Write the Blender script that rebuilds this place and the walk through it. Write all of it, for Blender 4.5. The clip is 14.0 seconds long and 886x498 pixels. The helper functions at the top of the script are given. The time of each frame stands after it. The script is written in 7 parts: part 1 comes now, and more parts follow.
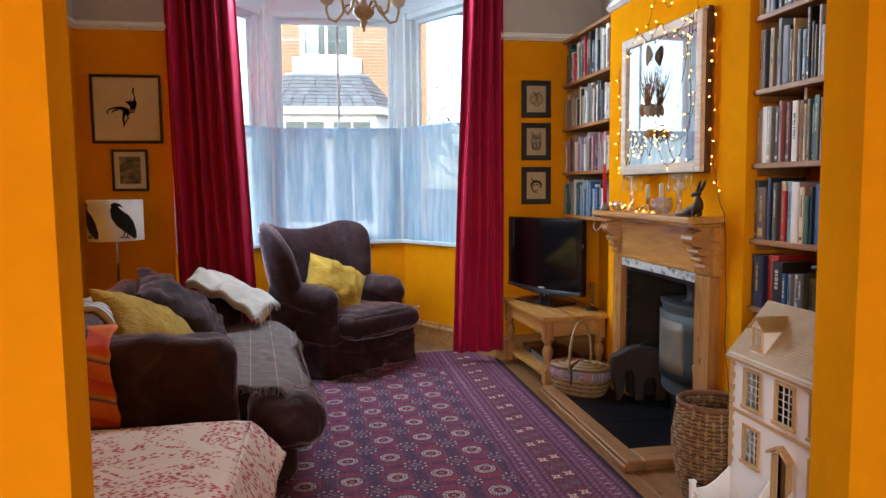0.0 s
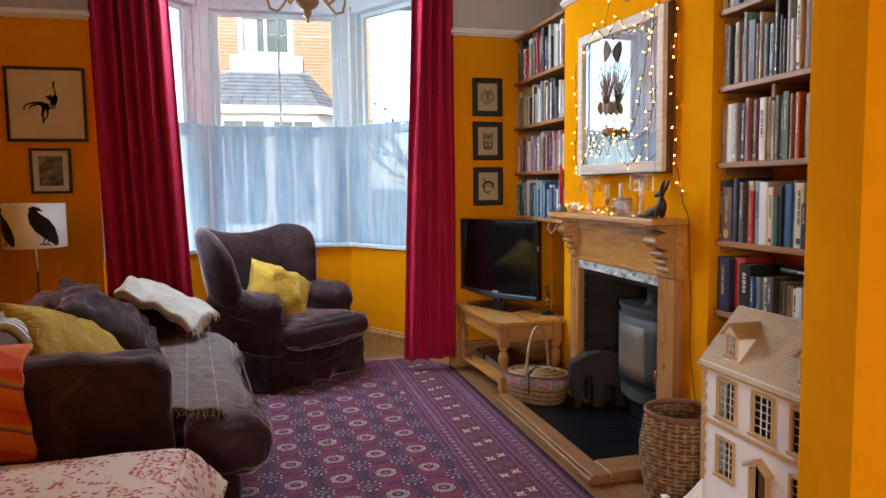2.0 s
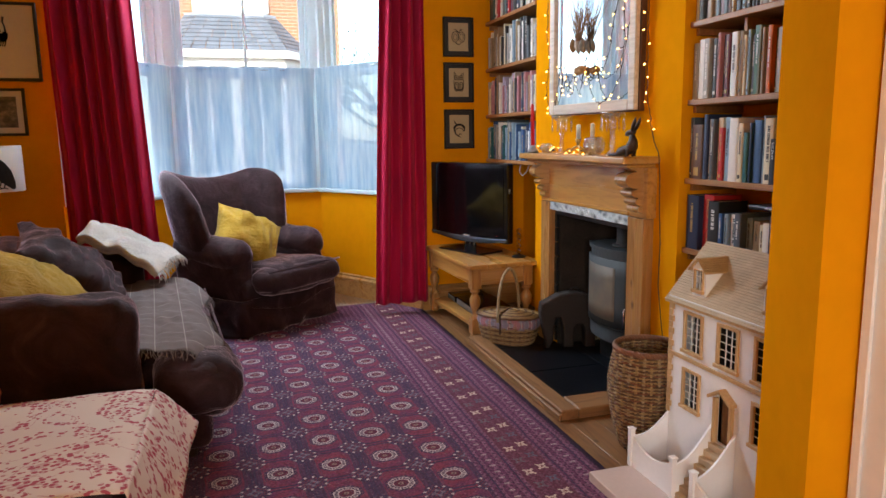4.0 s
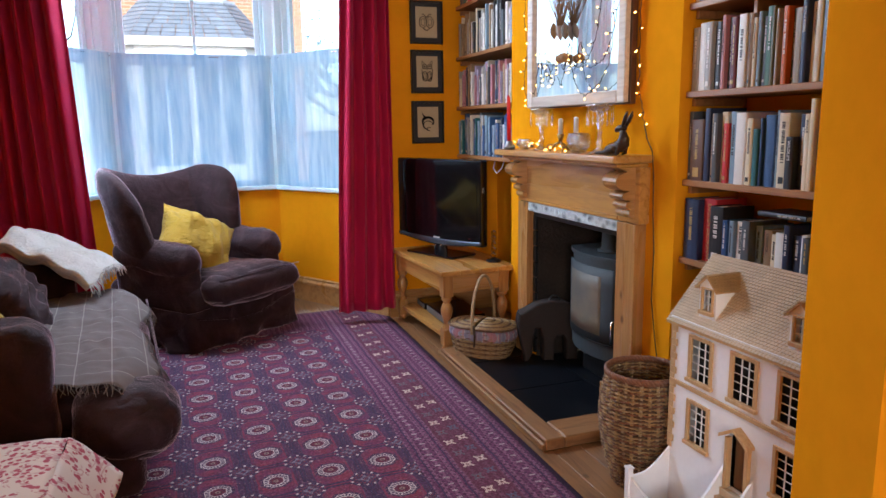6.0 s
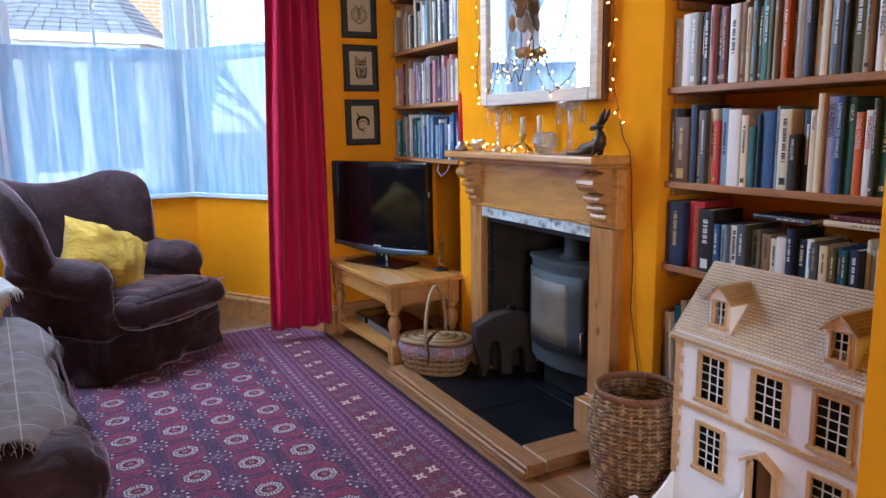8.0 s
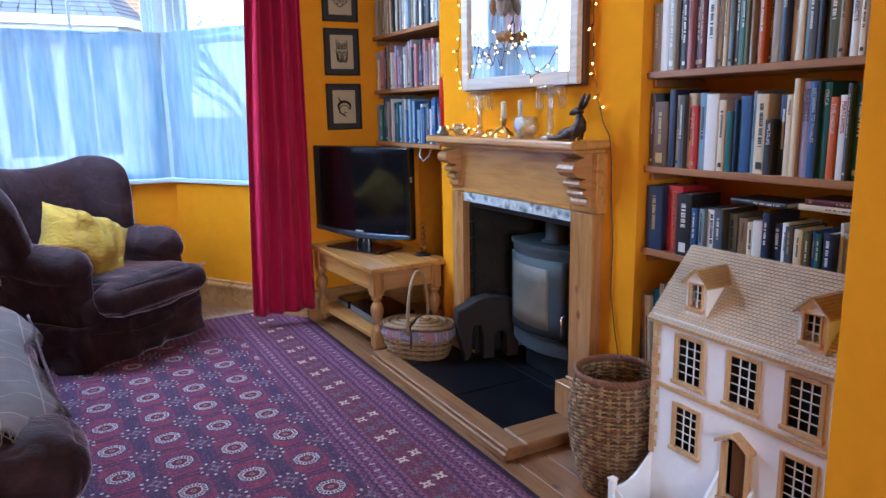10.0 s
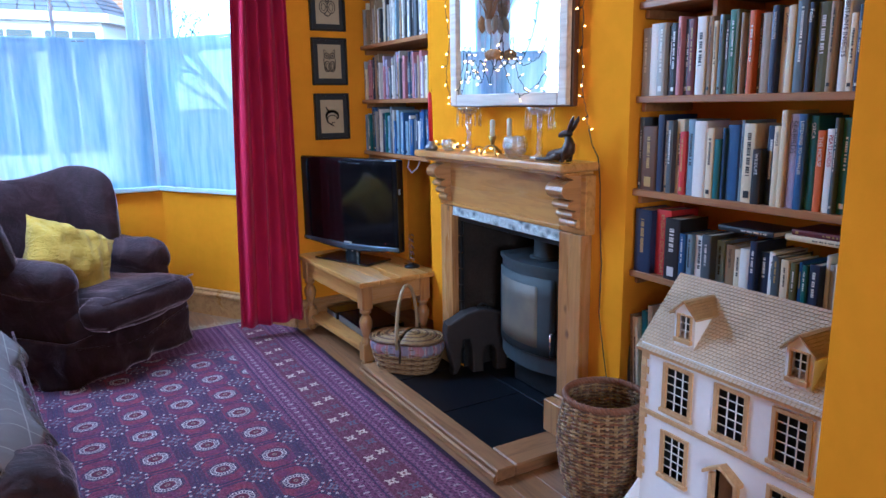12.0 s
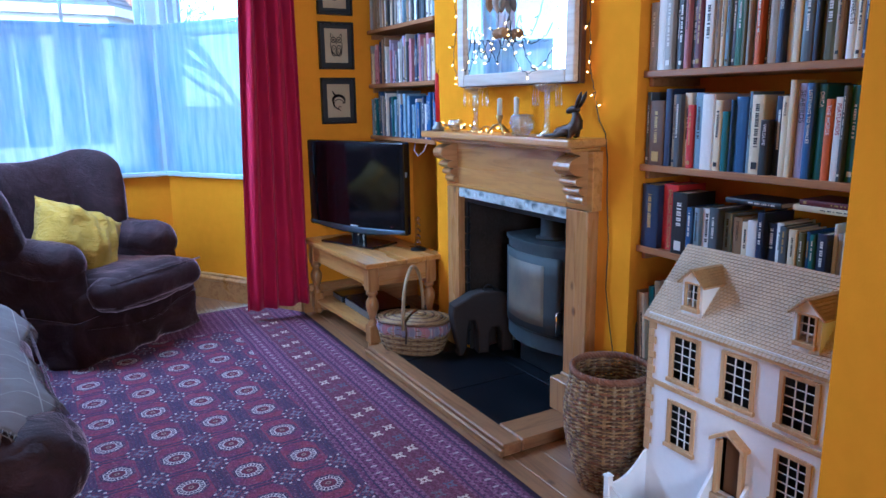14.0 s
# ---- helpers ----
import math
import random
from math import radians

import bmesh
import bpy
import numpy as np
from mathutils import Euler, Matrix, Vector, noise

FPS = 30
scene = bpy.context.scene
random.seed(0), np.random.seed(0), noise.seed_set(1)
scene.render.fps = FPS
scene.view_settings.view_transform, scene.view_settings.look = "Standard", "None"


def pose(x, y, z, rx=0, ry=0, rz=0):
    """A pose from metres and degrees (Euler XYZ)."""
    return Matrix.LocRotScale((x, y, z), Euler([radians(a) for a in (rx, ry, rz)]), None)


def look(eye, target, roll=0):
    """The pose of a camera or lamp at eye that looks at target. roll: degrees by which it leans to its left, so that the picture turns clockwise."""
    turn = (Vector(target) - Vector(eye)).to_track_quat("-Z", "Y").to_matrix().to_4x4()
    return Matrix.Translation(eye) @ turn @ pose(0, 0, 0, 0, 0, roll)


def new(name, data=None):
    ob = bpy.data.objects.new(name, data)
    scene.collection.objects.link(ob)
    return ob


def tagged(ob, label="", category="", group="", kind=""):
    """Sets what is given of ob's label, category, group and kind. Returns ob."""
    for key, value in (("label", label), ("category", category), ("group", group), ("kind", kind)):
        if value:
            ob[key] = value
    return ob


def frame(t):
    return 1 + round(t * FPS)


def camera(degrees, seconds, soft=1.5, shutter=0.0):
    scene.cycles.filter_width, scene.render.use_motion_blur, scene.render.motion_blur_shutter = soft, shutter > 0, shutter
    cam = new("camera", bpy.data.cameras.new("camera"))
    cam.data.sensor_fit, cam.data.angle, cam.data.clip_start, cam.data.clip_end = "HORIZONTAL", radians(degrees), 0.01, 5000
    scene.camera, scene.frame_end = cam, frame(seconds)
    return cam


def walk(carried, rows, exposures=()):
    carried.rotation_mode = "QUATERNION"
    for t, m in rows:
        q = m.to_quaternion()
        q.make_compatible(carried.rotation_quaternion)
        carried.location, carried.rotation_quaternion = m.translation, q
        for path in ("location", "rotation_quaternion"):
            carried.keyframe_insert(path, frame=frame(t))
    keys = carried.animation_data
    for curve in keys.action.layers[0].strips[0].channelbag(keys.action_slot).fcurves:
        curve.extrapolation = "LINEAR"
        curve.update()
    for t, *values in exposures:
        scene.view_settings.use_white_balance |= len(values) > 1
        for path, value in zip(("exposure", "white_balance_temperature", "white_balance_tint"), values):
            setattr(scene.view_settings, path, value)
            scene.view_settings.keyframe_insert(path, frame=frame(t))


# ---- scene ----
cam = camera(65.0, 14.0)
METRES, EYE, TILT, LEAN, TURN = 1.4, 1.335, 0.0, 0.0, -9.9
# the picture cools slightly on the way
EXPOSURES = [(0.0, 0.60, 6250, 8), (3.0, 0.64, 6500, 9), (5.5, 0.72, 6050, 11), (6.5, 0.78, 5500, 9), (8.0, 0.86, 5200, 8), (10.5, 0.88, 4700, 7), (12.0, 0.85, 4400, 5), (14.0, 0.82, 4200, 5)]
ROWS = [
    (0.0, 0.0, 0.0, 0.0, -0.05, -5.06, 0.6),
    (0.5, 0.0088, 0.0396, -0.0116, -0.67, -5.11, 0.65),
    (1.0, -0.0125, 0.1219, -0.006, -1.38, -5.21, 0.61),
    (1.5, -0.039, 0.1526, 0.0132, -3.0, -5.14, 0.65),
    (2.0, -0.033, 0.1476, 0.0008, -4.75, -5.04, 0.79),
    (2.5, -0.0331, 0.1532, -0.0186, -5.71, -5.2, 0.8),
    (3.0, -0.0302, 0.152, -0.0322, -6.27, -6.98, 0.8),
    (5.5, -0.0028, 0.3052, -0.0359, -8.77, -9.84, 0.88),
    (6.0, 0.0051, 0.4273, -0.02, -9.72, -9.94, 0.83),
    (6.5, -0.037, 0.5386, -0.0138, -10.86, -9.87, 0.74),
    (7.0, -0.0641, 0.612, -0.0063, -13.9, -9.81, 0.81),
    (7.5, -0.0864, 0.6546, -0.0164, -16.59, -9.86, 0.95),
    (8.0, -0.1123, 0.666, -0.0256, -17.66, -9.89, 1.01),
    (10.5, -0.0991, 0.6594, -0.0219, -19.17, -11.54, 1.02),
    (11.0, -0.0949, 0.6646, 0.0119, -19.48, -11.77, 0.98),
    (11.5, -0.0944, 0.6701, 0.0332, -19.81, -11.82, 0.94),
    (12.0, -0.1008, 0.6763, 0.0537, -19.95, -11.81, 0.91),
    (12.5, -0.1053, 0.6785, 0.0666, -20.07, -11.79, 0.93),
    (13.0, -0.0966, 0.6721, 0.0605, -20.11, -11.81, 0.94),
    (13.5, -0.1086, 0.6663, 0.022, -19.92, -11.77, 0.86),
    (14.0, -0.1185, 0.6617, -0.0034, -19.64, -12.0, 0.82),
]
walk(cam, [(t, pose(0, 0, EYE, TILT, LEAN, TURN) @ pose(METRES * x, METRES * y, METRES * z, 90 + pitch, roll, yaw)) for t, x, y, z, yaw, pitch, roll in ROWS],
     exposures=EXPOSURES)

# ---------------------------------------------------------------- world and light
world = bpy.data.worlds.new("sky")
world.use_nodes = True
scene.world = world
SUN_EL, SUN_AZ = 30.0, 200.0
wn = world.node_tree.nodes
sky = wn.new("ShaderNodeTexSky")
sky.sky_type = "NISHITA"
sky.sun_disc = False
sky.sun_elevation = radians(SUN_EL)
sky.sun_rotation = radians(SUN_AZ)
wn["Background"].inputs["Strength"].default_value = 0.36
world.node_tree.links.new(sky.outputs["Color"], wn["Background"].inputs["Color"])

sun_data = bpy.data.lights.new("sun", "SUN")
sun_data.energy, sun_data.angle, sun_data.color = 5.0, radians(0.5), (1.0, 0.93, 0.82)
sun = new("sun", sun_data)
sun_dir = Vector((math.sin(radians(SUN_AZ)) * math.cos(radians(SUN_EL)), math.cos(radians(SUN_AZ)) * math.cos(radians(SUN_EL)), math.sin(radians(SUN_EL))))
sun.matrix_world = look(sun_dir * 40, (0, 0, 0))


def area_lamp(name, place, target, width, height, energy, colour):
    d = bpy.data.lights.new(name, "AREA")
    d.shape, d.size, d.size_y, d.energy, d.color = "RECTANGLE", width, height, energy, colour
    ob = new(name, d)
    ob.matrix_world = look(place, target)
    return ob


# added lamps for sky light, under the bay's head and inside its side sash
area_lamp("bay_sky_light", (0.155, 5.42, 2.885), (0.155, 2.42, 0.75), 1.7, 0.12, 48, (0.80, 0.90, 1.0))
area_lamp("bay_side_sky_light", (-0.73, 5.54, 1.85), (1.4, 3.2, 0.9), 0.33, 1.6, 33, (0.80, 0.90, 1.0))
# lamp standing in the back room's own window, out of view
area_lamp("back_window_light", (-1.0, -2.40, 1.55), (1.0, 1.6, 1.0), 1.1, 1.2, 47, (1.0, 0.93, 0.82))

# ---------------------------------------------------------------- mesh helpers


def part(name, bm, material, parent=None, label="", smooth=False):
    me = bpy.data.meshes.new(name)
    bm.normal_update()
    if smooth:
        for f in bm.faces:
            f.smooth = True
    bm.to_mesh(me)
    bm.free()
    for m in material if isinstance(material, (list, tuple)) else [material]:
        me.materials.append(m)
    ob = new(name, me)
    ob.parent = parent
    if label:
        ob["label"] = label
    return ob


def thing(name, label, category, m=None, group="", kind=""):
    ob = new(name)
    ob.empty_display_size = 0.1
    if m is not None:
        ob.matrix_basis = m
    return tagged(ob, label, category, group, kind)


def box(bm, x0, x1, y0, y1, z0, z1, bevel=0.0, mi=0, segments=1):
    r = bmesh.ops.create_cube(bm, size=1.0, matrix=Matrix.Translation(((x0 + x1) / 2, (y0 + y1) / 2, (z0 + z1) / 2)) @ Matrix.Diagonal((x1 - x0, y1 - y0, z1 - z0, 1)))
    faces = {f for v in r["verts"] for f in v.link_faces}
    for f in faces:
        f.material_index = mi
    if bevel:
        edges = list({e for v in r["verts"] for e in v.link_edges})
        out = bmesh.ops.bevel(bm, geom=edges, offset=bevel, segments=segments, profile=0.5, affect="EDGES", clamp_overlap=True)
        for f in out["faces"]:
            f.material_index = mi
    return bm


def boxes(*items):
    bm = bmesh.new()
    for it in items:
        box(bm, *it)
    return bm


def prism(bm, pts, z0, z1, mi=0):
    low = [bm.verts.new((x, y, z0)) for x, y in pts]
    top = [bm.verts.new((x, y, z1)) for x, y in pts]
    n = len(pts)
    fs = [bm.faces.new(low[::-1]), bm.faces.new(top)]
    for i in range(n):
        fs.append(bm.faces.new((low[i], low[(i + 1) % n], top[(i + 1) % n], top[i])))
    for f in fs:
        f.material_index = mi
    bmesh.ops.recalc_face_normals(bm, faces=fs)
    return bm


def lathe(bm, profile, segments=24, m=None, cap=True):
    rings = []
    for r, z in profile:
        ring = []
        for i in range(segments):
            a = 2 * math.pi * i / segments
            p = Vector((r * math.cos(a), r * math.sin(a), z))
            ring.append(bm.verts.new(m @ p if m is not None else p))
        rings.append(ring)
    fs = []
    for a, b in zip(rings, rings[1:]):
        for i in range(segments):
            fs.append(bm.faces.new((a[i], a[(i + 1) % segments], b[(i + 1) % segments], b[i])))
    if cap:
        fs.append(bm.faces.new(rings[0][::-1]))
        fs.append(bm.faces.new(rings[-1]))
    for f in fs:
        f.smooth = True
    return bm


def tube(bm, pts, radius, segments=8, taper=None, closed=False):
    pts = [Vector(p) for p in pts]
    rings = []
    n = len(pts)
    side = None
    for i, p in enumerate(pts):
        a = pts[(i - 1) % n] if closed else pts[max(i - 1, 0)]
        b = pts[(i + 1) % n] if closed else pts[min(i + 1, n - 1)]
        d = (b - a).normalized()
        if side is None:
            side = d.orthogonal().normalized()
        side = (side - d * side.dot(d)).normalized()
        up = d.cross(side)
        r = radius * (taper[i] if taper else 1)
        rings.append([bm.verts.new(p + (side * math.cos(2 * math.pi * k / segments) + up * math.sin(2 * math.pi * k / segments)) * r) for k in range(segments)])
    pairs = list(zip(rings, rings[1:])) + ([(rings[-1], rings[0])] if closed else [])
    for a, b in pairs:
        for k in range(segments):
            f = bm.faces.new((a[k], a[(k + 1) % segments], b[(k + 1) % segments], b[k]))
            f.smooth = True
    if not closed:
        bm.faces.new(rings[0][::-1])
        bm.faces.new(rings[-1])
    return bm


def soft(bm, centre, half, r, rot=None, cuts=12, bulge=0.0, rough=0.0, grain=4.0, sag=0.0, seed=0.0):
    """A padded, rounded block with swelling sides and an uneven surface."""
    tmp = bmesh.new()
    bmesh.ops.create_cube(tmp, size=2.0)
    bmesh.ops.subdivide_edges(tmp, edges=tmp.edges[:], cuts=cuts, use_grid_fill=True)
    h = Vector(half)
    r = min(r, min(half) * 0.999)
    rot = rot if rot is not None else Matrix()
    place = Matrix.Translation(centre) @ rot.to_4x4()
    for v in tmp.verts:
        u = v.co.copy()
        u = Vector([math.sin(c * math.pi / 2) * 0.55 + c * 0.45 for c in u])
        p = Vector((u.x * h.x, u.y * h.y, u.z * h.z))
        q = Vector([max(-(h[i] - r), min(h[i] - r, p[i])) for i in range(3)])
        d = p - q
        if d.length > 1e-6:
            p = q + d.normalized() * r
        w = (1 - u.x ** 2) * (1 - u.y ** 2) + (1 - u.x ** 2) * (1 - u.z ** 2) + (1 - u.y ** 2) * (1 - u.z ** 2)
        nrm = d.normalized() if d.length > 1e-6 else u.normalized()
        p += nrm * bulge * w
        if sag:
            p.z -= sag * (1 - u.x ** 2) * (1 - u.y ** 2) * (0.5 + 0.5 * u.z)
        world_p = place @ p
        if rough:
            s = world_p * grain + Vector((seed, seed * 1.7, 0))
            p += nrm * rough * (noise.noise(s) + 0.5 * noise.noise(s * 2.3))
        v.co = place @ p
    offset = len(bm.verts)
    me = bpy.data.meshes.new("tmp")
    tmp.to_mesh(me)
    tmp.free()
    bm.from_mesh(me)
    bpy.data.meshes.remove(me)
    for f in bm.faces:
        f.smooth = True
    return bm


def pillow(bm, w, h, t, m, n=22, wrinkle=0.012, seed=1.0):
    """A stuffed cushion: two sheets joined at a seam, with pulled corners and creases."""
    grid = {}
    for s in (1, -1):
        for i in range(n + 1):
            for j in range(n + 1):
                u, v = 2 * i / n - 1, 2 * j / n - 1
                rim = i in (0, n) or j in (0, n)
                if rim and s == -1:
                    grid[s, i, j] = grid[1, i, j]
                    continue
                pinch = 1 - 0.10 * (1 - u * u) * abs(v) ** 3
                pinch2 = 1 - 0.10 * (1 - v * v) * abs(u) ** 3
                x, y = u * w / 2 * pinch2, v * h / 2 * pinch
                z = s * t / 2 * ((1 - abs(u) ** 2.6) * (1 - abs(v) ** 2.6)) ** 0.5
                q = Vector((x * 9 + seed, y * 9, seed * 3 + s))
                fold = noise.noise(q) + 0.6 * noise.noise(Vector((x * 22 + seed, y * 9 + x * 12, s * 2.0)))
                z += wrinkle * fold * (0 if rim else 1)
                grid[s, i, j] = bm.verts.new(m @ Vector((x, y, z)))
    for s in (1, -1):
        for i in range(n):
            for j in range(n):
                q = [grid[s, i, j], grid[s, i + 1, j], grid[s, i + 1, j + 1], grid[s, i, j + 1]]
                try:
                    f = bm.faces.new(q if s == 1 else q[::-1])
                    f.smooth = True
                except ValueError:
                    pass
    return bm


def sheet(bm, fn, nu, nv, thick=0.0, mi=0):
    """A surface fn(u, v) over the unit square, with a second skin when thick."""
    top = [[bm.verts.new(fn(i / nu, j / nv)) for j in range(nv + 1)] for i in range(nu + 1)]
    fs = []
    for i in range(nu):
        for j in range(nv):
            fs.append(bm.faces.new((top[i][j], top[i + 1][j], top[i + 1][j + 1], top[i][j + 1])))
    for f in fs:
        f.smooth = True
        f.material_index = mi
    if thick:
        bm.normal_update()
        bmesh.ops.solidify(bm, geom=fs, thickness=thick)
    return bm


# ---------------------------------------------------------------- materials


class Nodes:
    """A material under construction, with short calls for its nodes."""

    def __init__(self, name, rough=0.6, metal=0.0, spec=0.5):
        self.m = bpy.data.materials.new(name)
        self.m.use_nodes = True
        self.t = self.m.node_tree
        self.b = self.t.nodes["Principled BSDF"]
        self.b.inputs["Roughness"].default_value = rough
        self.b.inputs["Metallic"].default_value = metal
        self.b.inputs["Specular IOR Level"].default_value = spec
        self.co = self.t.nodes.new("ShaderNodeTexCoord").outputs["Object"]

    def put(self, socket, value):
        if hasattr(value, "is_output"):
            self.t.links.new(value, socket)
        elif socket.type == "RGBA" and len(value) == 3:
            socket.default_value = (*value, 1)
        else:
            socket.default_value = value

    def math(self, op, a, b=0.0, c=0.0):
        n = self.t.nodes.new("ShaderNodeMath")
        n.operation = op
        for s, v in zip(n.inputs, (a, b, c)):
            self.put(s, v)
        return n.outputs[0]

    def noise(self, scale, detail=4.0, co=None, distort=0.0, rough=0.55):
        n = self.t.nodes.new("ShaderNodeTexNoise")
        self.put(n.inputs["Vector"], co if co is not None else self.co)
        n.inputs["Scale"].default_value, n.inputs["Detail"].default_value, n.inputs["Distortion"].default_value = scale, detail, distort
        n.inputs["Roughness"].default_value = rough
        return n.outputs["Fac"]

    def stretch(self, sx, sy, sz, co=None):
        n = self.t.nodes.new("ShaderNodeMapping")
        self.put(n.inputs["Vector"], co if co is not None else self.co)
        n.inputs["Scale"].default_value = (sx, sy, sz)
        return n.outputs["Vector"]

    def ramp(self, fac, *stops):
        n = self.t.nodes.new("ShaderNodeValToRGB")
        self.put(n.inputs["Fac"], fac)
        e = n.color_ramp.elements
        while len(e) < len(stops):
            e.new(0.5)
        for el, (p, c) in zip(e, stops):
            el.position = p
            el.color = (*c, 1)
        return n.outputs["Color"]

    def mix(self, fac, a, b, mode="MIX"):
        n = self.t.nodes.new("ShaderNodeMix")
        n.data_type, n.blend_type = "RGBA", mode
        self.put(n.inputs[0], fac)
        self.put(n.inputs[6], a)
        self.put(n.inputs[7], b)
        return n.outputs[2]

    def rand(self, island=False):
        if island:
            return self.t.nodes.new("ShaderNodeNewGeometry").outputs["Random Per Island"]
        return self.t.nodes.new("ShaderNodeObjectInfo").outputs["Random"]

    def xyz(self, co=None):
        n = self.t.nodes.new("ShaderNodeSeparateXYZ")
        self.put(n.inputs[0], co if co is not None else self.co)
        return n.outputs[0], n.outputs[1], n.outputs[2]

    def bump(self, height, strength=0.3, distance=0.01):
        n = self.t.nodes.new("ShaderNodeBump")
        self.put(n.inputs["Height"], height)
        n.inputs["Strength"].default_value, n.inputs["Distance"].default_value = strength, distance
        self.t.links.new(n.outputs[0], self.b.inputs["Normal"])
        return self

    def colour(self, value):
        self.put(self.b.inputs["Base Color"], value)
        return self

    def rough(self, value):
        self.put(self.b.inputs["Roughness"], value)
        return self

    def sheen(self, weight, tint=(1, 1, 1), rough=0.4):
        self.b.inputs["Sheen Weight"].default_value = weight
        self.b.inputs["Sheen Tint"].default_value = (*tint, 1)
        self.b.inputs["Sheen Roughness"].default_value = rough
        return self


def shade(c, k):
    return tuple(max(0.0, min(1.0, v * k)) for v in c)


def plain(name, c, rough=0.6, metal=0.0, fine=60.0, coarse=3.0, vary=0.18, bump=0.1, spec=0.5, distance=0.003, each=0.0):
    """Paint, metal, stone, paper: one colour, uneven at two scales, with fine relief."""
    n = Nodes(name, rough, metal, spec)
    a, b = n.noise(coarse, 3), n.noise(fine, 5)
    col = n.ramp(a, (0.25, shade(c, 1 - vary)), (0.75, shade(c, 1 + vary)))
    col = n.mix(0.35, col, n.ramp(b, (0.3, shade(c, 1 - vary)), (0.7, shade(c, 1 + vary))))
    if each:
        col = n.mix(n.math("MULTIPLY", n.rand(), each), col, shade(c, 0.4))
    n.colour(col)
    n.rough(n.math("ADD", rough - 0.06, n.math("MULTIPLY", a, 0.12)))
    n.bump(b, bump, distance)
    return n.m


def wood(name, light, dark, axis="y", rough=0.45, scale=1.0, each=True, knots=True, bump=0.12):
    n = Nodes(name, rough)
    k = {"x": (2, 26, 26), "y": (26, 2, 26), "z": (26, 26, 2)}[axis]
    co = n.co
    if each:
        add = n.t.nodes.new("ShaderNodeVectorMath")
        add.operation = "ADD"
        n.put(add.inputs[0], n.co)
        n.put(add.inputs[1], n.math("MULTIPLY", n.rand(), 37.0))
        co = add.outputs[0]
    grain = n.noise(1.0 * scale, 6, n.stretch(*k, co=co), 1.2, 0.62)
    broad = n.noise(2.2, 3, n.stretch(*[v / 9 for v in k], co=co), 0.6)
    col = n.ramp(grain, (0.3, dark), (0.55, light), (0.8, shade(light, 1.12)))
    col = n.mix(n.math("MULTIPLY", broad, 0.55), col, dark)
    if knots:
        v = n.t.nodes.new("ShaderNodeTexVoronoi")
        n.put(v.inputs["Vector"], n.stretch(*[3.2 if q > 10 else 1.9 for q in k], co=co))
        v.inputs["Scale"].default_value = 2.2
        knot = n.ramp(v.outputs["Distance"], (0.04, (1, 1, 1)), (0.11, (0, 0, 0)))
        col = n.mix(knot, col, shade(dark, 0.4))
    if each:
        col = n.mix(n.math("MULTIPLY", n.rand(), 0.25), col, shade(dark, 0.8))
    n.colour(col)
    n.rough(n.math("ADD", rough - 0.1, n.math("MULTIPLY", broad, 0.25)))
    n.bump(grain, bump, 0.002)
    if rough < 0.34:
        n.b.inputs["Coat Weight"].default_value, n.b.inputs["Coat Roughness"].default_value = 0.4, 0.18
    return n.m


def fabric(name, c, rough=0.85, weave=420.0, vary=0.25, sheen=0.0, tint=(1, 1, 1), coarse=5.0, bump=0.25, crease=0.0):
    n = Nodes(name, rough, 0, 0.25)
    a = n.noise(coarse, 4, None, 0.8)
    w = n.noise(weave, 2)
    col = n.ramp(a, (0.25, shade(c, 1 - vary)), (0.7, shade(c, 1 + vary)))
    col = n.mix(0.3, col, n.ramp(w, (0.3, shade(c, 0.6)), (0.7, shade(c, 1.3))))
    n.colour(col)
    if crease:
        cr = n.noise(13, 4, n.stretch(1, 1, 2.2), 1.6, 0.5)
        n.bump(n.math("ADD", n.math("MULTIPLY", w, 0.12), cr), crease, 0.03)
    else:
        n.bump(w, bump, 0.002)
    if sheen:
        n.sheen(sheen, tint)
    return n.m


def glow(name, c, strength):
    n = Nodes(name)
    n.colour(c)
    n.b.inputs["Emission Color"].default_value = (*c, 1)
    n.b.inputs["Emission Strength"].default_value = strength
    return n.m


def clear(name, tint=(1, 1, 1), rough=0.0, ior=1.45, thin=False):
    n = Nodes(name, rough)
    if thin:
        t = n.t
        gl, tr, mx = t.nodes.new("ShaderNodeBsdfGlossy"), t.nodes.new("ShaderNodeBsdfTransparent"), t.nodes.new("ShaderNodeMixShader")
        lw = t.nodes.new("ShaderNodeLayerWeight")
        lw.inputs["Blend"].default_value = 0.3
        gloss = n.math("ADD", 0.03, n.math("MULTIPLY", n.math("POWER", lw.outputs["Facing"], 4.0), 0.3))
        gl.inputs["Roughness"].default_value = 0.02
        tr.inputs["Color"].default_value = (*tint, 1)
        t.links.new(gloss, mx.inputs[0])
        t.links.new(tr.outputs[0], mx.inputs[1])
        t.links.new(gl.outputs[0], mx.inputs[2])
        t.links.new(mx.outputs[0], t.nodes["Material Output"].inputs["Surface"])
        return n.m
    n.colour(tint)
    n.b.inputs["Transmission Weight"].default_value = 1.0
    n.b.inputs["IOR"].default_value = ior
    return n.m


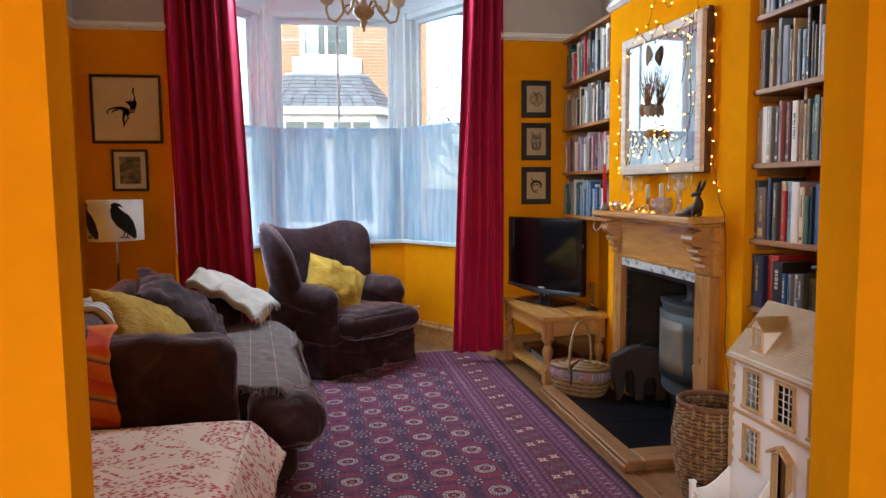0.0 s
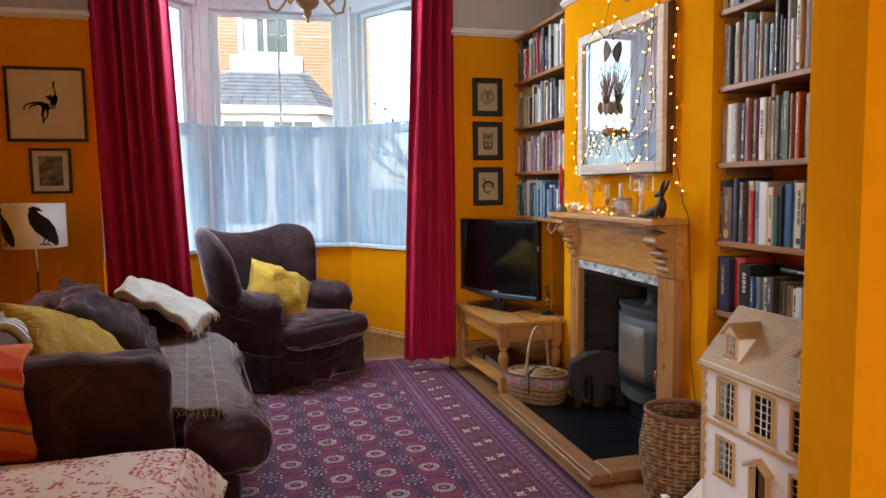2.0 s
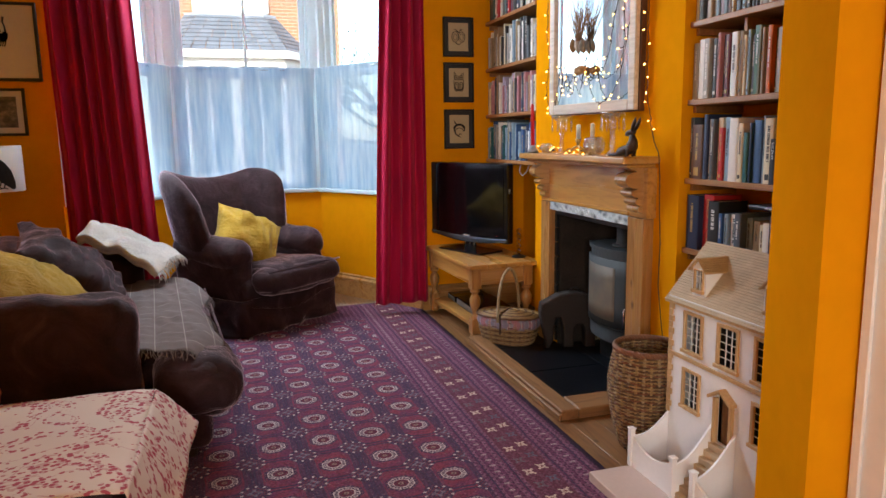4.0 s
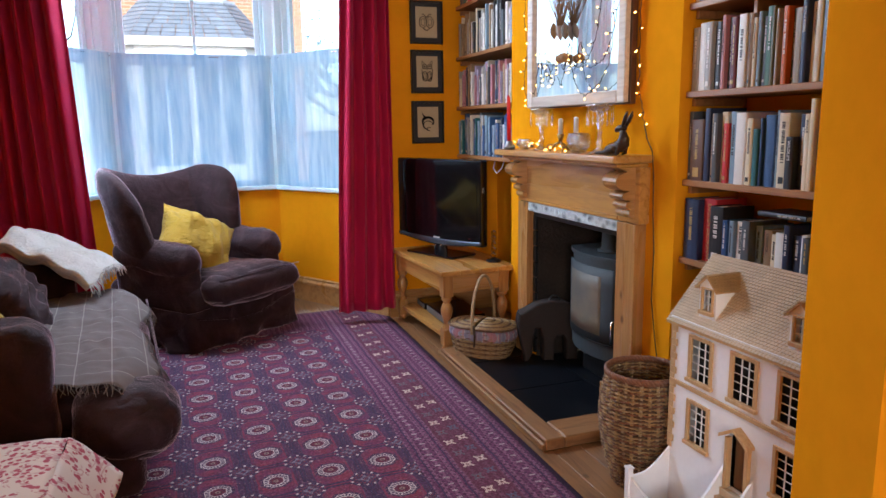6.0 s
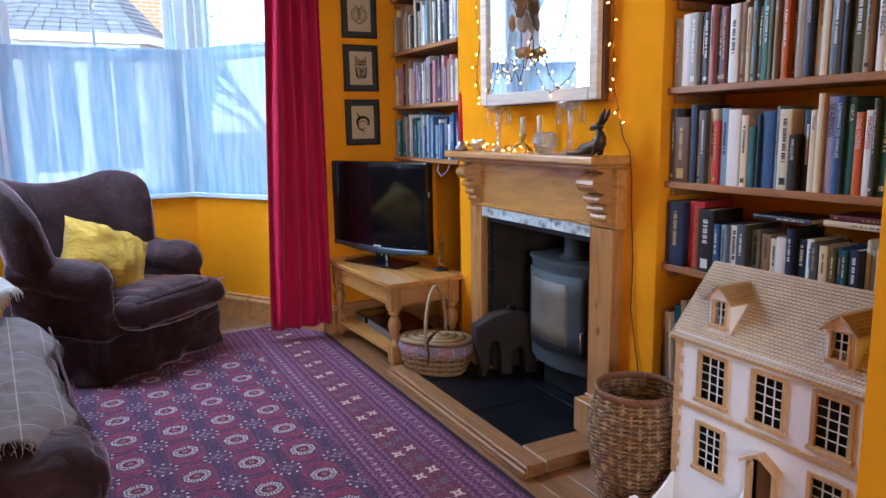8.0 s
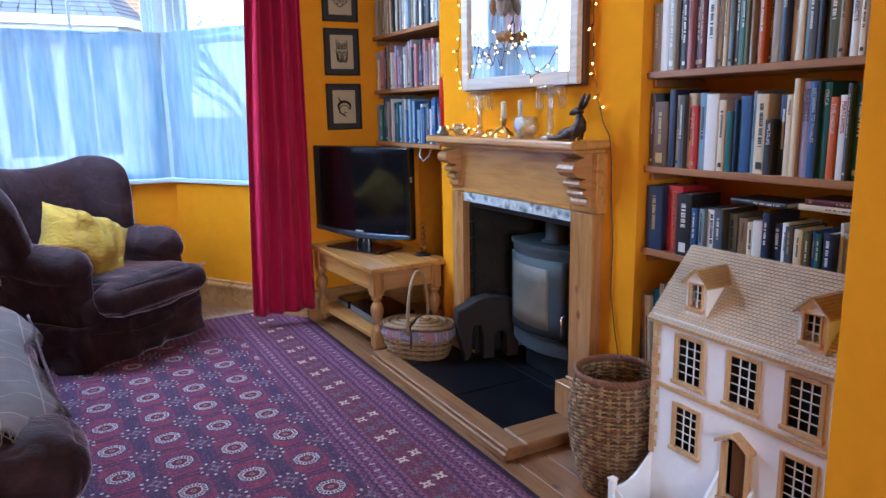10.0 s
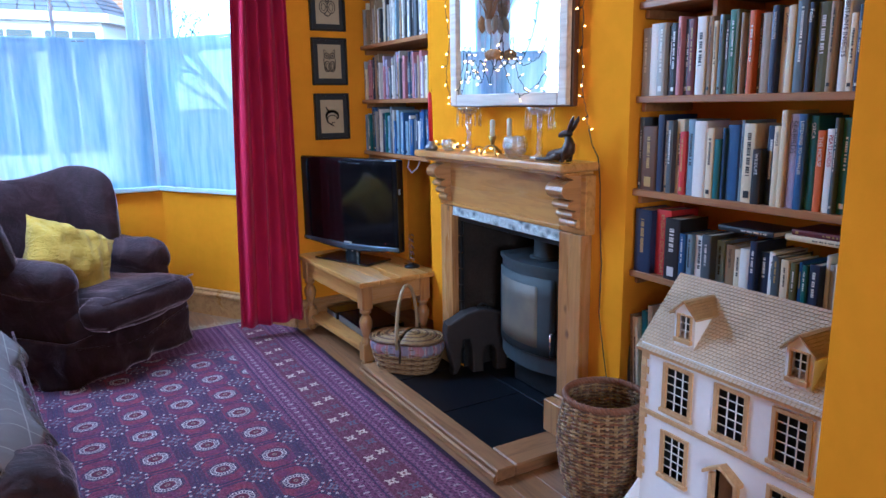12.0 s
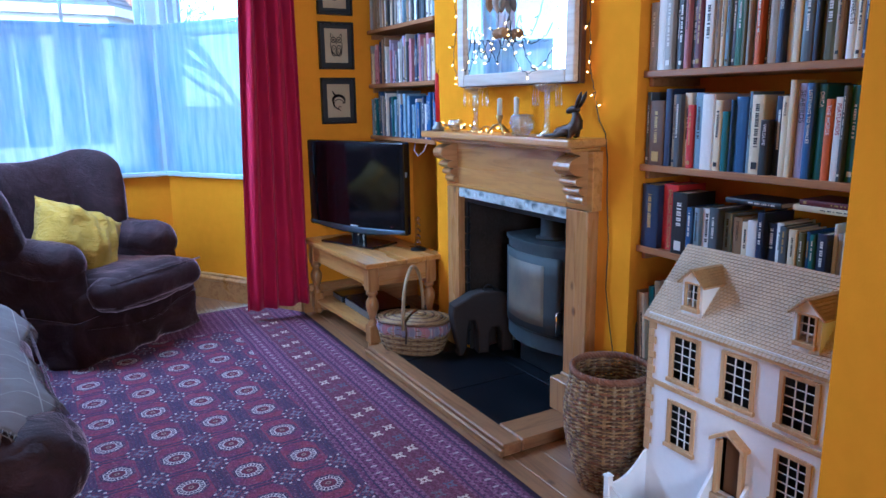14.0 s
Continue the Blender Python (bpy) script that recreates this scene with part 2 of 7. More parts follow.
def paint_wall(name, c):
    n = Nodes(name, 0.8, 0, 0.0)
    a, b, f = n.noise(1.3, 4), n.noise(14, 4), n.noise(160, 3)
    col = n.ramp(a, (0.3, shade(c, 0.88)), (0.7, shade(c, 1.08)))
    col = n.mix(0.25, col, n.ramp(b, (0.35, shade(c, 0.9)), (0.65, shade(c, 1.08))))
    n.colour(col)
    n.rough(n.math("ADD", 0.72, n.math("MULTIPLY", b, 0.2)))
    n.bump(n.math("ADD", f, n.math("MULTIPLY", b, 2.0)), 0.12, 0.004)
    return n.m


ORANGE = paint_wall("ochre_wall_paint", (0.78, 0.314, 0.004))
WHITE_WALL = paint_wall("off_white_wall_paint", (0.50, 0.47, 0.43))
CEIL = paint_wall("ceiling_paint", (0.80, 0.79, 0.76))
GLOSS = plain("white_gloss_paint", (0.78, 0.78, 0.77), 0.35, vary=0.06, fine=40, bump=0.08)
# the bay frames' white paint carries a blue tint for the sky light
WINDOW_WHITE = plain("sky_tinted_white_gloss", (0.62, 0.78, 0.84), 0.3, vary=0.06, fine=40, bump=0.08)
PINE = wood("waxed_pine", (0.64, 0.35, 0.09), (0.34, 0.145, 0.030), "y", 0.26)
PINE_Z = wood("waxed_pine_upright", (0.53, 0.28, 0.09), (0.27, 0.115, 0.032), "z", 0.28)
PINE_X = wood("waxed_pine_across", (0.54, 0.30, 0.105), (0.31, 0.14, 0.042), "x", 0.28)
SHELF = wood("shelf_pine", (0.46, 0.22, 0.07), (0.25, 0.10, 0.03), "y")
BOARD = wood("stained_floorboard", (0.30, 0.15, 0.06), (0.13, 0.06, 0.025), "y", 0.35)
SLATE = plain("black_slate", (0.006, 0.007, 0.010), 0.3, vary=0.3, coarse=6, fine=90, bump=0.12, spec=0.16)
SOOT = plain("sooty_render", (0.022, 0.015, 0.011), 0.95, vary=0.6, coarse=7, bump=0.5, distance=0.01)
IRON = plain("black_cast_iron", (0.018, 0.019, 0.021), 0.42, 0.5, vary=0.3, bump=0.3)
STOVE = plain("stove_enamel", (0.042, 0.053, 0.060), 0.62, 0.0, vary=0.16, bump=0.06, spec=0.4)
vel = Nodes("plum_brown_velvet", 0.75, 0, 0.2)
nap = vel.noise(5.5, 5, None, 1.6, 0.6)
rub = vel.noise(1.7, 3, None, 0.6)
pile_v = vel.noise(330, 2)
vcol = vel.ramp(nap, (0.30, (0.010, 0.005, 0.007)), (0.50, (0.030, 0.013, 0.018)), (0.62, (0.052, 0.026, 0.032)), (0.78, (0.105, 0.058, 0.064)))
vcol = vel.mix(vel.math("MULTIPLY", rub, 0.28), vcol, (0.045, 0.023, 0.022))
vel.colour(vel.mix(0.25, vcol, vel.ramp(pile_v, (0.3, (0.014, 0.007, 0.008)), (0.7, (0.06, 0.032, 0.032)))))
crush = vel.noise(16, 4, vel.stretch(1, 1, 1.8), 2.2, 0.55)
vel.bump(vel.math("ADD", vel.math("MULTIPLY", pile_v, 0.12), vel.math("ADD", crush, vel.math("MULTIPLY", nap, 0.9))), 0.30, 0.020)
vel.sheen(0.95, (0.80, 0.58, 0.66), 0.26)
VELVET = vel.m
CURTAIN = fabric("crimson_curtain", (0.42, 0.005, 0.052), 0.8, 500, 0.16, 0.25, (1, 0.3, 0.4))
MUSTARD = fabric("mustard_cotton", (0.44, 0.28, 0.030), 0.8, 380, 0.25, 0.1, crease=0.7)
FRAME_BLACK = plain("black_frame", (0.010, 0.007, 0.006), 0.4, vary=0.3, bump=0.1)
MOUNT = plain("cream_paper", (0.62, 0.52, 0.33), 0.8, vary=0.06, bump=0.05)
INK = plain("black_ink", (0.02, 0.017, 0.015), 0.8)
PANE = clear("window_glass", (0.97, 0.99, 1.0), thin=True)
BLACK_PLASTIC = plain("black_gloss_plastic", (0.006, 0.006, 0.007), 0.12, vary=0.1, bump=0.0)
CHROME = plain("chrome", (0.75, 0.75, 0.76), 0.12, 1.0, vary=0.03, bump=0.0)
BRASS = plain("aged_brass", (0.38, 0.25, 0.09), 0.35, 1.0, vary=0.2, bump=0.05)

# ---------------------------------------------------------------- structure: front room
LEFT, RIGHT, FRONT, CEILING, RAIL = -1.62, 2.15, 5.17, 2.95, 2.45
BREAST, BREAST_N, BREAST_F = 1.85, 2.81, 4.29
BAY = [(-1.02, 5.17), (-0.41, 6.13), (0.72, 6.13), (1.33, 5.17)]
SILL, HEAD = 0.88, 2.83


def two_tone(name, x0, x1, y0, y1, z0=0.0, z1=CEILING):
    """A wall block, ochre up to the picture rail and off-white above it."""
    bm = bmesh.new()
    if z0 < RAIL:
        box(bm, x0, x1, y0, y1, z0, min(RAIL, z1), mi=0)
    if z1 > RAIL:
        box(bm, x0, x1, y0, y1, max(RAIL, z0), z1, mi=1)
    return tagged(part(name, bm, [ORANGE, WHITE_WALL]), "ochre painted plaster wall, off-white above the rail", "wall", kind="structure")


two_tone("wall_left", LEFT - 0.2, LEFT, 1.45, FRONT + 0.25)
two_tone("wall_front_left", LEFT, BAY[0][0], FRONT, FRONT + 0.25)
two_tone("wall_front_right", BAY[3][0], RIGHT + 0.25, FRONT, FRONT + 0.25)
two_tone("wall_right", RIGHT, RIGHT + 0.25, 1.74, BREAST_N)
two_tone("wall_right_far", RIGHT, RIGHT + 0.25, BREAST_F, FRONT)

# chimney breast with the fireplace opening through it
OPEN_N, OPEN_F, OPEN_TOP = 3.10, 3.96, 0.95
two_tone("chimney_breast", BREAST, RIGHT + 0.25, BREAST_N, OPEN_N)
two_tone("chimney_breast", BREAST, RIGHT + 0.25, OPEN_F, BREAST_F)
two_tone("chimney_breast", BREAST, RIGHT + 0.25, OPEN_N, OPEN_F, OPEN_TOP, CEILING)
tagged(part("fireplace_recess", boxes((2.32, 2.40, OPEN_N, OPEN_F, 0, OPEN_TOP), (BREAST, 2.32, OPEN_N, OPEN_N + 0.012, 0, OPEN_TOP), (BREAST, 2.32, OPEN_F - 0.012, OPEN_F, 0, OPEN_TOP)), SOOT),
       "soot-stained rendered fireplace recess", "fireplace", kind="structure")

# the wall between the two rooms, with a wide splayed opening
JAMB_N, JAMB_F = 1.45, 1.74
tagged(part("wall_opening_left", prism(bmesh.new(), [(LEFT - 0.2, JAMB_N), (-0.506, JAMB_N), (-0.556, JAMB_F), (LEFT - 0.2, JAMB_F)], 0, CEILING), ORANGE), "ochre painted wall beside the wide opening", "wall", kind="structure")
tagged(part("wall_opening_right", prism(bmesh.new(), [(1.256, JAMB_N), (RIGHT + 0.25, JAMB_N), (RIGHT + 0.25, JAMB_F), (1.375, JAMB_F)], 0, CEILING), ORANGE), "ochre painted wall beside the wide opening", "wall", kind="structure")
tagged(part("wall_opening_head", prism(bmesh.new(), [(-0.506, JAMB_N), (1.256, JAMB_N), (1.375, JAMB_F), (-0.556, JAMB_F)], 2.45, CEILING), ORANGE), "ochre painted wall above the wide opening", "wall", kind="structure")

# back room, where the walk begins
BACK, BACK_R = -2.6, 1.40
tagged(part("wall_back_room_right", boxes((BACK_R, BACK_R + 0.15, 0.55, JAMB_N, 2.05, CEILING), (BACK_R, BACK_R + 0.15, BACK, 0.55, 0, CEILING), (BACK_R, BACK_R + 0.15, 1.36, JAMB_N, 0, 2.05)), ORANGE), "ochre painted side wall", "wall", kind="structure")
tagged(part("wall_back_room_left", boxes((LEFT - 0.2, LEFT, BACK, JAMB_N, 0, CEILING)), ORANGE), "ochre painted side wall", "wall", kind="structure")
tagged(part("wall_back_room_end", boxes((LEFT - 0.2, -1.6, BACK - 0.25, BACK, 0, CEILING), (-0.4, BACK_R + 0.15, BACK - 0.25, BACK, 0, CEILING), (-1.6, -0.4, BACK - 0.25, BACK, 0, 0.9), (-1.6, -0.4, BACK - 0.25, BACK, 2.2, CEILING)), ORANGE), "ochre painted end wall with a window", "wall", kind="structure")
door = tagged(part("door_1", boxes((BACK_R + 0.05, BACK_R + 0.09, 0.55, 1.36, 0, 2.05, 0.002)), GLOSS), "white painted closed door", "door", kind="structure")
for y0, y1 in ((1.352, 1.44), (0.47, 0.558)):
    part("door_frame", boxes((BACK_R - 0.018, BACK_R, y0, y1, 0, 2.12, 0.004), (BACK_R - 0.028, BACK_R - 0.018, y0 + 0.06, y1, 0, 2.12, 0.003)), GLOSS, door)
part("door_frame", boxes((BACK_R - 0.02, BACK_R, 0.47, 1.44, 2.05, 2.13, 0.004)), GLOSS, door)

# ceilings
tagged(part("ceiling", boxes((LEFT - 0.2, RIGHT + 0.25, JAMB_N, 6.6, CEILING, CEILING + 0.15)), CEIL), "off-white plaster ceiling", "ceiling", kind="structure")
tagged(part("ceiling_back_room", boxes((LEFT - 0.2, RIGHT + 0.25, BACK - 0.25, JAMB_N, CEILING, CEILING + 0.15)), CEIL), "off-white plaster ceiling", "ceiling", kind="structure")

# floor: a subfloor and single boards
floor = tagged(part("floor", boxes((LEFT - 0.2, RIGHT + 0.25, BACK - 0.25, 6.35, -0.2, -0.022)), plain("subfloor_dust", (0.05, 0.035, 0.025), 0.9)), "stained timber floorboards", "floor", kind="structure")

# picture rail and skirting
RAIL_PROFILE = [(0, 0), (0.012, 0), (0.02, 0.012), (0.032, 0.02), (0.032, 0.034), (0.018, 0.042), (0.018, 0.055), (0, 0.055)]


def moulding(name, a, b, profile, z, material, label, category):
    """A moulding run along the wall from a to b; its profile stands out to the right of that way."""
    a, b = Vector((*a, 0)), Vector((*b, 0))
    d = (b - a).normalized()
    out = Vector((d.y, -d.x, 0))
    bm = bmesh.new()
    ends = [[bm.verts.new(p + out * o + Vector((0, 0, z + h))) for o, h in profile] for p in (a, b)]
    n = len(profile)
    bm.faces.new(ends[0])
    bm.faces.new(ends[1][::-1])
    for i in range(n):
        bm.faces.new((ends[0][i], ends[1][i], ends[1][(i + 1) % n], ends[0][(i + 1) % n]))
    bmesh.ops.recalc_face_normals(bm, faces=bm.faces[:])
    return tagged(part(name, bm, material), label, category, kind="structure")


for a, b in (((LEFT, 1.74), (LEFT, FRONT)), ((LEFT, FRONT), (BAY[0][0], FRONT)), ((BAY[3][0], FRONT), (RIGHT, FRONT)), ((BREAST, BREAST_F), (BREAST, BREAST_N)),
             ((RIGHT, BREAST_F), (BREAST, BREAST_F)), ((BREAST, BREAST_N), (RIGHT, BREAST_N))):
    moulding("picture_rail", a, b, RAIL_PROFILE, RAIL - 0.02, GLOSS, "white painted picture rail moulding", "trim")
SKIRT_PROFILE = [(0, 0), (0.02, 0), (0.02, 0.13), (0.026, 0.135), (0.026, 0.15), (0.014, 0.165), (0.014, 0.178), (0, 0.185)]
for a, b in (((LEFT, 1.74), (LEFT, FRONT)), ((LEFT, FRONT), BAY[0]), (BAY[0], BAY[1]), (BAY[1], BAY[2]), (BAY[2], BAY[3]), (BAY[3], (RIGHT, FRONT)),):
    moulding("baseboard", a, b, SKIRT_PROFILE, 0, PINE_X, "stained pine skirting board", "trim")

# ---------------------------------------------------------------- the bay window
NETMAT = Nodes("sheer_cotton_net", 0.9)
tn = NETMAT.t
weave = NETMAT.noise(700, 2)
# upright streaks of fold shading and a blue cast, put into the net's colour
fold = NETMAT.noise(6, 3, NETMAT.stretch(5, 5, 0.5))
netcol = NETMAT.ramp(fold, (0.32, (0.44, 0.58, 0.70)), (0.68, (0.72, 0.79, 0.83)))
d1, t1, x1, m1, m2 = (tn.nodes.new("ShaderNode" + k) for k in ("BsdfDiffuse", "BsdfTranslucent", "BsdfTransparent", "MixShader", "MixShader"))
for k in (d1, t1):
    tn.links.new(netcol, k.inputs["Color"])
m1.inputs[0].default_value = 0.8
tn.links.new(d1.outputs[0], m1.inputs[1])
tn.links.new(t1.outputs[0], m1.inputs[2])
tn.links.new(NETMAT.math("ADD", 0.05, NETMAT.math("MULTIPLY", weave, 0.16)), m2.inputs[0])
tn.links.new(m1.outputs[0], m2.inputs[1])
tn.links.new(x1.outputs[0], m2.inputs[2])
tn.links.new(m2.outputs[0], tn.nodes["Material Output"].inputs["Surface"])
NET = NETMAT.m


def bay_side(name, a, b, bar, label):
    """One face of the bay: low wall, sash window with its frame, glass and net, and the head above."""
    a, b = Vector((*a, 0)), Vector((*b, 0))
    u = (b - a).normalized()
    length = (b - a).length
    v = Vector((-u.y, u.x, 0))
    m = Matrix(((u.x, v.x, 0, a.x), (u.y, v.y, 0, a.y), (0, 0, 1, 0), (0, 0, 0, 1)))
    low = tagged(part("wall_bay", boxes((-0.01, length + 0.01, 0, 0.22, 0, SILL)), ORANGE), "ochre painted low wall under the bay window", "wall", kind="structure")
    low.matrix_basis = m
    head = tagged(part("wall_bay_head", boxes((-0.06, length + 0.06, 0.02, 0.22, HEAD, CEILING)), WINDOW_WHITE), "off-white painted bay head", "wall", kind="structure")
    head.matrix_basis = m
    win = thing(name, label, "window", m, kind="structure")
    P = 0.05
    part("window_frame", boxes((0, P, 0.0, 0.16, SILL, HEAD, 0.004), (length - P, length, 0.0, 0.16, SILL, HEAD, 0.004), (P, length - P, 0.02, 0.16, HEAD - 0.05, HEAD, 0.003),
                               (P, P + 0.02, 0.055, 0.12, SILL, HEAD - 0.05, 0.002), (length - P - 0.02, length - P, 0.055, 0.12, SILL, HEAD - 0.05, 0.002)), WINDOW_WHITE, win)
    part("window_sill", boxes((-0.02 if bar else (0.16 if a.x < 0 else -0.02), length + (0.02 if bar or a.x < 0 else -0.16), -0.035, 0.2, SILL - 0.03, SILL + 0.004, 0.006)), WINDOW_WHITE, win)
    mid = 1.80
    for z0, z1, off in ((SILL + 0.004, mid + 0.02, 0.065), (mid - 0.02, HEAD - 0.05, 0.10)):
        e0, e1 = P + 0.022, length - P - 0.022
        w = 0.038
        sash = boxes((e0, e0 + w, off, off + 0.034, z0, z1, 0.003), (e1 - w, e1, off, off + 0.034, z0, z1, 0.003), (e0 + w, e1 - w, off, off + 0.034, z0, z0 + w, 0.003), (e0 + w, e1 - w, off, off + 0.034, z1 - w, z1, 0.003))
        if bar:
            c = (e0 + e1) / 2 + 0.02
            box(sash, c - 0.011, c + 0.011, off + 0.004, off + 0.03, z0 + w, z1 - w, 0.003)
        s = part("sash", sash, WINDOW_WHITE, win)
        g = part("pane", boxes((e0 + w, e1 - w, off + 0.014, off + 0.018, z0 + w, z1 - w)), PANE, s)
        g.visible_shadow = False
    net = thing("net_curtain", "sheer white half-height cotton net curtain on a wire", "curtain", m, group="net curtains in the bay")

    def drape(s, z):
        ripple = math.sin(s * 34 + 3 * noise.noise(Vector((s * 4, z * 0.4, length)))) * 0.007 + 0.012 * noise.noise(Vector((s * 7, z * 1.2, 3.1)))
        return Vector((0.02 + s * (length - 0.04), -0.022 + ripple * (0.35 + 0.65 * (1 - z)), SILL - 0.03 + 0.012 * noise.noise(Vector((s * 9, 0, 8))) * (1 - z) + z * 1.0))

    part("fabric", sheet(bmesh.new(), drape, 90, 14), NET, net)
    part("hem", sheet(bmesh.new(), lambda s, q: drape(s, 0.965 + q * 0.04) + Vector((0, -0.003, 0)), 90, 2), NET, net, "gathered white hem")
    part("wire", tube(bmesh.new(), [(0.0, -0.02, SILL + 0.955), (length, -0.02, SILL + 0.955)], 0.003, 6), CHROME, net)


bay_side("window_1", BAY[0], BAY[1], False, "white painted angled sash window in the bay")
bay_side("window_2", BAY[1], BAY[2], True, "white painted centre sash window of the bay")
bay_side("window_3", BAY[2], BAY[3], False, "white painted angled sash window in the bay")
for k, (x, y) in enumerate((BAY[1], BAY[2])):
    s = -1 if k == 0 else 1
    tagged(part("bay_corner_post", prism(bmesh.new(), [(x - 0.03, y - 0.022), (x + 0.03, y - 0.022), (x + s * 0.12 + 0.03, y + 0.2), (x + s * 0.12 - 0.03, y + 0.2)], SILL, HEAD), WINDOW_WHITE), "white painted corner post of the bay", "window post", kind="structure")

# back room window
wb = tagged(part("window_4", boxes((-1.6, -1.53, BACK - 0.2, BACK - 0.1, 0.9, 2.2, 0.004), (-0.47, -0.4, BACK - 0.2, BACK - 0.1, 0.9, 2.2, 0.004), (-1.53, -0.47, BACK - 0.2, BACK - 0.1, 0.9, 0.97, 0.004), (-1.53, -0.47, BACK - 0.2, BACK - 0.1, 2.13, 2.2, 0.004)), GLOSS), "white painted window of the back room", "window", kind="structure")

# ---------------------------------------------------------------- outside
ground_mat = plain("asphalt", (0.06, 0.06, 0.062), 0.9, vary=0.3, coarse=0.5, fine=30, bump=0.3)
gb = bmesh.new()
box(gb, -400, 400, 6.4, 800, -0.75, -0.55)
box(gb, -400, 400, -800, -2.9, -0.75, -0.55)
tagged(part("ground", gb, ground_mat), "grey street asphalt", "ground", kind="structure")

# ---------------------------------------------------------------- rug
def rug_material():
    n = Nodes("hand_knotted_rug", 0.95, 0, 0.15)
    x, y, _ = n.xyz()
    wob = n.noise(9, 3)
    x = n.math("ADD", x, n.math("MULTIPLY", n.math("SUBTRACT", wob, 0.5), 0.016))
    y = n.math("ADD", y, n.math("MULTIPLY", n.math("SUBTRACT", n.noise(8, 3, n.stretch(1, 1.3, 1)), 0.5), 0.016))
    M = n.math

    def cell(v, size, shift=0.0):
        return M("SUBTRACT", M("MODULO", M("ADD", v, 50 * size + shift), size), size / 2)

    def band(v, a, b):
        return M("MULTIPLY", M("GREATER_THAN", v, a), M("LESS_THAN", v, b))

    def octagon(u, v, ax, ay):
        p, q = M("DIVIDE", M("ABSOLUTE", u), ax), M("DIVIDE", M("ABSOLUTE", v), ay)
        return M("MAXIMUM", M("MAXIMUM", p, q), M("MULTIPLY", M("ADD", p, q), 0.7))

    red, plum, navy, cream = (0.240, 0.040, 0.068), (0.122, 0.034, 0.090), (0.034, 0.031, 0.076), (0.58, 0.54, 0.51)
    rose, grey = (0.17, 0.020, 0.032), (0.20, 0.20, 0.25)
    CX, CY = 0.2085, 0.2435
    fx = M("ADD", x, M("MULTIPLY", M("SUBTRACT", y, 3.345), 0.045))
    fy = M("SUBTRACT", y, M("MULTIPLY", M("SUBTRACT", x, 0.72), 0.05))
    u, v = cell(fx, CX, -0.72 + CX / 2), cell(fy, CY, -3.345 + CY / 2)
    u2, v2 = cell(fx, CX, -0.72), cell(fy, CY, -3.345)
    o = octagon(u, v, 0.046, 0.043)
    col = n.mix(n.ramp(n.noise(14, 4), (0.35, (0, 0, 0)), (0.65, (1, 1, 1))), red, plum)
    # octagon lattice lines between the rows
    o3 = octagon(u, v, 0.098, 0.112)
    col = n.mix(band(o3, 0.95, 1.05), col, navy)
    # minor motif between the medallions
    o2 = octagon(u2, v2, 0.052, 0.05)
    dots = M("GREATER_THAN", M("MULTIPLY", M("SINE", M("MULTIPLY", u2, 330)), M("SINE", M("MULTIPLY", v2, 330))), 0.35)
    col = n.mix(M("LESS_THAN", o2, 1.0), col, navy)
    col = n.mix(M("MULTIPLY", M("LESS_THAN", o2, 0.85), dots), col, (0.24, 0.05, 0.06))
    col = n.mix(M("MULTIPLY", band(o2, 0.2, 0.55), M("LESS_THAN", M("ABSOLUTE", M("MULTIPLY", u2, v2)), 0.00012)), col, grey)
    strip = M("MULTIPLY", M("LESS_THAN", M("ABSOLUTE", u2), 0.034), M("GREATER_THAN", o2, 1.0))
    col = n.mix(M("MULTIPLY", strip, 0.8), col, navy)
    knot = M("GREATER_THAN", M("MULTIPLY", M("SINE", M("MULTIPLY", M("ADD", u2, v2), 250)), M("SINE", M("MULTIPLY", M("SUBTRACT", u2, v2), 250))), 0.62)
    col = n.mix(M("MULTIPLY", M("MULTIPLY", knot, M("LESS_THAN", M("ABSOLUTE", u2), 0.05)), 0.6), col, (0.08, 0.10, 0.15))
    col = n.mix(M("MULTIPLY", band(o2, 0.86, 1.06), M("GREATER_THAN", M("SINE", M("MULTIPLY", M("ARCTAN2", u2, v2), 10)), 0.5)), col, cream)
    # main medallion
    spin = M("ARCTAN2", u, v)
    col = n.mix(M("LESS_THAN", o, 1.30), col, navy)
    col = n.mix(M("MULTIPLY", band(o, 1.14, 1.24), M("GREATER_THAN", M("SINE", M("MULTIPLY", spin, 18)), 0.45)), col, (0.26, 0.13, 0.14))
    col = n.mix(M("LESS_THAN", o, 1.05), col, (0.045, 0.035, 0.075))
    col = n.mix(band(o, 0.96, 1.05), col, cream)
    col = n.mix(M("MULTIPLY", band(o, 0.70, 0.96), M("GREATER_THAN", M("SINE", M("MULTIPLY", spin, 20)), 0.30)), col, cream)
    col = n.mix(band(o, 0.60, 0.70), col, cream)
    col = n.mix(M("LESS_THAN", o, 0.60), col, rose)
    teeth = M("GREATER_THAN", M("SINE", M("MULTIPLY", M("ADD", u, v), 520)), 0.1)
    col = n.mix(M("MULTIPLY", band(o, 0.36, 0.56), teeth), col, navy)
    col = n.mix(M("LESS_THAN", o, 0.30), col, (0.06, 0.018, 0.03))
    col = n.mix(band(o, 0.10, 0.22), col, (0.34, 0.24, 0.20))
    # borders, by the distance from the long edge
    e = M("SUBTRACT", 1.322, x)
    stripe = M("GREATER_THAN", M("SINE", M("MULTIPLY", e, 175)), 0.2)
    tick = M("GREATER_THAN", M("MULTIPLY", M("SINE", M("MULTIPLY", y, 190)), M("SINE", M("MULTIPLY", e, 210))), 0.45)
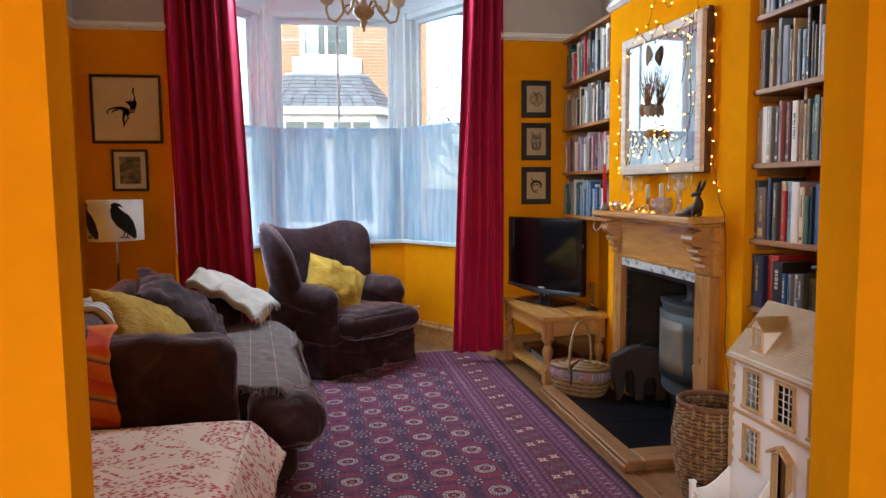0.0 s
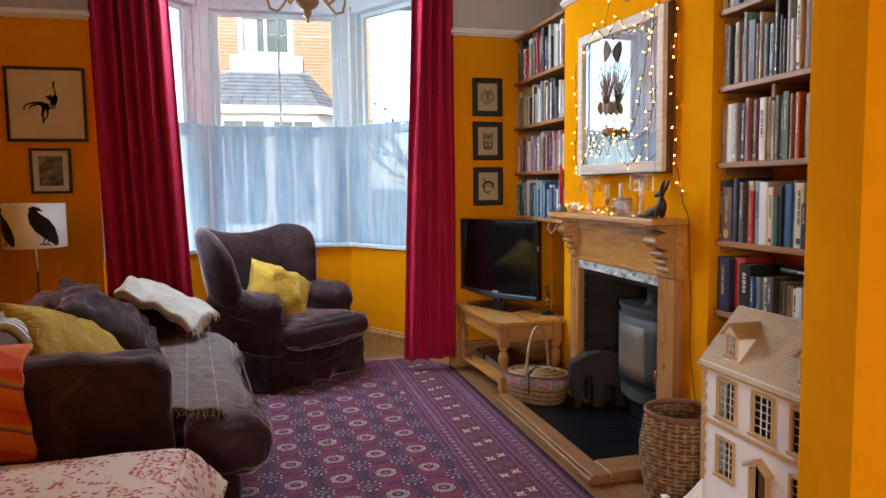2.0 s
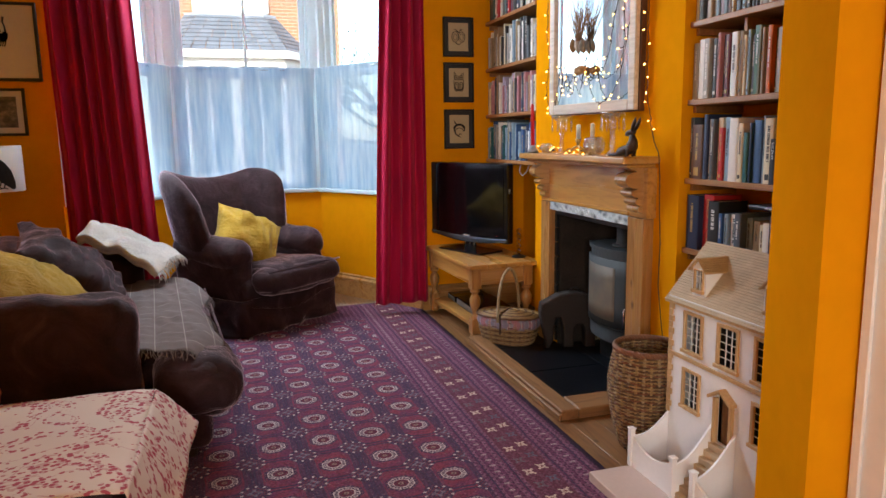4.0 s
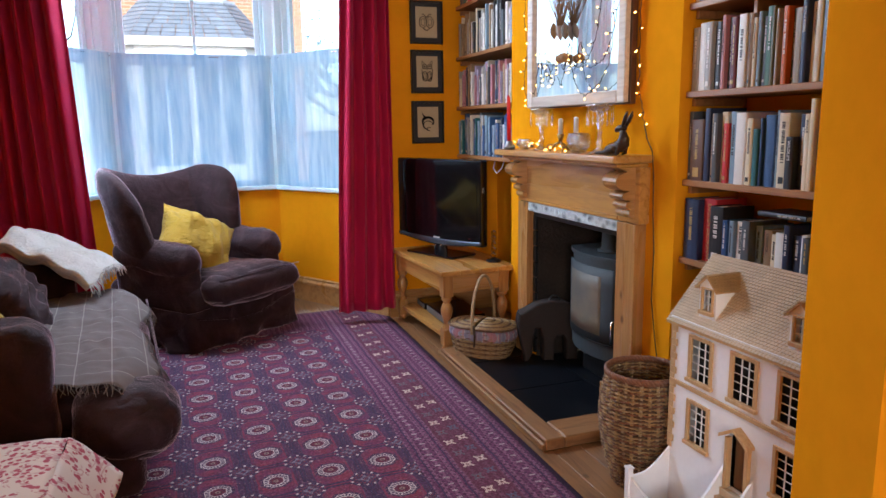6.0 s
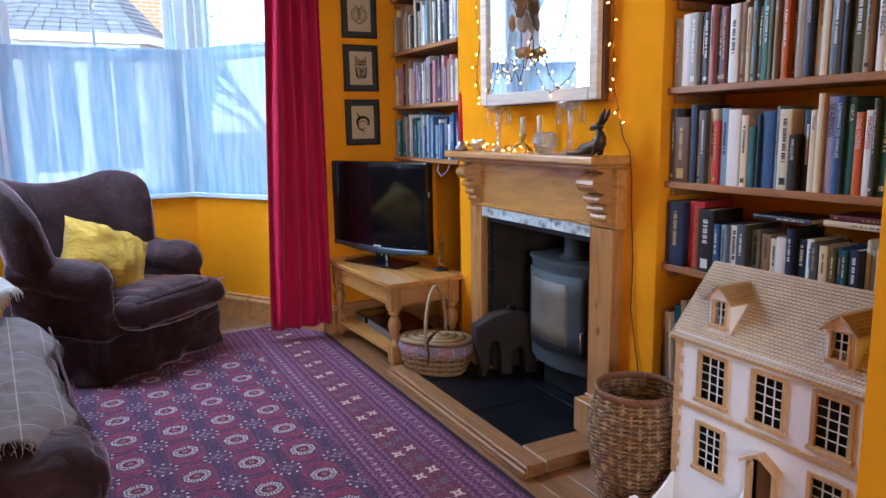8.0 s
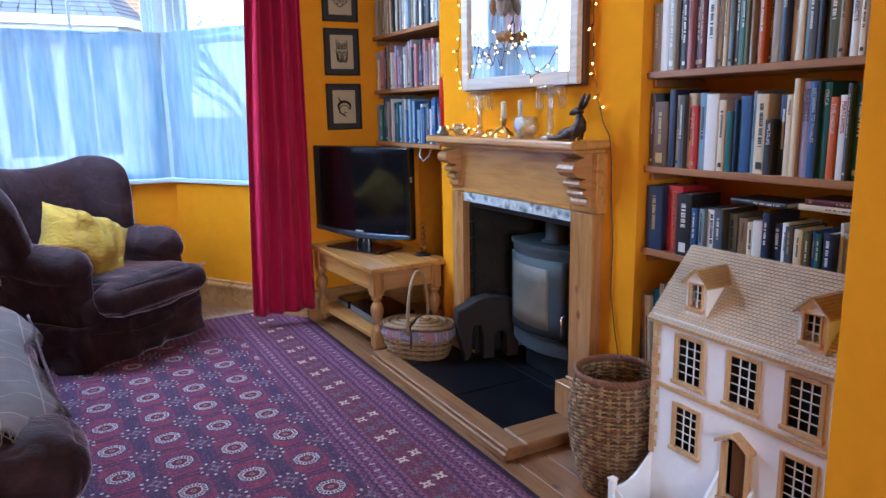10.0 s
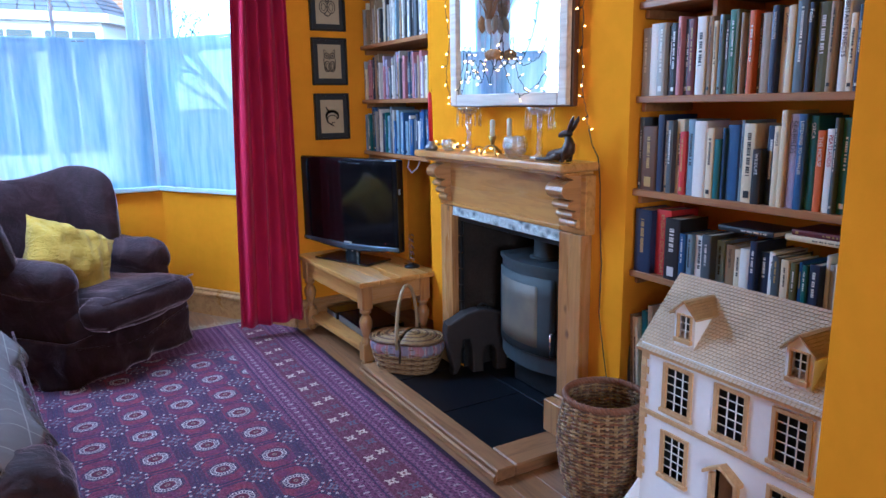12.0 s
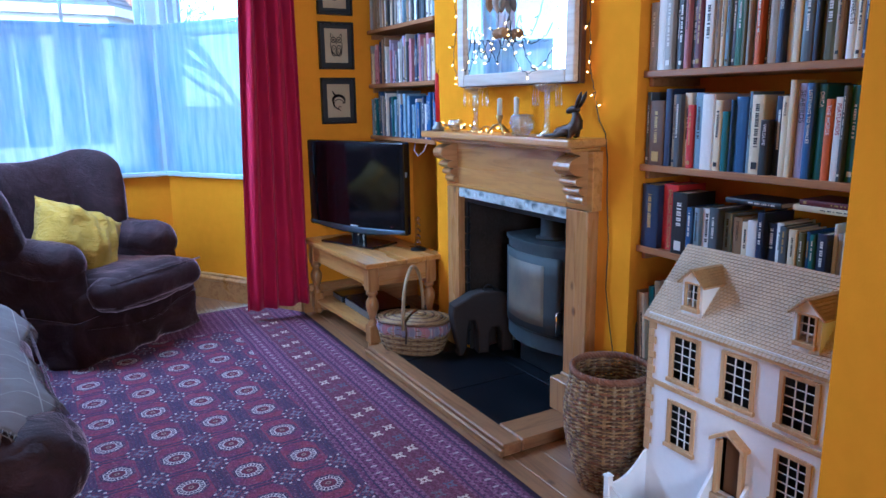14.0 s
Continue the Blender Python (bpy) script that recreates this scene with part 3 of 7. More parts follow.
    bcol = n.mix(stripe, (0.140, 0.046, 0.105), (0.225, 0.105, 0.175))
    bcol = n.mix(M("MULTIPLY", M("GREATER_THAN", n.noise(75, 2), 0.62), 0.6), bcol, (0.24, 0.17, 0.22))
    bcol = n.mix(M("MULTIPLY", tick, 0.8), bcol, (0.030, 0.014, 0.045))
    for edge in (0.055, 0.165, 0.345, 0.445):
        bcol = n.mix(band(e, edge, edge + 0.007), bcol, navy)
    # comb of small cream ticks either side of the main band
    for at, pitch in ((0.095, 0.055), (0.405, 0.05)):
        t = M("MULTIPLY", band(e, at - 0.012, at + 0.012), M("LESS_THAN", M("ABSOLUTE", cell(y, pitch)), 0.0055))
        bcol = n.mix(M("MULTIPLY", t, 0.6), bcol, cream)
    # star flowers in pairs
    main = band(e, 0.19, 0.33)
    bcol = n.mix(M("MULTIPLY", main, 0.6), bcol, (0.12, 0.03, 0.04))
    for at, shift, c in ((0.226, 0.0, (0.66, 0.56, 0.45)), (0.290, 0.03, (0.66, 0.56, 0.45)), (0.226, 0.103, (0.10, 0.12, 0.17)), (0.290, 0.133, (0.14, 0.13, 0.15))):
        fu, fv = M("SUBTRACT", e, at), cell(y, 0.205, shift)
        star = M("ADD", M("MULTIPLY", M("ABSOLUTE", fu), 1.0), M("MULTIPLY", M("ABSOLUTE", fv), 0.9))
        diag = M("MINIMUM", M("ABSOLUTE", M("ADD", fu, fv)), M("ABSOLUTE", M("SUBTRACT", fu, fv)))
        body = M("MAXIMUM", M("LESS_THAN", star, 0.017), M("MULTIPLY", M("LESS_THAN", diag, 0.0075), M("LESS_THAN", star, 0.038)))
        hole = M("LESS_THAN", star, 0.007)
        bcol = n.mix(body, bcol, c)
        bcol = n.mix(hole, bcol, (0.15, 0.03, 0.03))
    specks = M("MULTIPLY", M("GREATER_THAN", n.noise(95, 1), 0.66), M("GREATER_THAN", o, 1.2))
    col = n.mix(M("MULTIPLY", specks, 0.55), col, (0.34, 0.20, 0.20))
    end = M("MAXIMUM", M("LESS_THAN", e, 0.475), M("GREATER_THAN", y, 5.02))
    col = n.mix(end, col, bcol)
    col = n.mix(M("LESS_THAN", e, 0.022), col, (0.012, 0.012, 0.03))
    # wear, pile and abrash
    col = n.mix(M("MULTIPLY", n.noise(2.2, 4), 0.14), col, (0.09, 0.025, 0.055))
    col = n.mix(M("MULTIPLY", n.noise(1.0, 2, n.stretch(0.4, 9, 1)), 0.16), col, (0.10, 0.03, 0.065))
    knots = n.noise(150, 2)
    col = n.mix(0.45, col, n.mix(1.0, col, n.ramp(knots, (0.35, (0.15, 0.15, 0.15)), (0.65, (1.9, 1.8, 1.8))), "MULTIPLY"))
    pile = n.noise(520, 2)
    col = n.mix(0.16, col, n.ramp(pile, (0.3, (0.02, 0.008, 0.012)), (0.7, (0.22, 0.09, 0.12))))
    n.colour(col)
    n.bump(pile, 0.5, 0.003)
    n.sheen(0.04, (0.8, 0.6, 0.9), 0.5)
    return n.m


rug = thing("rug", "dark red and purple patterned rug with pale medallions", "rug")
rb = bmesh.new()
sheet(rb, lambda u, v: Vector((-1.0 + u * 2.322, 1.85 + v * 3.62, 0.011 + 0.002 * noise.noise(Vector((u * 5, v * 8, 0))))), 40, 60, 0.009)
part("carpet", rb, rug_material(), rug)
fr = bmesh.new()
rng = random.Random(2)
for i in range(420):
    x = -0.98 + i * 2.28 / 420
    l = rng.uniform(0.06, 0.11)
    y0, dx = 5.468, rng.uniform(-0.025, 0.025)
    a = [fr.verts.new((x + dx * t + s * 0.0022, y0 + l * t, 0.011 - 0.008 * t + 0.003 * (t > 0))) for t in (0, 0.5, 1) for s in (-1, 1)]
    fr.faces.new((a[0], a[1], a[3], a[2]))
    fr.faces.new((a[2], a[3], a[5], a[4]))
part("fringe", fr, fabric("wool_fringe", (0.42, 0.36, 0.30)), rug, "pale knotted wool fringe")

# ---------------------------------------------------------------- curtains
def curtain(name, top, bottom, folds, y, z0, z1, seed, label):
    def fn(u, v):
        z = z0 + v * (z1 - z0)
        a = bottom[0] + (top[0] - bottom[0]) * v
        b = bottom[1] + (top[1] - bottom[1]) * v
        w = u + 0.05 * noise.noise(Vector((u * 5, v * 1.3, seed))) * math.sin(math.pi * u)
        ph = u * folds * 2 * math.pi + 2.6 * noise.noise(Vector((u * 3, v * 0.8, seed + 4)))
        depth = 0.050 + 0.026 * noise.noise(Vector((u * 9, seed, 0)))
        off = depth * (0.6 + 0.5 * v * v) * math.sin(ph) + 0.010 * math.sin(1.7 * ph + seed + 2 * v) * v + 0.03 * noise.noise(Vector((u * 5, v * 2.2, seed)))
        return Vector((a + (b - a) * w, y + off - 0.02 * (1 - v), z))

    t = thing(name, label, "curtain", group="curtains at the bay")
    part("cloth", sheet(bmesh.new(), fn, 150, 40, 0.003), CURTAIN, t)
    return t


curtain("curtain", (1.07, 1.37), (0.96, 1.36), 4.2, 5.115, 0.085, 2.82, 1.0, "long crimson lined curtain drawn back beside the bay")
curtain("curtain", (-1.03, -0.56), (-0.99, -0.45), 6.3, 5.115, 0.02, 2.82, 7.0, "long crimson lined curtain drawn back beside the bay")
rail = thing("curtain_rail", "slim white curtain rail over the bay opening", "curtain rail")
part("rail", boxes((-1.12, 1.42, 5.125, 5.145, 2.83, 2.855, 0.003)), GLOSS, rail)
for bx in (-1.05, 0.15, 1.38):
    part("bracket", boxes((bx - 0.012, bx + 0.012, 5.145, 5.17, 2.835, 2.85, 0.002)), GLOSS, rail)

# ---------------------------------------------------------------- armchair
def rot(rx=0, ry=0, rz=0):
    return Euler([radians(a) for a in (rx, ry, rz)]).to_matrix()


chair = thing("armchair", "plum-brown velvet wing armchair with rolled arms in the bay", "armchair", pose(0.06, 4.785, 0, 0, 0, 41.7))
W = 0.83
part("base", soft(bmesh.new(), (W / 2, 0.42, 0.20), (W / 2 - 0.015, 0.40, 0.19), 0.07, None, 16, 0.012, 0.018, 5), VELVET, chair)


def skirt(u, v):
    """The loose cover's lower edge, hanging in uneven folds round three sides."""
    pts = [(0.0, 0.80), (-0.015, 0.03), (W + 0.015, 0.0), (W, 0.78)]
    s = u * 3
    i = min(int(s), 2)
    f = s - i
    x = pts[i][0] + (pts[i + 1][0] - pts[i][0]) * f
    y = pts[i][1] + (pts[i + 1][1] - pts[i][1]) * f
    out = [(-1, 0), (0, -1), (1, 0)][i]
    k = 0.012 + 0.028 * (1 - v) + 0.016 * math.sin(u * 52 + 5 * noise.noise(Vector((u * 6, v, 2)))) * (1 - v) + 0.04 * noise.noise(Vector((u * 12, v * 2, 0))) * (1 - 0.7 * v)
    return Vector((x + out[0] * k, y + out[1] * k, 0.012 + v * 0.24 + 0.016 * noise.noise(Vector((u * 9, 0, 3))) * v))


part("valance", sheet(bmesh.new(), skirt, 160, 12, 0.006), VELVET, chair, "loose worn velvet valance")
part("piping", tube(bmesh.new(), [skirt(u, 0.86 - 0.30 * math.sin((u - 0.34) / 0.32 * math.pi)) + Vector((0, -0.008, 0)) for u in [0.34 + 0.32 * k / 24 for k in range(25)]], 0.005, 6), VELVET, chair)
seat_bm = soft(bmesh.new(), (W / 2, 0.215, 0.38), (0.28, 0.34, 0.075), 0.065, rot(-3), 18, 0.022, 0.012, 6)
soft(seat_bm, (W / 2 + 0.01, -0.035, 0.362), (0.345, 0.115, 0.090), 0.080, rot(-2), 18, 0.018, 0.014, 7)
seat = part("seat", seat_bm, VELVET, chair, smooth=True)
part("piping", tube(bmesh.new(), [(0.078, -0.125, 0.440), (0.25, -0.150, 0.447), (0.42, -0.156, 0.450), (0.60, -0.152, 0.446), (0.765, -0.130, 0.438)], 0.005, 6), VELVET, seat)
for s, x in ((-1, 0.075), (1, W - 0.075)):
    arm = soft(bmesh.new(), (x, 0.40, 0.36), (0.074, 0.33, 0.20), 0.06, None, 14, 0.010, 0.012, 6)
    soft(arm, (x + s * 0.012, 0.385, 0.548), (0.108, 0.33, 0.100), 0.097, rot(3), 20, 0.004, 0.012, 7)
    part("arm", arm, VELVET, chair)


def wing_shell():
    """The back and both wings as one padded shell that curves round the sitter and flares out at the top."""
    plan = [(0.030, 0.31), (0.035, 0.45), (0.055, 0.58), (0.12, 0.67), (0.26, 0.695), (0.40, 0.70), (0.54, 0.695), (0.675, 0.665), (0.725, 0.58), (0.735, 0.46), (0.735, 0.36)]
    tops = [0.88, 1.04, 1.085, 1.085, 1.045, 1.02, 1.02, 1.045, 1.075, 1.07, 1.02]
    fine = []
    for i in range(len(plan) - 1):
        for k in range(6):
            f = k / 6
            quad = [Vector((*plan[min(max(j, 0), len(plan) - 1)], tops[min(max(j, 0), len(plan) - 1)])) for j in (i - 1, i, i + 1, i + 2)]
            p0, p1, p2, p3 = quad
            fine.append(0.5 * ((2 * p1) + (p2 - p0) * f + (2 * p0 - 5 * p1 + 4 * p2 - p3) * f * f + (3 * p1 - p0 - 3 * p2 + p3) * f ** 3))
    fine.append(Vector((*plan[-1], tops[-1])))
    bm = bmesh.new()
    rings, count, around = [], len(fine), 28
    for i, p in enumerate(fine):
        u = i / (count - 1)
        d = (fine[min(i + 1, count - 1)] - fine[max(i - 1, 0)])
        d.z = 0
        d.normalize()
        side = Vector((-d.y, d.x, 0))
        end = min(1.0, min(i, count - 1 - i) / 4.0)
        cap = math.sqrt(max(0.0, 1 - (1 - end) ** 2)) * 0.96 + 0.04
        back = math.sin(math.pi * u) ** 0.6
        th = (0.105 + 0.04 * back) * cap
        flare = (-0.17 if u < 0.5 else 0.05) * (1 - back) + (-0.03 if u < 0.5 else 0.0)
        z0, z1 = 0.34, 0.34 + (p.z - 0.34) * (0.86 + 0.14 * cap)
        ring = []
        for k in range(around):
            a = 2 * math.pi * k / around
            c, q = math.cos(a), math.sin(a)
            off = th / 2 * math.copysign(abs(c) ** 0.75, c)
            z = (z0 + z1) / 2 + (z1 - z0) / 2 * math.copysign(abs(q) ** 0.55, q)
            h = max(0.0, z - 0.45)
            swell = 1 + 0.20 * math.sin(min(1.0, h / 0.5) * math.pi * 0.8) * (1 - back)
            v = Vector((p.x, p.y, z)) + side * off * swell + Vector((flare * h * 1.3, (0.20 * back + 0.05) * h, 0))
            v += side * (0.012 * noise.noise(v * 6) + 0.006 * noise.noise(v * 15))
            ring.append(bm.verts.new(v))
        rings.append(ring)
    for a, b in zip(rings, rings[1:]):
        for k in range(around):
            bm.faces.new((a[k], a[(k + 1) % around], b[(k + 1) % around], b[k])).smooth = True
    bm.faces.new(rings[0][::-1])
    bm.faces.new(rings[-1])
    bmesh.ops.recalc_face_normals(bm, faces=bm.faces[:])
    return bm


part("backrest", wing_shell(), VELVET, chair, "winged velvet backrest with worn rounded edges")

cush = thing("cushion", "crumpled mustard-yellow cotton cushion on the armchair", "cushion", pose(0.10, 5.225, 0.435, 0, 0, 41.7))
part("cover", pillow(bmesh.new(), 0.48, 0.44, 0.25, pose(-0.02, 0.0, 0.175, 52, 0, -8) @ pose(0, 0, 0, 0, 0, -33), 48, 0.032, 2.0), MUSTARD, cush)

# ---------------------------------------------------------------- sofa
sofa = thing("sofa", "worn plum-brown velvet sofa with rolled arms along the wall", "sofa", pose(-0.01, 3.01, 0, 0, 0, 5.5))
part("base", soft(bmesh.new(), (-0.56, 0.90, 0.17), (0.45, 0.84, 0.13), 0.05, None, 14, 0.01, 0.012, 4), VELVET, sofa)
for lx, ly in ((-0.2, 0.12), (-0.2, 1.66), (-0.95, 0.12), (-0.95, 1.66)):
    part("leg", lathe(bmesh.new(), [(0.02, 0.0), (0.026, 0.02), (0.03, 0.07), (0.024, 0.1)], 14, Matrix.Translation((lx, ly, 0))), plain("dark_turned_wood", (0.05, 0.025, 0.015), 0.4), sofa)
sb = soft(bmesh.new(), (-0.46, 0.88, 0.335), (0.38, 0.70, 0.085), 0.07, rot(0, 2, 0), 20, 0.018, 0.014, 4)
soft(sb, (-0.185, 0.87, 0.318), (0.14, 0.85, 0.112), 0.09, rot(0, 4, 0), 28, 0.008, 0.014, 6, seed=3)
soft(sb, (-0.13, 0.165, 0.305), (0.145, 0.15, 0.118), 0.10, rot(6, 4, 0), 18, 0.012, 0.016, 7, seed=5)
sseat = part("seat", sb, VELVET, sofa)
part("piping", tube(bmesh.new(), [(-0.02, 0.03 + i * 0.085, 0.375 + 0.012 * noise.noise(Vector((i * 0.4, 0, 0)))) for i in range(21)], 0.006, 6), VELVET, sseat)
for y, hgt in ((0.165, 0.58), (1.66, 0.58)):
    ab = soft(bmesh.new(), (-0.71, y, 0.40 if y < 1 else 0.375), (0.345, 0.122, 0.305 if y < 1 else 0.275), 0.085, None, 24, 0.006, 0.020, 5, seed=y)
    part("arm", ab, VELVET, sofa)
part("backrest", soft(soft(bmesh.new(), (-0.98, 0.9, 0.52), (0.10, 0.85, 0.22), 0.09, rot(0, -8, 0), 18, 0.02, 0.016, 4), (-1.03, 0.9, 0.70), (0.09, 0.86, 0.075), 0.07, None, 18, 0.006, 0.016, 4), VELVET, sofa)


def plaid(name, base, line, pitch, width, second=None, across=True):
    n = Nodes(name, 0.9, 0, 0.2)
    x, y, z = n.xyz()
    col = n.mix(n.noise(7, 4), shade(base, 0.75), shade(base, 1.15))
    for a, p in ((x, pitch), (y, pitch * 1.15))[:2 if across else 1]:
        k = n.math("LESS_THAN", n.math("ABSOLUTE", n.math("SUBTRACT", n.math("MODULO", n.math("ADD", a, 20 * p), p), p / 2)), width)
        col = n.mix(n.math("MULTIPLY", k, 0.75), col, line)
        if second:
            k2 = n.math("LESS_THAN", n.math("ABSOLUTE", n.math("SUBTRACT", n.math("MODULO", n.math("ADD", a, 20.5 * p), p), p / 2)), width * 2)
            col = n.mix(n.math("MULTIPLY", k2, 0.7), col, second)
    w = n.noise(420, 2)
    n.colour(n.mix(0.25, col, n.ramp(w, (0.3, shade(base, 0.6)), (0.7, shade(base, 1.35)))))
    n.bump(w, 0.4, 0.002)
    return n.m


def seat_cloth(u, v):
    near = max(0.0, 1 - v / 0.16)
    x = -0.74 + (0.705 - 0.06 * near + 0.012 * math.sin(v * 17) - 0.02 * near) * u + 0.02 * math.sin(v * 9)
    y = 0.15 + v * 1.45 - 0.05 * u * near
    fall = max(0.0, u - 0.84) / 0.16
    z = 0.472 - 0.006 * u - 0.075 * fall ** 2 - 0.004 * near ** 2 + 0.012 * (1 - (2 * u - 1) ** 2) + 0.012 * noise.noise(Vector((x * 7, y * 7, 0))) + 0.014 * noise.noise(Vector((x * 16, y * 7 + x * 9, 4))) + 0.012 * abs(noise.noise(Vector((x * 12, y * 30, 1))))
    return Vector((x, y, z))


throw = thing("throw_blanket", "rumpled grey wool blanket with pale stripes over the sofa seat", "blanket", pose(-0.02, 3.01, 0, 0, 0, 5.5))
part("cloth", sheet(bmesh.new(), seat_cloth, 64, 130, 0.006), plaid("grey_check_wool", (0.185, 0.155, 0.150), (0.44, 0.40, 0.37), 0.118, 0.0022), throw)
fb = bmesh.new()
rng = random.Random(8)
for i in range(150):
    p = seat_cloth(1.0, i / 149)
    l = rng.uniform(0.03, 0.06)
    tube(fb, [p + Vector((-0.004, 0, 0)), p + Vector((0.014, rng.uniform(-0.01, 0.01), -l * 0.35)), p + Vector((0.022 + rng.uniform(-0.006, 0.006), rng.uniform(-0.02, 0.02), -l))], 0.0018, 4)
for i in range(70):
    p = seat_cloth(i / 69, 0.0)
    if p.x < -0.45:
        continue
    l = rng.uniform(0.02, 0.045)
    tube(fb, [p, p + Vector((rng.uniform(-0.01, 0.01), -0.016, -l * 0.4)), p + Vector((rng.uniform(-0.015, 0.015), -0.022, -l))], 0.0018, 4)
tagged(part("fringe", fb, fabric("grey_wool_fringe", (0.20, 0.175, 0.165)), throw, "frayed grey wool fringe"), kind="stuff")

c2 = thing("cushion", "mustard-yellow cotton cushion lying on the sofa", "cushion", pose(-0.84, 3.60, 0.47, 0, 0, 5))
part("cover", pillow(bmesh.new(), 0.56, 0.46, 0.19, pose(0, 0, 0.17, 34, 24, 46), 44, 0.016, 5.0), MUSTARD, c2)
c3 = thing("cushion", "large dark plum velvet cushion slumped on the sofa", "cushion", pose(-0.74, 4.08, 0.45, 0, 0, 5))
part("cover", pillow(bmesh.new(), 0.60, 0.60, 0.22, pose(-0.05, 0.0, 0.20, 10, 40, 14), 48, 0.038, 9.0), VELVET, c3)
c4 = thing("cushion", "peach and cream cotton cushion half hidden on the sofa", "cushion", pose(-0.76, 3.33, 0.46, 0, 0, 0))
part("cover", pillow(bmesh.new(), 0.40, 0.30, 0.12, pose(0, 0, 0.12, 12, 18, 20), 20, 0.012, 3.0), fabric("peach_cotton", (0.55, 0.30, 0.19)), c4)


CREAMWOOL = fabric("cream_wool", (0.60, 0.58, 0.54), 0.95, 160, 0.12, 0.3, crease=0.5)
wt = thing("throw_blanket", "folded cream wool throw over the sofa arm", "blanket", pose(-0.545, 4.56, 0.715, 0, 0, -14))


def wool_fold(u, v):
    w = 2 * v - 1
    z = 0.085 - 0.10 * u - 0.26 * max(0.0, u - 0.5) ** 1.6 + 0.045 * noise.noise(Vector((u * 4, v * 3, 0))) + 0.02 * math.sin(u * 5 + v * 2) - 0.035 * abs(w) ** 3
    return Vector((-0.24 + 0.43 * u, 0.215 * w + 0.03 * noise.noise(Vector((u * 3, v * 2, 6))), z))


part("fold", sheet(bmesh.new(), wool_fold, 44, 30, 0.032), CREAMWOOL, wt)
part("fold", sheet(bmesh.new(), lambda u, v: wool_fold(u * 0.93, 0.04 + v * 0.9) + Vector((0.0, 0, -0.036 - 0.01 * noise.noise(Vector((u * 6, v * 5, 2))))), 40, 26, 0.022), CREAMWOOL, wt)
tf = bmesh.new()
rng = random.Random(4)
for i in range(60):
    p = wool_fold(1.0, i / 59)
    q = p + Vector((rng.uniform(0.0, 0.03), rng.uniform(-0.02, 0.02), -rng.uniform(0.035, 0.07)))
    tube(tf, [p, (p + q) / 2 + Vector((0.006, 0, 0)), q], 0.0022, 4)
tagged(part("fringe", tf, CREAMWOOL, wt), kind="stuff")

st = thing("folded_cloth", "grey and white striped cloth folded over the sofa back", "cloth")
STR = Nodes("striped_cotton", 0.9)
sx, sy, sz = STR.xyz()
STR.colour(STR.mix(STR.math("GREATER_THAN", STR.math("SINE", STR.math("MULTIPLY", sy, 170)), 0.1), (0.62, 0.61, 0.58), (0.16, 0.17, 0.20)))
STR.bump(STR.noise(300), 0.3, 0.002)
part("cloth", sheet(bmesh.new(), lambda u, v: Vector((-1.22 + 0.30 * u, 3.36 + v * 0.42, 0.79 + 0.02 * math.sin(u * 3) - max(0, u - 0.6) ** 2 * 0.8 + 0.006 * noise.noise(Vector((u * 6, v * 6, 1))))), 24, 24, 0.025), STR.m, st)

# orange striped blanket hanging over the near arm
ORB = Nodes("orange_stripe_wool", 0.95)
ox, oy, oz = ORB.xyz()
oc = ORB.ramp(ORB.math("FRACT", ORB.math("MULTIPLY", ORB.math("ADD", oz, ORB.math("MULTIPLY", ox, 0.3)), 6.5)), (0.0, (0.62, 0.13, 0.03)), (0.42, (0.70, 0.19, 0.05)), (0.46, (0.16, 0.05, 0.20)), (0.56, (0.60, 0.34, 0.08)), (0.66, (0.70, 0.12, 0.03)), (0.95, (0.55, 0.06, 0.03)))
ORB.colour(ORB.mix(ORB.noise(300), oc, oc))
ORB.bump(ORB.noise(300), 0.4, 0.002)


def orange(u, v):
    x = -1.26 + 0.385 * u + 0.05 * (1 - v) * u
    bul = 0.05 * math.sin(v * 2.6) + 0.018 * noise.noise(Vector((u * 6, v * 5, 2)))
    return Vector((x + 0.015 * noise.noise(Vector((u * 3, v * 6, 5))), 3.03 - bul - 0.10 * (1 - v) + 0.14 * max(0, v - 0.85) / 0.15, 0.38 + v * 0.385))


ot = thing("throw_blanket", "orange striped woven blanket hanging over the sofa arm", "blanket")
part("cloth", sheet(bmesh.new(), orange, 24, 30, 0.02), ORB.m, ot)

# ---------------------------------------------------------------- ottoman with a toile cloth
TOILE = Nodes("toile_cotton", 0.85)
tco = TOILE.stretch(1, 1, 0.75)
br = TOILE.noise(5.5, 3, tco, 1.8, 0.5)
lf = TOILE.t.nodes.new("ShaderNodeTexVoronoi")
TOILE.put(lf.inputs["Vector"], tco)
lf.inputs["Scale"].default_value = 52
lf.inputs["Randomness"].default_value = 1.0
region = TOILE.ramp(TOILE.math("ABSOLUTE", TOILE.math("SUBTRACT", br, 0.5)), (0.065, (1, 1, 1)), (0.085, (0, 0, 0)))
leaf = TOILE.ramp(lf.outputs["Distance"], (0.40, (1, 1, 1)), (0.47, (0, 0, 0)))
stem = TOILE.ramp(TOILE.math("ABSOLUTE", TOILE.math("SUBTRACT", br, 0.5)), (0.008, (1, 1, 1)), (0.02, (0, 0, 0)))
pat = TOILE.mix(1.0, TOILE.mix(1.0, region, leaf, "MULTIPLY"), TOILE.mix(1.0, stem, (0.45, 0.45, 0.45), "MULTIPLY"), "LIGHTEN")
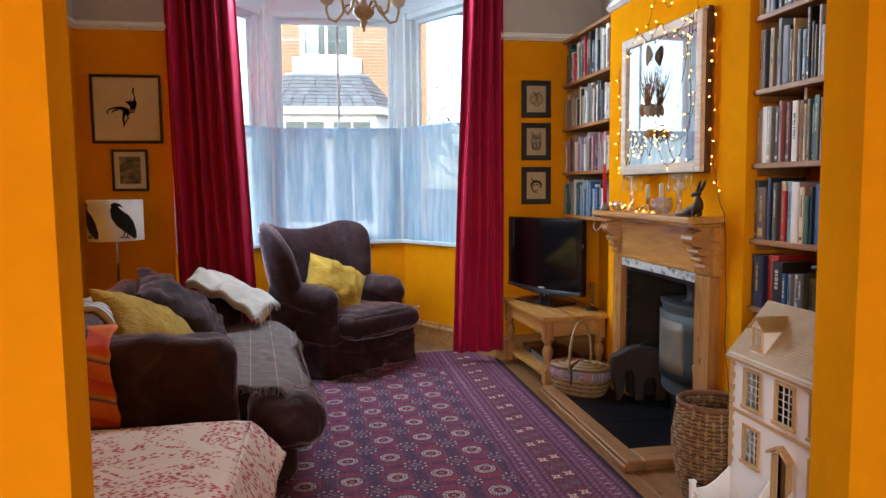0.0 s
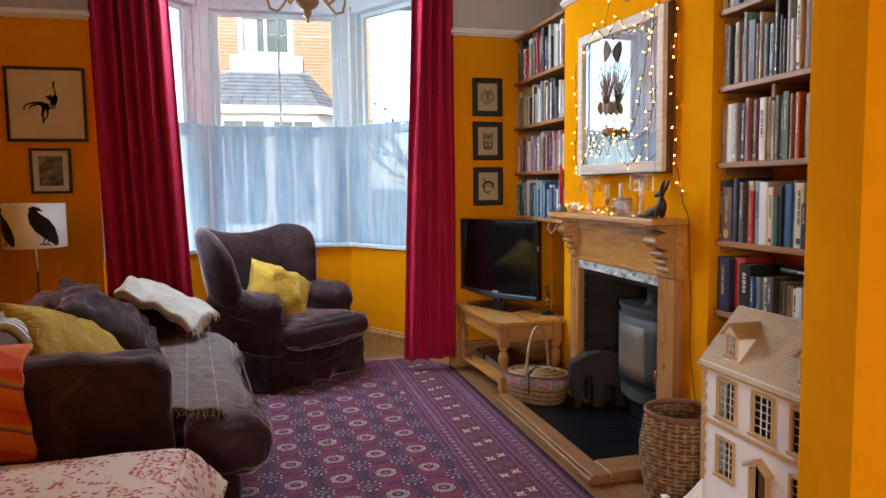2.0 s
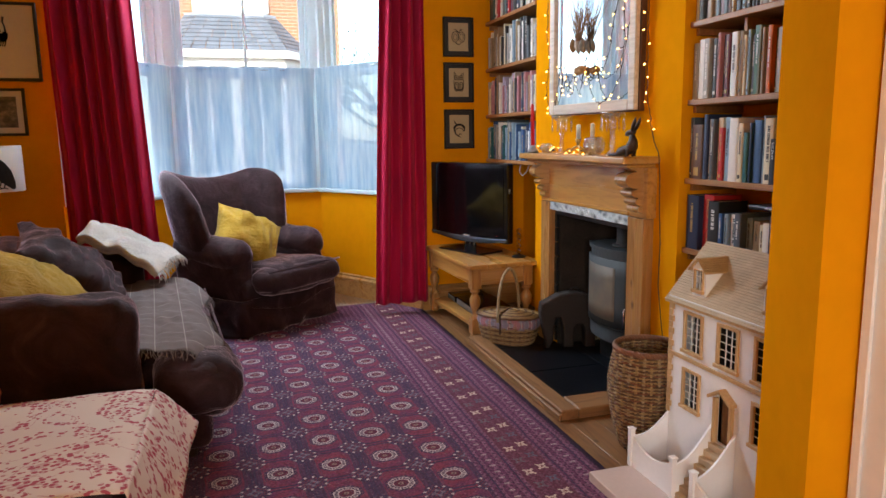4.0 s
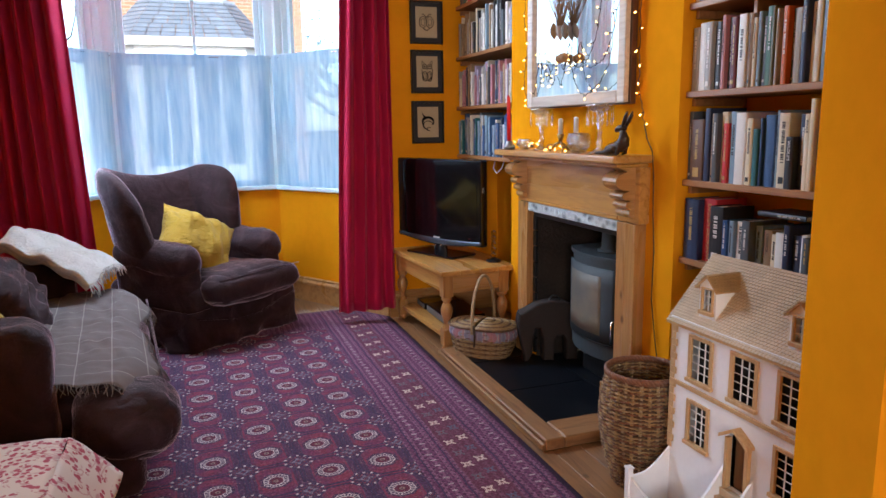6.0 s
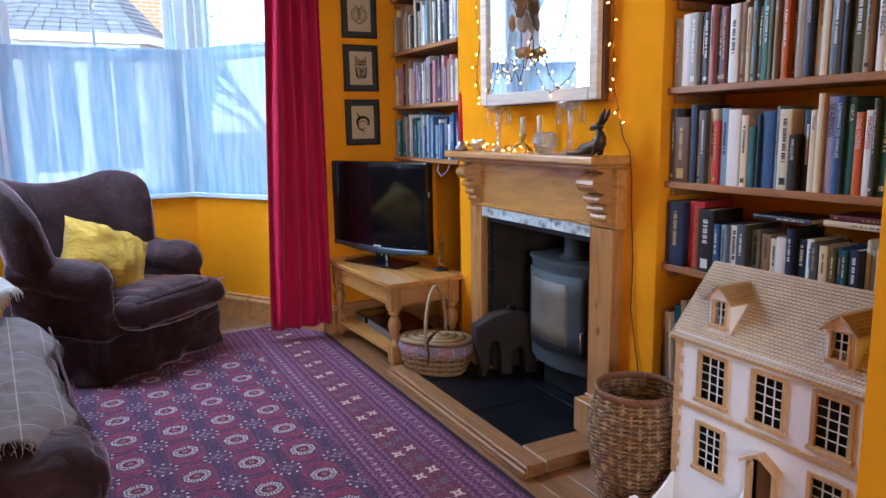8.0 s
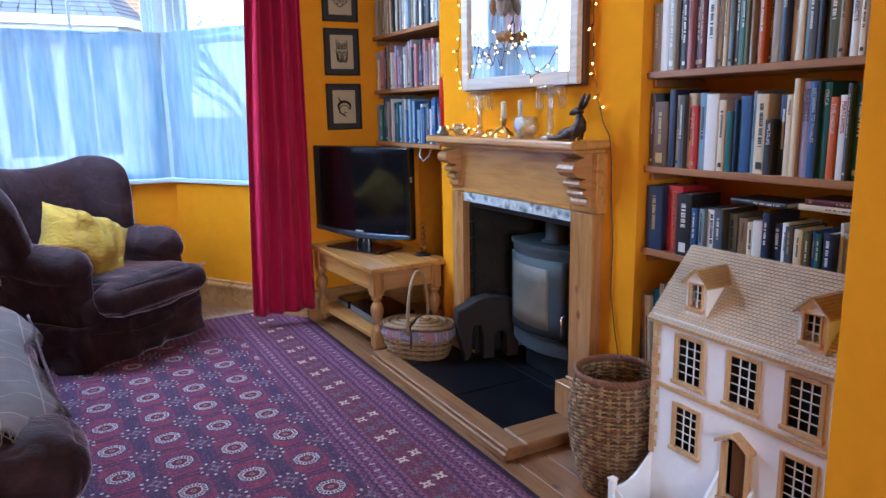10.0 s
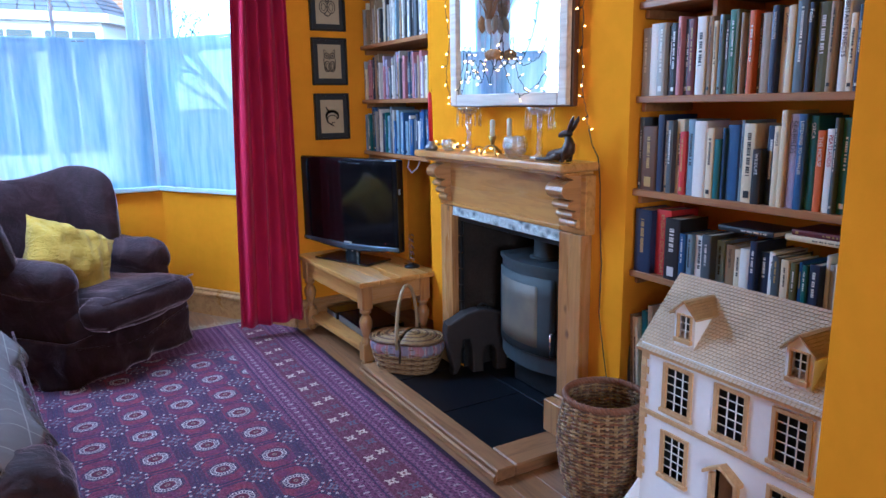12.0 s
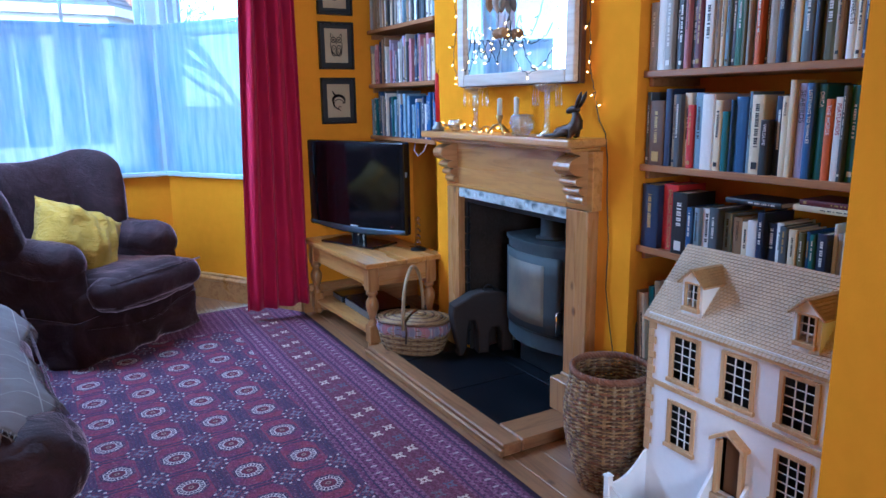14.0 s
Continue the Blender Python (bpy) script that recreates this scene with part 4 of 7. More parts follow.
TOILE.colour(TOILE.mix(pat, TOILE.mix(TOILE.noise(3), (0.62, 0.50, 0.42), (0.70, 0.59, 0.51)), TOILE.mix(TOILE.noise(60), (0.34, 0.03, 0.06), (0.46, 0.10, 0.13))))
TOILE.bump(TOILE.noise(350), 0.25, 0.002)
otto = thing("ottoman", "storage ottoman under a draped cream and red toile cloth", "ottoman")
part("body", boxes((-1.05, -0.34, 2.06, 2.70, 0.0, 0.40, 0.02)), plain("dark_ottoman_cloth", (0.05, 0.03, 0.028), 0.9), otto)


def toile(u, v):
    x = -1.08 + 0.78 * u
    y = 2.02 + 0.76 * v
    return Vector((x, y, 0.425 + 0.006 * noise.noise(Vector((x * 6, y * 6, 0))) - 0.008 * max(0, u - 0.93) / 0.07))


def flap(u, v):
    a = toile(1.0, u)
    flare = 0.045 + 0.10 * u + 0.012 * math.sin(u * 5)
    return Vector((a.x + flare * v ** 0.9 + 0.008 * noise.noise(Vector((u * 6, v * 3, 1))), a.y + 0.03 * v * (u - 0.25), a.z - (0.24 - 0.09 * u) * v ** 1.05))


cloth = thing("tablecloth", "cream cotton cloth with a red floral toile print on the ottoman", "cloth")
part("top", sheet(bmesh.new(), toile, 30, 30, 0.004), TOILE.m, cloth)
part("flap", sheet(bmesh.new(), flap, 30, 14, 0.004), TOILE.m, cloth, "loose hanging corner of the cloth")

# ---------------------------------------------------------------- television table
table = thing("television_table", "low waxed pine table with turned legs and a lower shelf", "table", pose(1.37, 5.14, 0, 0, 0, 2.5) @ pose(-1.37, -5.14, 0))
TX0, TX1, TY0, TY1, TZ = 1.372, 1.80, 4.27, 5.14, 0.492
for i in range(4):
    a, b = TX0 - 0.02 + i * 0.1225, TX0 - 0.02 + (i + 1) * 0.1225
    part("plank", boxes((a, b - 0.0015, TY0 - 0.025, TY1 + 0.02, TZ - 0.028, TZ, 0.004)), PINE, table)
for y in (TY0 + 0.012, TY1 - 0.032):
    part("apron", boxes((TX0 + 0.05, TX1 - 0.05, y, y + 0.02, TZ - 0.135, TZ - 0.028, 0.002)), PINE_X, table)
for x in (TX0 + 0.012, TX1 - 0.032):
    part("apron", boxes((x, x + 0.02, TY0 + 0.05, TY1 - 0.05, TZ - 0.135, TZ - 0.028, 0.002)), PINE, table)
for x in (TX0 + 0.034, TX1 - 0.034):
    for y in (TY0 + 0.034, TY1 - 0.034):
        leg = boxes((x - 0.032, x + 0.032, y - 0.032, y + 0.032, TZ - 0.16, TZ - 0.028, 0.004))
        lathe(leg, [(0.024, 0.335), (0.031, 0.325), (0.031, 0.312), (0.02, 0.305), (0.02, 0.295), (0.027, 0.285), (0.036, 0.262), (0.035, 0.235), (0.026, 0.205), (0.019, 0.18), (0.018, 0.165), (0.029, 0.155), (0.029, 0.145), (0.032, 0.138)][::-1],
              20, Matrix.Translation((x, y, 0)))
        box(leg, x - 0.032, x + 0.032, y - 0.032, y + 0.032, 0.04, 0.14, 0.004)
        lathe(leg, [(0.018, 0.0), (0.03, 0.012), (0.032, 0.03), (0.026, 0.042)], 16, Matrix.Translation((x, y, 0)))
        part("leg", leg, PINE_Z, table)
part("shelf", boxes((TX0 + 0.02, TX1 - 0.02, TY0 + 0.02, TY1 - 0.02, 0.075, 0.1, 0.003)), PINE, table)
for k, (y0, y1, z1) in enumerate(((4.48, 4.86, 0.155), (4.9, 5.07, 0.145))):
    bx = thing("media_box", "black plastic set-top box on the table's lower shelf", "media player")
    part("case", boxes((1.5, 1.76, y0, y1, 0.101, z1, 0.004)), BLACK_PLASTIC, bx)
    part("panel", boxes((1.496, 1.5, y0 + 0.01, y1 - 0.01, 0.108, z1 - 0.008, 0.001)), plain("grey_trim", (0.12, 0.12, 0.13), 0.3), bx)

# television
tv = thing("television", "black flat-screen television on a glossy stand", "television", pose(1.585, 4.815, TZ + 0.002, 0, 0, -67.5))
part("bezel", boxes((-0.402, 0.402, -0.022, 0.034, 0.085, 0.615, 0.011, 0, 2), (-0.33, 0.33, 0.02, 0.07, 0.16, 0.54, 0.02)), BLACK_PLASTIC, tv)


def chin(u, v):
    x = -0.40 + 0.8 * u
    return Vector((x, -0.026 - 0.002 * math.sin(math.pi * u), 0.098 - 0.034 * math.sin(math.pi * u) + v * (0.02 + 0.022 * math.sin(math.pi * u))))


part("lower_trim", sheet(bmesh.new(), chin, 40, 3, 0.004), plain("grey_blue_trim", (0.10, 0.12, 0.15), 0.2, 0.6, bump=0), tv, "thin curved silver trim")
part("screen", boxes((-0.365, 0.365, -0.0255, -0.022, 0.145, 0.585)), plain("dark_screen", (0.004, 0.004, 0.005), 0.09, vary=0.1, bump=0), tv, "dark switched-off screen")
part("logo", boxes((-0.03, 0.03, -0.031, -0.0295, 0.108, 0.116)), plain("pale_logo", (0.6, 0.6, 0.62), 0.4, bump=0), tv)
part("power_light", boxes((0.30, 0.306, -0.029, -0.027, 0.128, 0.134)), plain("dim_red_led", (0.3, 0.01, 0.01), 0.3, bump=0), tv)
part("neck", boxes((-0.045, 0.045, 0.0, 0.03, 0.012, 0.13, 0.006)), BLACK_PLASTIC, tv)
for x in (-0.03, 0.02):
    part("neck_tube", lathe(bmesh.new(), [(0.007, 0.012), (0.007, 0.11)], 12, Matrix.Translation((x, -0.014, 0))), CHROME, tv)
part("foot", boxes((-0.22, 0.22, -0.105, 0.115, 0.0, 0.012, 0.005)), BLACK_PLASTIC, tv)
part("sticker", boxes((0.398, 0.402, -0.012, 0.004, 0.42, 0.45)), plain("paper_sticker", (0.6, 0.6, 0.58), 0.7), tv)
spk = thing("glass_candlestick", "stacked clear glass ball candlestick on the table", "candlestick", pose(1.80, 4.44, TZ))
part("foot", lathe(bmesh.new(), [(0.045, 0), (0.045, 0.008), (0.02, 0.016), (0.008, 0.022)], 24), IRON, spk)
GLASS = clear("clear_glass", (0.96, 0.98, 0.98))
for i in range(5):
    part("ball", lathe(bmesh.new(), [(0.004, 0.0)] + [(0.0175 * math.sin(a * math.pi / 8), 0.0175 - 0.0175 * math.cos(a * math.pi / 8)) for a in range(1, 8)] + [(0.004, 0.035)], 18, Matrix.Translation((0, 0, 0.022 + i * 0.034))), GLASS, spk)

# ---------------------------------------------------------------- fireplace surround and hearth
fire = thing("fireplace_surround", "waxed pine fireplace surround with carved corbels and a shelf", "fireplace")
SX, SY0, SY1, SZ = 1.66, 2.95, 4.114, 1.185
for y0, y1 in ((2.985, 3.12), (3.975, 4.085)):
    part("pilaster", boxes((1.795, 1.85, y0, y1, 0.05, 0.90, 0.003), (1.785, 1.85, y0 - 0.006, y1 + 0.006, 0.05, 0.2, 0.004)), PINE_Z, fire)
part("frieze", boxes((1.80, 1.85, 2.97, 4.095, 0.903, 1.135, 0.003)), PINE, fire)
part("frieze_edge", boxes((1.793, 1.80, 3.12, 3.975, 0.905, 0.922, 0.002)), PINE, fire)
part("shelf", boxes((SX, 1.852, SY0, SY1, SZ - 0.032, SZ, 0.008, 0, 2)), PINE, fire, "thick pine mantel shelf")
part("bed_moulding", boxes((1.70, 1.85, SY0 + 0.03, SY1 - 0.03, SZ - 0.05, SZ - 0.032, 0.006)), PINE, fire)


def corbel(y0, y1):
    """A scrolled bracket: stepped rounds that shrink towards the bottom."""
    bm = bmesh.new()
    prof = [(1.80, 0.925)]
    for cz, r, reach in ((0.945, 0.017, 0.016), (0.98, 0.018, 0.030), (1.018, 0.020, 0.046), (1.078, 0.040, 0.072)):
        for a in range(-80, 81, 20):
            prof.append((1.795 - reach * math.cos(radians(a)) - (reach * 0.25), cz + r * math.sin(radians(a))))
    prof += [(1.722, 1.134), (1.80, 1.134)]
    lo = [bm.verts.new((x, y0, z)) for x, z in prof]
    hi = [bm.verts.new((x, y1, z)) for x, z in prof]
    bm.faces.new(lo)
    bm.faces.new(hi[::-1])
    for i in range(len(prof)):
        bm.faces.new((lo[i], lo[(i + 1) % len(prof)], hi[(i + 1) % len(prof)], hi[i]))
    bmesh.ops.recalc_face_normals(bm, faces=bm.faces[:])
    return bm


part("corbel", corbel(3.0, 3.10), PINE_X, fire, "carved scroll corbel")
part("corbel", corbel(3.985, 4.07), PINE_X, fire, "carved scroll corbel")

# cast-iron insert with an embossed silvery strip and black side tiles
EMB = Nodes("embossed_pewter", 0.4, 0.25)
ev = EMB.t.nodes.new("ShaderNodeTexVoronoi")
EMB.put(ev.inputs["Vector"], EMB.stretch(1, 6, 9))
ev.inputs["Scale"].default_value = 3.0
EMB.colour(EMB.ramp(ev.outputs["Distance"], (0.1, (0.16, 0.20, 0.22)), (0.5, (0.62, 0.68, 0.69))))
EMB.bump(ev.outputs["Distance"], 0.9, 0.006)
insert = thing("fireplace_insert", "black iron fireplace insert with an embossed pewter strip", "fireplace insert")
strip = part("strip", boxes((1.800, 1.83, 3.125, 3.972, 0.855, 0.902, 0.002)), EMB.m, insert, "embossed pewter-grey strip")
for i in range(14):
    y = 3.155 + i * 0.0605
    ring = bmesh.new()
    tube(ring, [(1.799, y + 0.017 * math.cos(a * math.pi / 5), 0.879 + 0.014 * math.sin(a * math.pi / 5)) for a in range(10)], 0.0025, 5, closed=True)
    part("rosette", ring, EMB.m, strip)
part("lintel", boxes((1.835, 1.86, 3.12, 3.975, 0.825, 0.855, 0.002)), IRON, insert)
for y0, y1 in ((3.12, 3.165), (3.945, 3.975)):
    for i in range(9):
        part("tile", boxes((1.832, 1.85, y0, y1, 0.055 + i * 0.0865, 0.138 + i * 0.0865, 0.003)), IRON, insert)

EDGE = wood("dark_waxed_pine", (0.36, 0.18, 0.065), (0.16, 0.068, 0.022), "y", 0.5)
EDGE_X = wood("dark_waxed_pine_across", (0.36, 0.18, 0.065), (0.16, 0.068, 0.022), "x", 0.5)
hearth = thing("hearth", "black slate hearth edged with a pine board", "hearth")
for y0, y1 in ((3.114, 3.52), (3.525, 3.96), (3.965, 4.20)):
    part("slab", boxes((1.465, 1.90, y0, y1, 0.0, 0.034, 0.002)), SLATE, hearth)
part("back_slab", boxes((1.903, 2.32, 3.115, 3.945, 0.0, 0.034, 0.002)), SLATE, hearth)
part("edge_board", boxes((1.374, 1.463, 2.945, 4.235, 0.0, 0.05, 0.006)), EDGE, hearth)
part("edge_board", boxes((1.4645, 1.85, 2.945, 3.112, 0.0, 0.05, 0.006)), EDGE_X, hearth)
part("nosing", boxes((1.358, 1.3735, 2.938, 4.235, 0.0, 0.036, 0.006)), EDGE, hearth)
blk = thing("plinth_block", "small pine plinth block at the foot of the surround", "trim")
part("block", boxes((1.735, 1.783, 2.965, 3.13, 0.05, 0.19, 0.004)), PINE_Z, blk)

# ---------------------------------------------------------------- stove
stove = thing("wood_stove", "dark grey steel wood-burning stove with a bowed glass door", "stove", pose(2.035, 3.505, 0.034) @ Matrix.Diagonal((1.0, 1.08, 1.0, 1)))
prof = [(0.16, -0.225)] + [(-0.15 + 0.07 * (abs(a) / 60.0) ** 2, 0.225 * a / 60.0) for a in range(-60, 61, 10)] + [(0.16, 0.225)]
sb = bmesh.new()
prism(sb, prof, 0.15, 0.635)
part("body", sb, STOVE, stove)
part("top_plate", prism(bmesh.new(), [(x * 1.04 - 0.004, y * 1.04) for x, y in prof], 0.635, 0.655), STOVE, stove)


def bow(y, out=0.0):
    return -0.15 + 0.07 * (abs(y) / 0.225) ** 2 - out


def bowed(y0, y1, z0, z1, out, thick):
    return sheet(bmesh.new(), lambda u, v: Vector((bow(y0 + (y1 - y0) * u, out), y0 + (y1 - y0) * u, z0 + (z1 - z0) * v)), 16, 4, thick)


door = part("door", bowed(-0.19, 0.19, 0.24, 0.60, 0.006, 0.008), STOVE, stove)
GLASSDOOR = Nodes("grey_brown_stove_glass", 0.5, 0, 0.3)
gx, gy, gz = GLASSDOOR.xyz()
# mottled grey-brown, paler and browner towards the bottom
GLASSDOOR.colour(GLASSDOOR.ramp(GLASSDOOR.math("ADD", GLASSDOOR.noise(6, 4), GLASSDOOR.math("MULTIPLY", GLASSDOOR.math("SUBTRACT", 0.42, gz), 1.2)), (0.2, (0.09, 0.09, 0.085)), (0.8, (0.21, 0.17, 0.12))))
part("glass", bowed(-0.115, 0.160, 0.272, 0.560, 0.011, 0.004), GLASSDOOR.m, door, "grey-brown stove glass, paler towards the bottom")
part("handle", tube(bmesh.new(), [(bow(0.2, 0.01), -0.2, 0.25), (bow(0.2, 0.05), -0.205, 0.26), (bow(0.2, 0.05), -0.205, 0.36), (bow(0.2, 0.01), -0.2, 0.37)], 0.006, 8), CHROME, door)
part("ash_lip", bowed(-0.19, 0.19, 0.226, 0.232, 0.005, 0.006), IRON, stove)
part("base", boxes((-0.05, 0.15, -0.17, 0.17, 0.0, 0.15, 0.006)), IRON, stove)
part("flue_pipe", lathe(bmesh.new(), [(0.06, 0.655), (0.06, 0.67), (0.055, 0.675), (0.055, 1.05)], 28, Matrix.Translation((0.0, 0, 0))), STOVE, stove)
part("collar", lathe(bmesh.new(), [(0.075, 0.655), (0.075, 0.664), (0.06, 0.668)], 28, Matrix.Translation((0.0, 0, 0))), STOVE, stove)


# dark carved log box in front of the recess, and a patterned tile leaning beside it
scut = thing("log_box", "dark carved wooden elephant-shaped log stand on the hearth", "log box", pose(1.885, 3.885, 0.035, 0, 0, -14) @ Matrix.Diagonal((1.0, 1.0, 1.1, 1)))
DARKWOOD = plain("dark_carved_wood", (0.018, 0.010, 0.008), 0.75, vary=0.4, bump=0.3)
side = [(-0.150, 0.06), (-0.165, 0.13), (-0.178, 0.20), (-0.170, 0.245), (-0.125, 0.265), (-0.07, 0.292), (0.0, 0.305), (0.08, 0.300), (0.135, 0.275), (0.155, 0.22), (0.155, 0.0), (0.095, 0.0), (0.090, 0.10), (0.075, 0.125),
        (0.045, 0.125), (0.028, 0.105), (0.025, 0.0), (-0.035, 0.0), (-0.040, 0.12), (-0.055, 0.165), (-0.080, 0.165), (-0.092, 0.12), (-0.098, 0.04), (-0.120, 0.0), (-0.145, 0.0), (-0.140, 0.03)]
for off in (-0.045,):
    bm = bmesh.new()
    lo = [bm.verts.new((x, off, z)) for x, z in side]
    hi = [bm.verts.new((x, off + 0.09, z)) for x, z in side]
    bm.faces.new(lo)
    bm.faces.new(hi[::-1])
    for i in range(len(side)):
        bm.faces.new((lo[i], lo[(i + 1) % len(side)], hi[(i + 1) % len(side)], hi[i]))
    bmesh.ops.recalc_face_normals(bm, faces=bm.faces[:])
    rim = [e for e in bm.edges if abs(e.verts[0].co.y - e.verts[1].co.y) < 1e-6]
    bmesh.ops.bevel(bm, geom=rim, offset=0.012, segments=3, profile=0.5, affect="EDGES", clamp_overlap=True)
    bmesh.ops.triangulate(bm, faces=bm.faces[:])
    part("body", bm, DARKWOOD, scut)
part("handle", tube(bmesh.new(), [(0.03 + 0.03 * math.cos(a * math.pi / 8), -0.01, 0.298 + 0.03 * math.sin(a * math.pi / 8)) for a in range(9)], 0.004, 6), IRON, scut)
TILE = Nodes("patterned_tile", 0.25)
tx, ty, tz = TILE.xyz()
tp = TILE.math("MULTIPLY", TILE.math("SINE", TILE.math("MULTIPLY", ty, 85)), TILE.math("SINE", TILE.math("MULTIPLY", tz, 85)))
TILE.colour(TILE.mix(TILE.math("GREATER_THAN", TILE.math("ABSOLUTE", tp), 0.35), (0.50, 0.43, 0.28), (0.16, 0.12, 0.07)))
tl = thing("tile", "cream and brown patterned ceramic tile leaning in the recess", "tile", pose(2.08, 3.945, 0.035, 0, 0, 82))
part("face", boxes((-0.006, 0.0, -0.07, 0.07, 0.0, 0.14, 0.002)), TILE.m, tl)

# ---------------------------------------------------------------- books and bookcases
BOOK_COLOURS = {
    "black": (0.018, 0.018, 0.02), "navy": (0.02, 0.035, 0.09), "blue": (0.03, 0.10, 0.27), "pale_blue": (0.25, 0.38, 0.50), "teal": (0.02, 0.14, 0.15), "green": (0.03, 0.13, 0.06),
    "olive": (0.12, 0.12, 0.05), "cream": (0.80, 0.70, 0.48), "white": (0.88, 0.87, 0.82), "grey": (0.42, 0.41, 0.38), "slate": (0.09, 0.11, 0.13), "brown": (0.12, 0.06, 0.03),
    "tan": (0.35, 0.24, 0.13), "red": (0.58, 0.035, 0.04), "maroon": (0.14, 0.02, 0.03), "pink": (0.50, 0.22, 0.25), "lilac": (0.40, 0.35, 0.50), "orange": (0.60, 0.14, 0.03),
}


def book_cover(name, c):
    n = Nodes("book_cover_" + name, 0.42, 0, 0.5)
    r = n.rand()
    col = n.mix(n.math("MULTIPLY", r, 0.22), c, shade(c, 0.6))
    x, y, z = n.xyz()
    art = n.noise(26, 4, n.stretch(1, 1, 0.6), 1.0)
    col = n.mix(n.math("MULTIPLY", n.math("GREATER_THAN", art, 0.60), 0.25), col, shade(c, 1.7))
    col = n.mix(n.math("MULTIPLY", n.noise(120, 3), 0.12), col, shade(c, 0.6))
    n.colour(col)
    n.bump(n.noise(240), 0.1, 0.001)
    return n.m


COVERS = {k: book_cover(k, c) for k, c in BOOK_COLOURS.items()}
PAGES = plain("paper_edges", (0.60, 0.53, 0.40), 0.9, fine=300, vary=0.12, bump=0.2)
LETTER = {k: plain("lettering_" + k, c, 0.5, vary=0.05, bump=0) for k, c in (("white", (0.75, 0.74, 0.70)), ("gold", (0.50, 0.34, 0.10)), ("black", (0.02, 0.02, 0.02)), ("red", (0.4, 0.03, 0.03)), ("teal", (0.02, 0.15, 0.2)))}


def spine_text(words, size, material, parent, width, height, lift):
    """Real letters running down the spine."""
    cu = bpy.data.curves.new("title", "FONT")
    cu.body, cu.size, cu.extrude = words, size, 0.0003
    cu.align_x, cu.align_y = "LEFT", "CENTER"
    tmp = bpy.data.objects.new("title", cu)
    scene.collection.objects.link(tmp)
    me = bpy.data.meshes.new_from_object(tmp.evaluated_get(bpy.context.evaluated_depsgraph_get()))
    bpy.data.objects.remove(tmp)
    me.materials.clear()
    me.materials.append(material)
    ob = new("title", me)
    ob.parent = parent
    tagged(ob, kind="stuff")
    ob.matrix_basis = Matrix.Translation((-lift, 0, height)) @ Euler((radians(90), radians(90), radians(-90))).to_matrix().to_4x4()
    return ob


BOOK_N = 0


def book(x, y, z, thick, high, deep, colour, lean=0.0, group="books on the shelves", title=None, letter="white", size=None):
    """A closed book on its tail, spine towards -x, lower front corner of the spine at x, y, z; lean tips it along y."""
    global BOOK_N
    BOOK_N += 1
    rng = random.Random(BOOK_N)
    look_word = {"white": "white", "cream": "cream"}.get(colour, colour.replace("_", " "))
    t = thing("book", ("tall " if high > 0.25 else "small " if high < 0.19 else "") + look_word + " bound book standing on a pine shelf", "book", pose(x, y, z, lean, 0, 0), group)
    bm = bmesh.new()
    h2, w = thick / 2, 0.0024
    r = min(0.004, h2 * 0.6)
    box(bm, 0.0, deep, 0, w, 0, high, 0.0008)
    box(bm, 0.0, deep, thick - w, thick, 0, high, 0.0008)
    n = 5
    ring = []
    for i in range(n + 1):
        a = math.pi * i / n
        ring.append((-r * math.sin(a), h2 - h2 * math.cos(a)))
    pts = ring + [(0.002, thick), (0.002, 0.0)]
    prism(bm, pts, 0, high)
    part("cover", bm, COVERS[colour], t)
    part("page_block", boxes((0.004, deep - 0.005, w, thick - w, 0.003, high - 0.004)), PAGES, t)
    lm = LETTER[letter] if letter else LETTER["white"]
    if title:
        spine_text(title, size or thick * 0.72, lm, t, thick, high * 0.93, r + 0.0008).location.y = h2
    elif thick > 0.011 and rng.random() < 0.85:
        lm = LETTER["black"] if colour in ("white", "cream", "pale_blue", "lilac", "pink", "tan") else rng.choice([LETTER["white"], LETTER["gold"], LETTER["white"]])
        a = high * rng.uniform(0.30, 0.5)
        b = high * rng.uniform(0.8, 0.93)
        bars = bmesh.new()
        zz = a
        k2 = rng.uniform(0.09, 0.15)
        while zz < b:
            s = rng.uniform(0.003, 0.0065)
            box(bars, -r - 0.0005, -r + 0.002, h2 - thick * k2, h2 + thick * k2, zz, min(zz + s, b))
            zz += s + rng.choice((0.0016, 0.0016, 0.0016, 0.006))
        if rng.random() < 0.5:
            box(bars, -r - 0.0006, -r + 0.002, h2 - thick * 0.22, h2 + thick * 0.22, high * 0.06, high * 0.06 + thick * 0.5)
        tagged(part("lettering", bars, lm, t), kind="stuff")
    return t


def fill(x, y_from, y_to, z, palette, hmin, hmax, seed, tmin=0.012, tmax=0.034, deep=(0.13, 0.17), titles=(), lean=0.0, jitter=0.012):
    """A row of books from the far end to the near end of a shelf."""
    rng = random.Random(seed)
    y = y_from
    placed = {k: v for k, v in titles}
    i = 0
    while y > y_to + tmax:
        spec = placed.get(i)
        if spec:
            colour, thick, high, title, letter, size = spec
        else:
            colour, thick, high, title, letter, size = rng.choice(palette), rng.uniform(tmin, tmax), rng.uniform(hmin, hmax), None, None, None
        y -= thick + 0.0012
        book(x + rng.uniform(-jitter, jitter), y, z, thick, high, rng.uniform(*deep), colour, lean * rng.uniform(0.6, 1.2), "books on the shelves", title, letter, size)
        i += 1


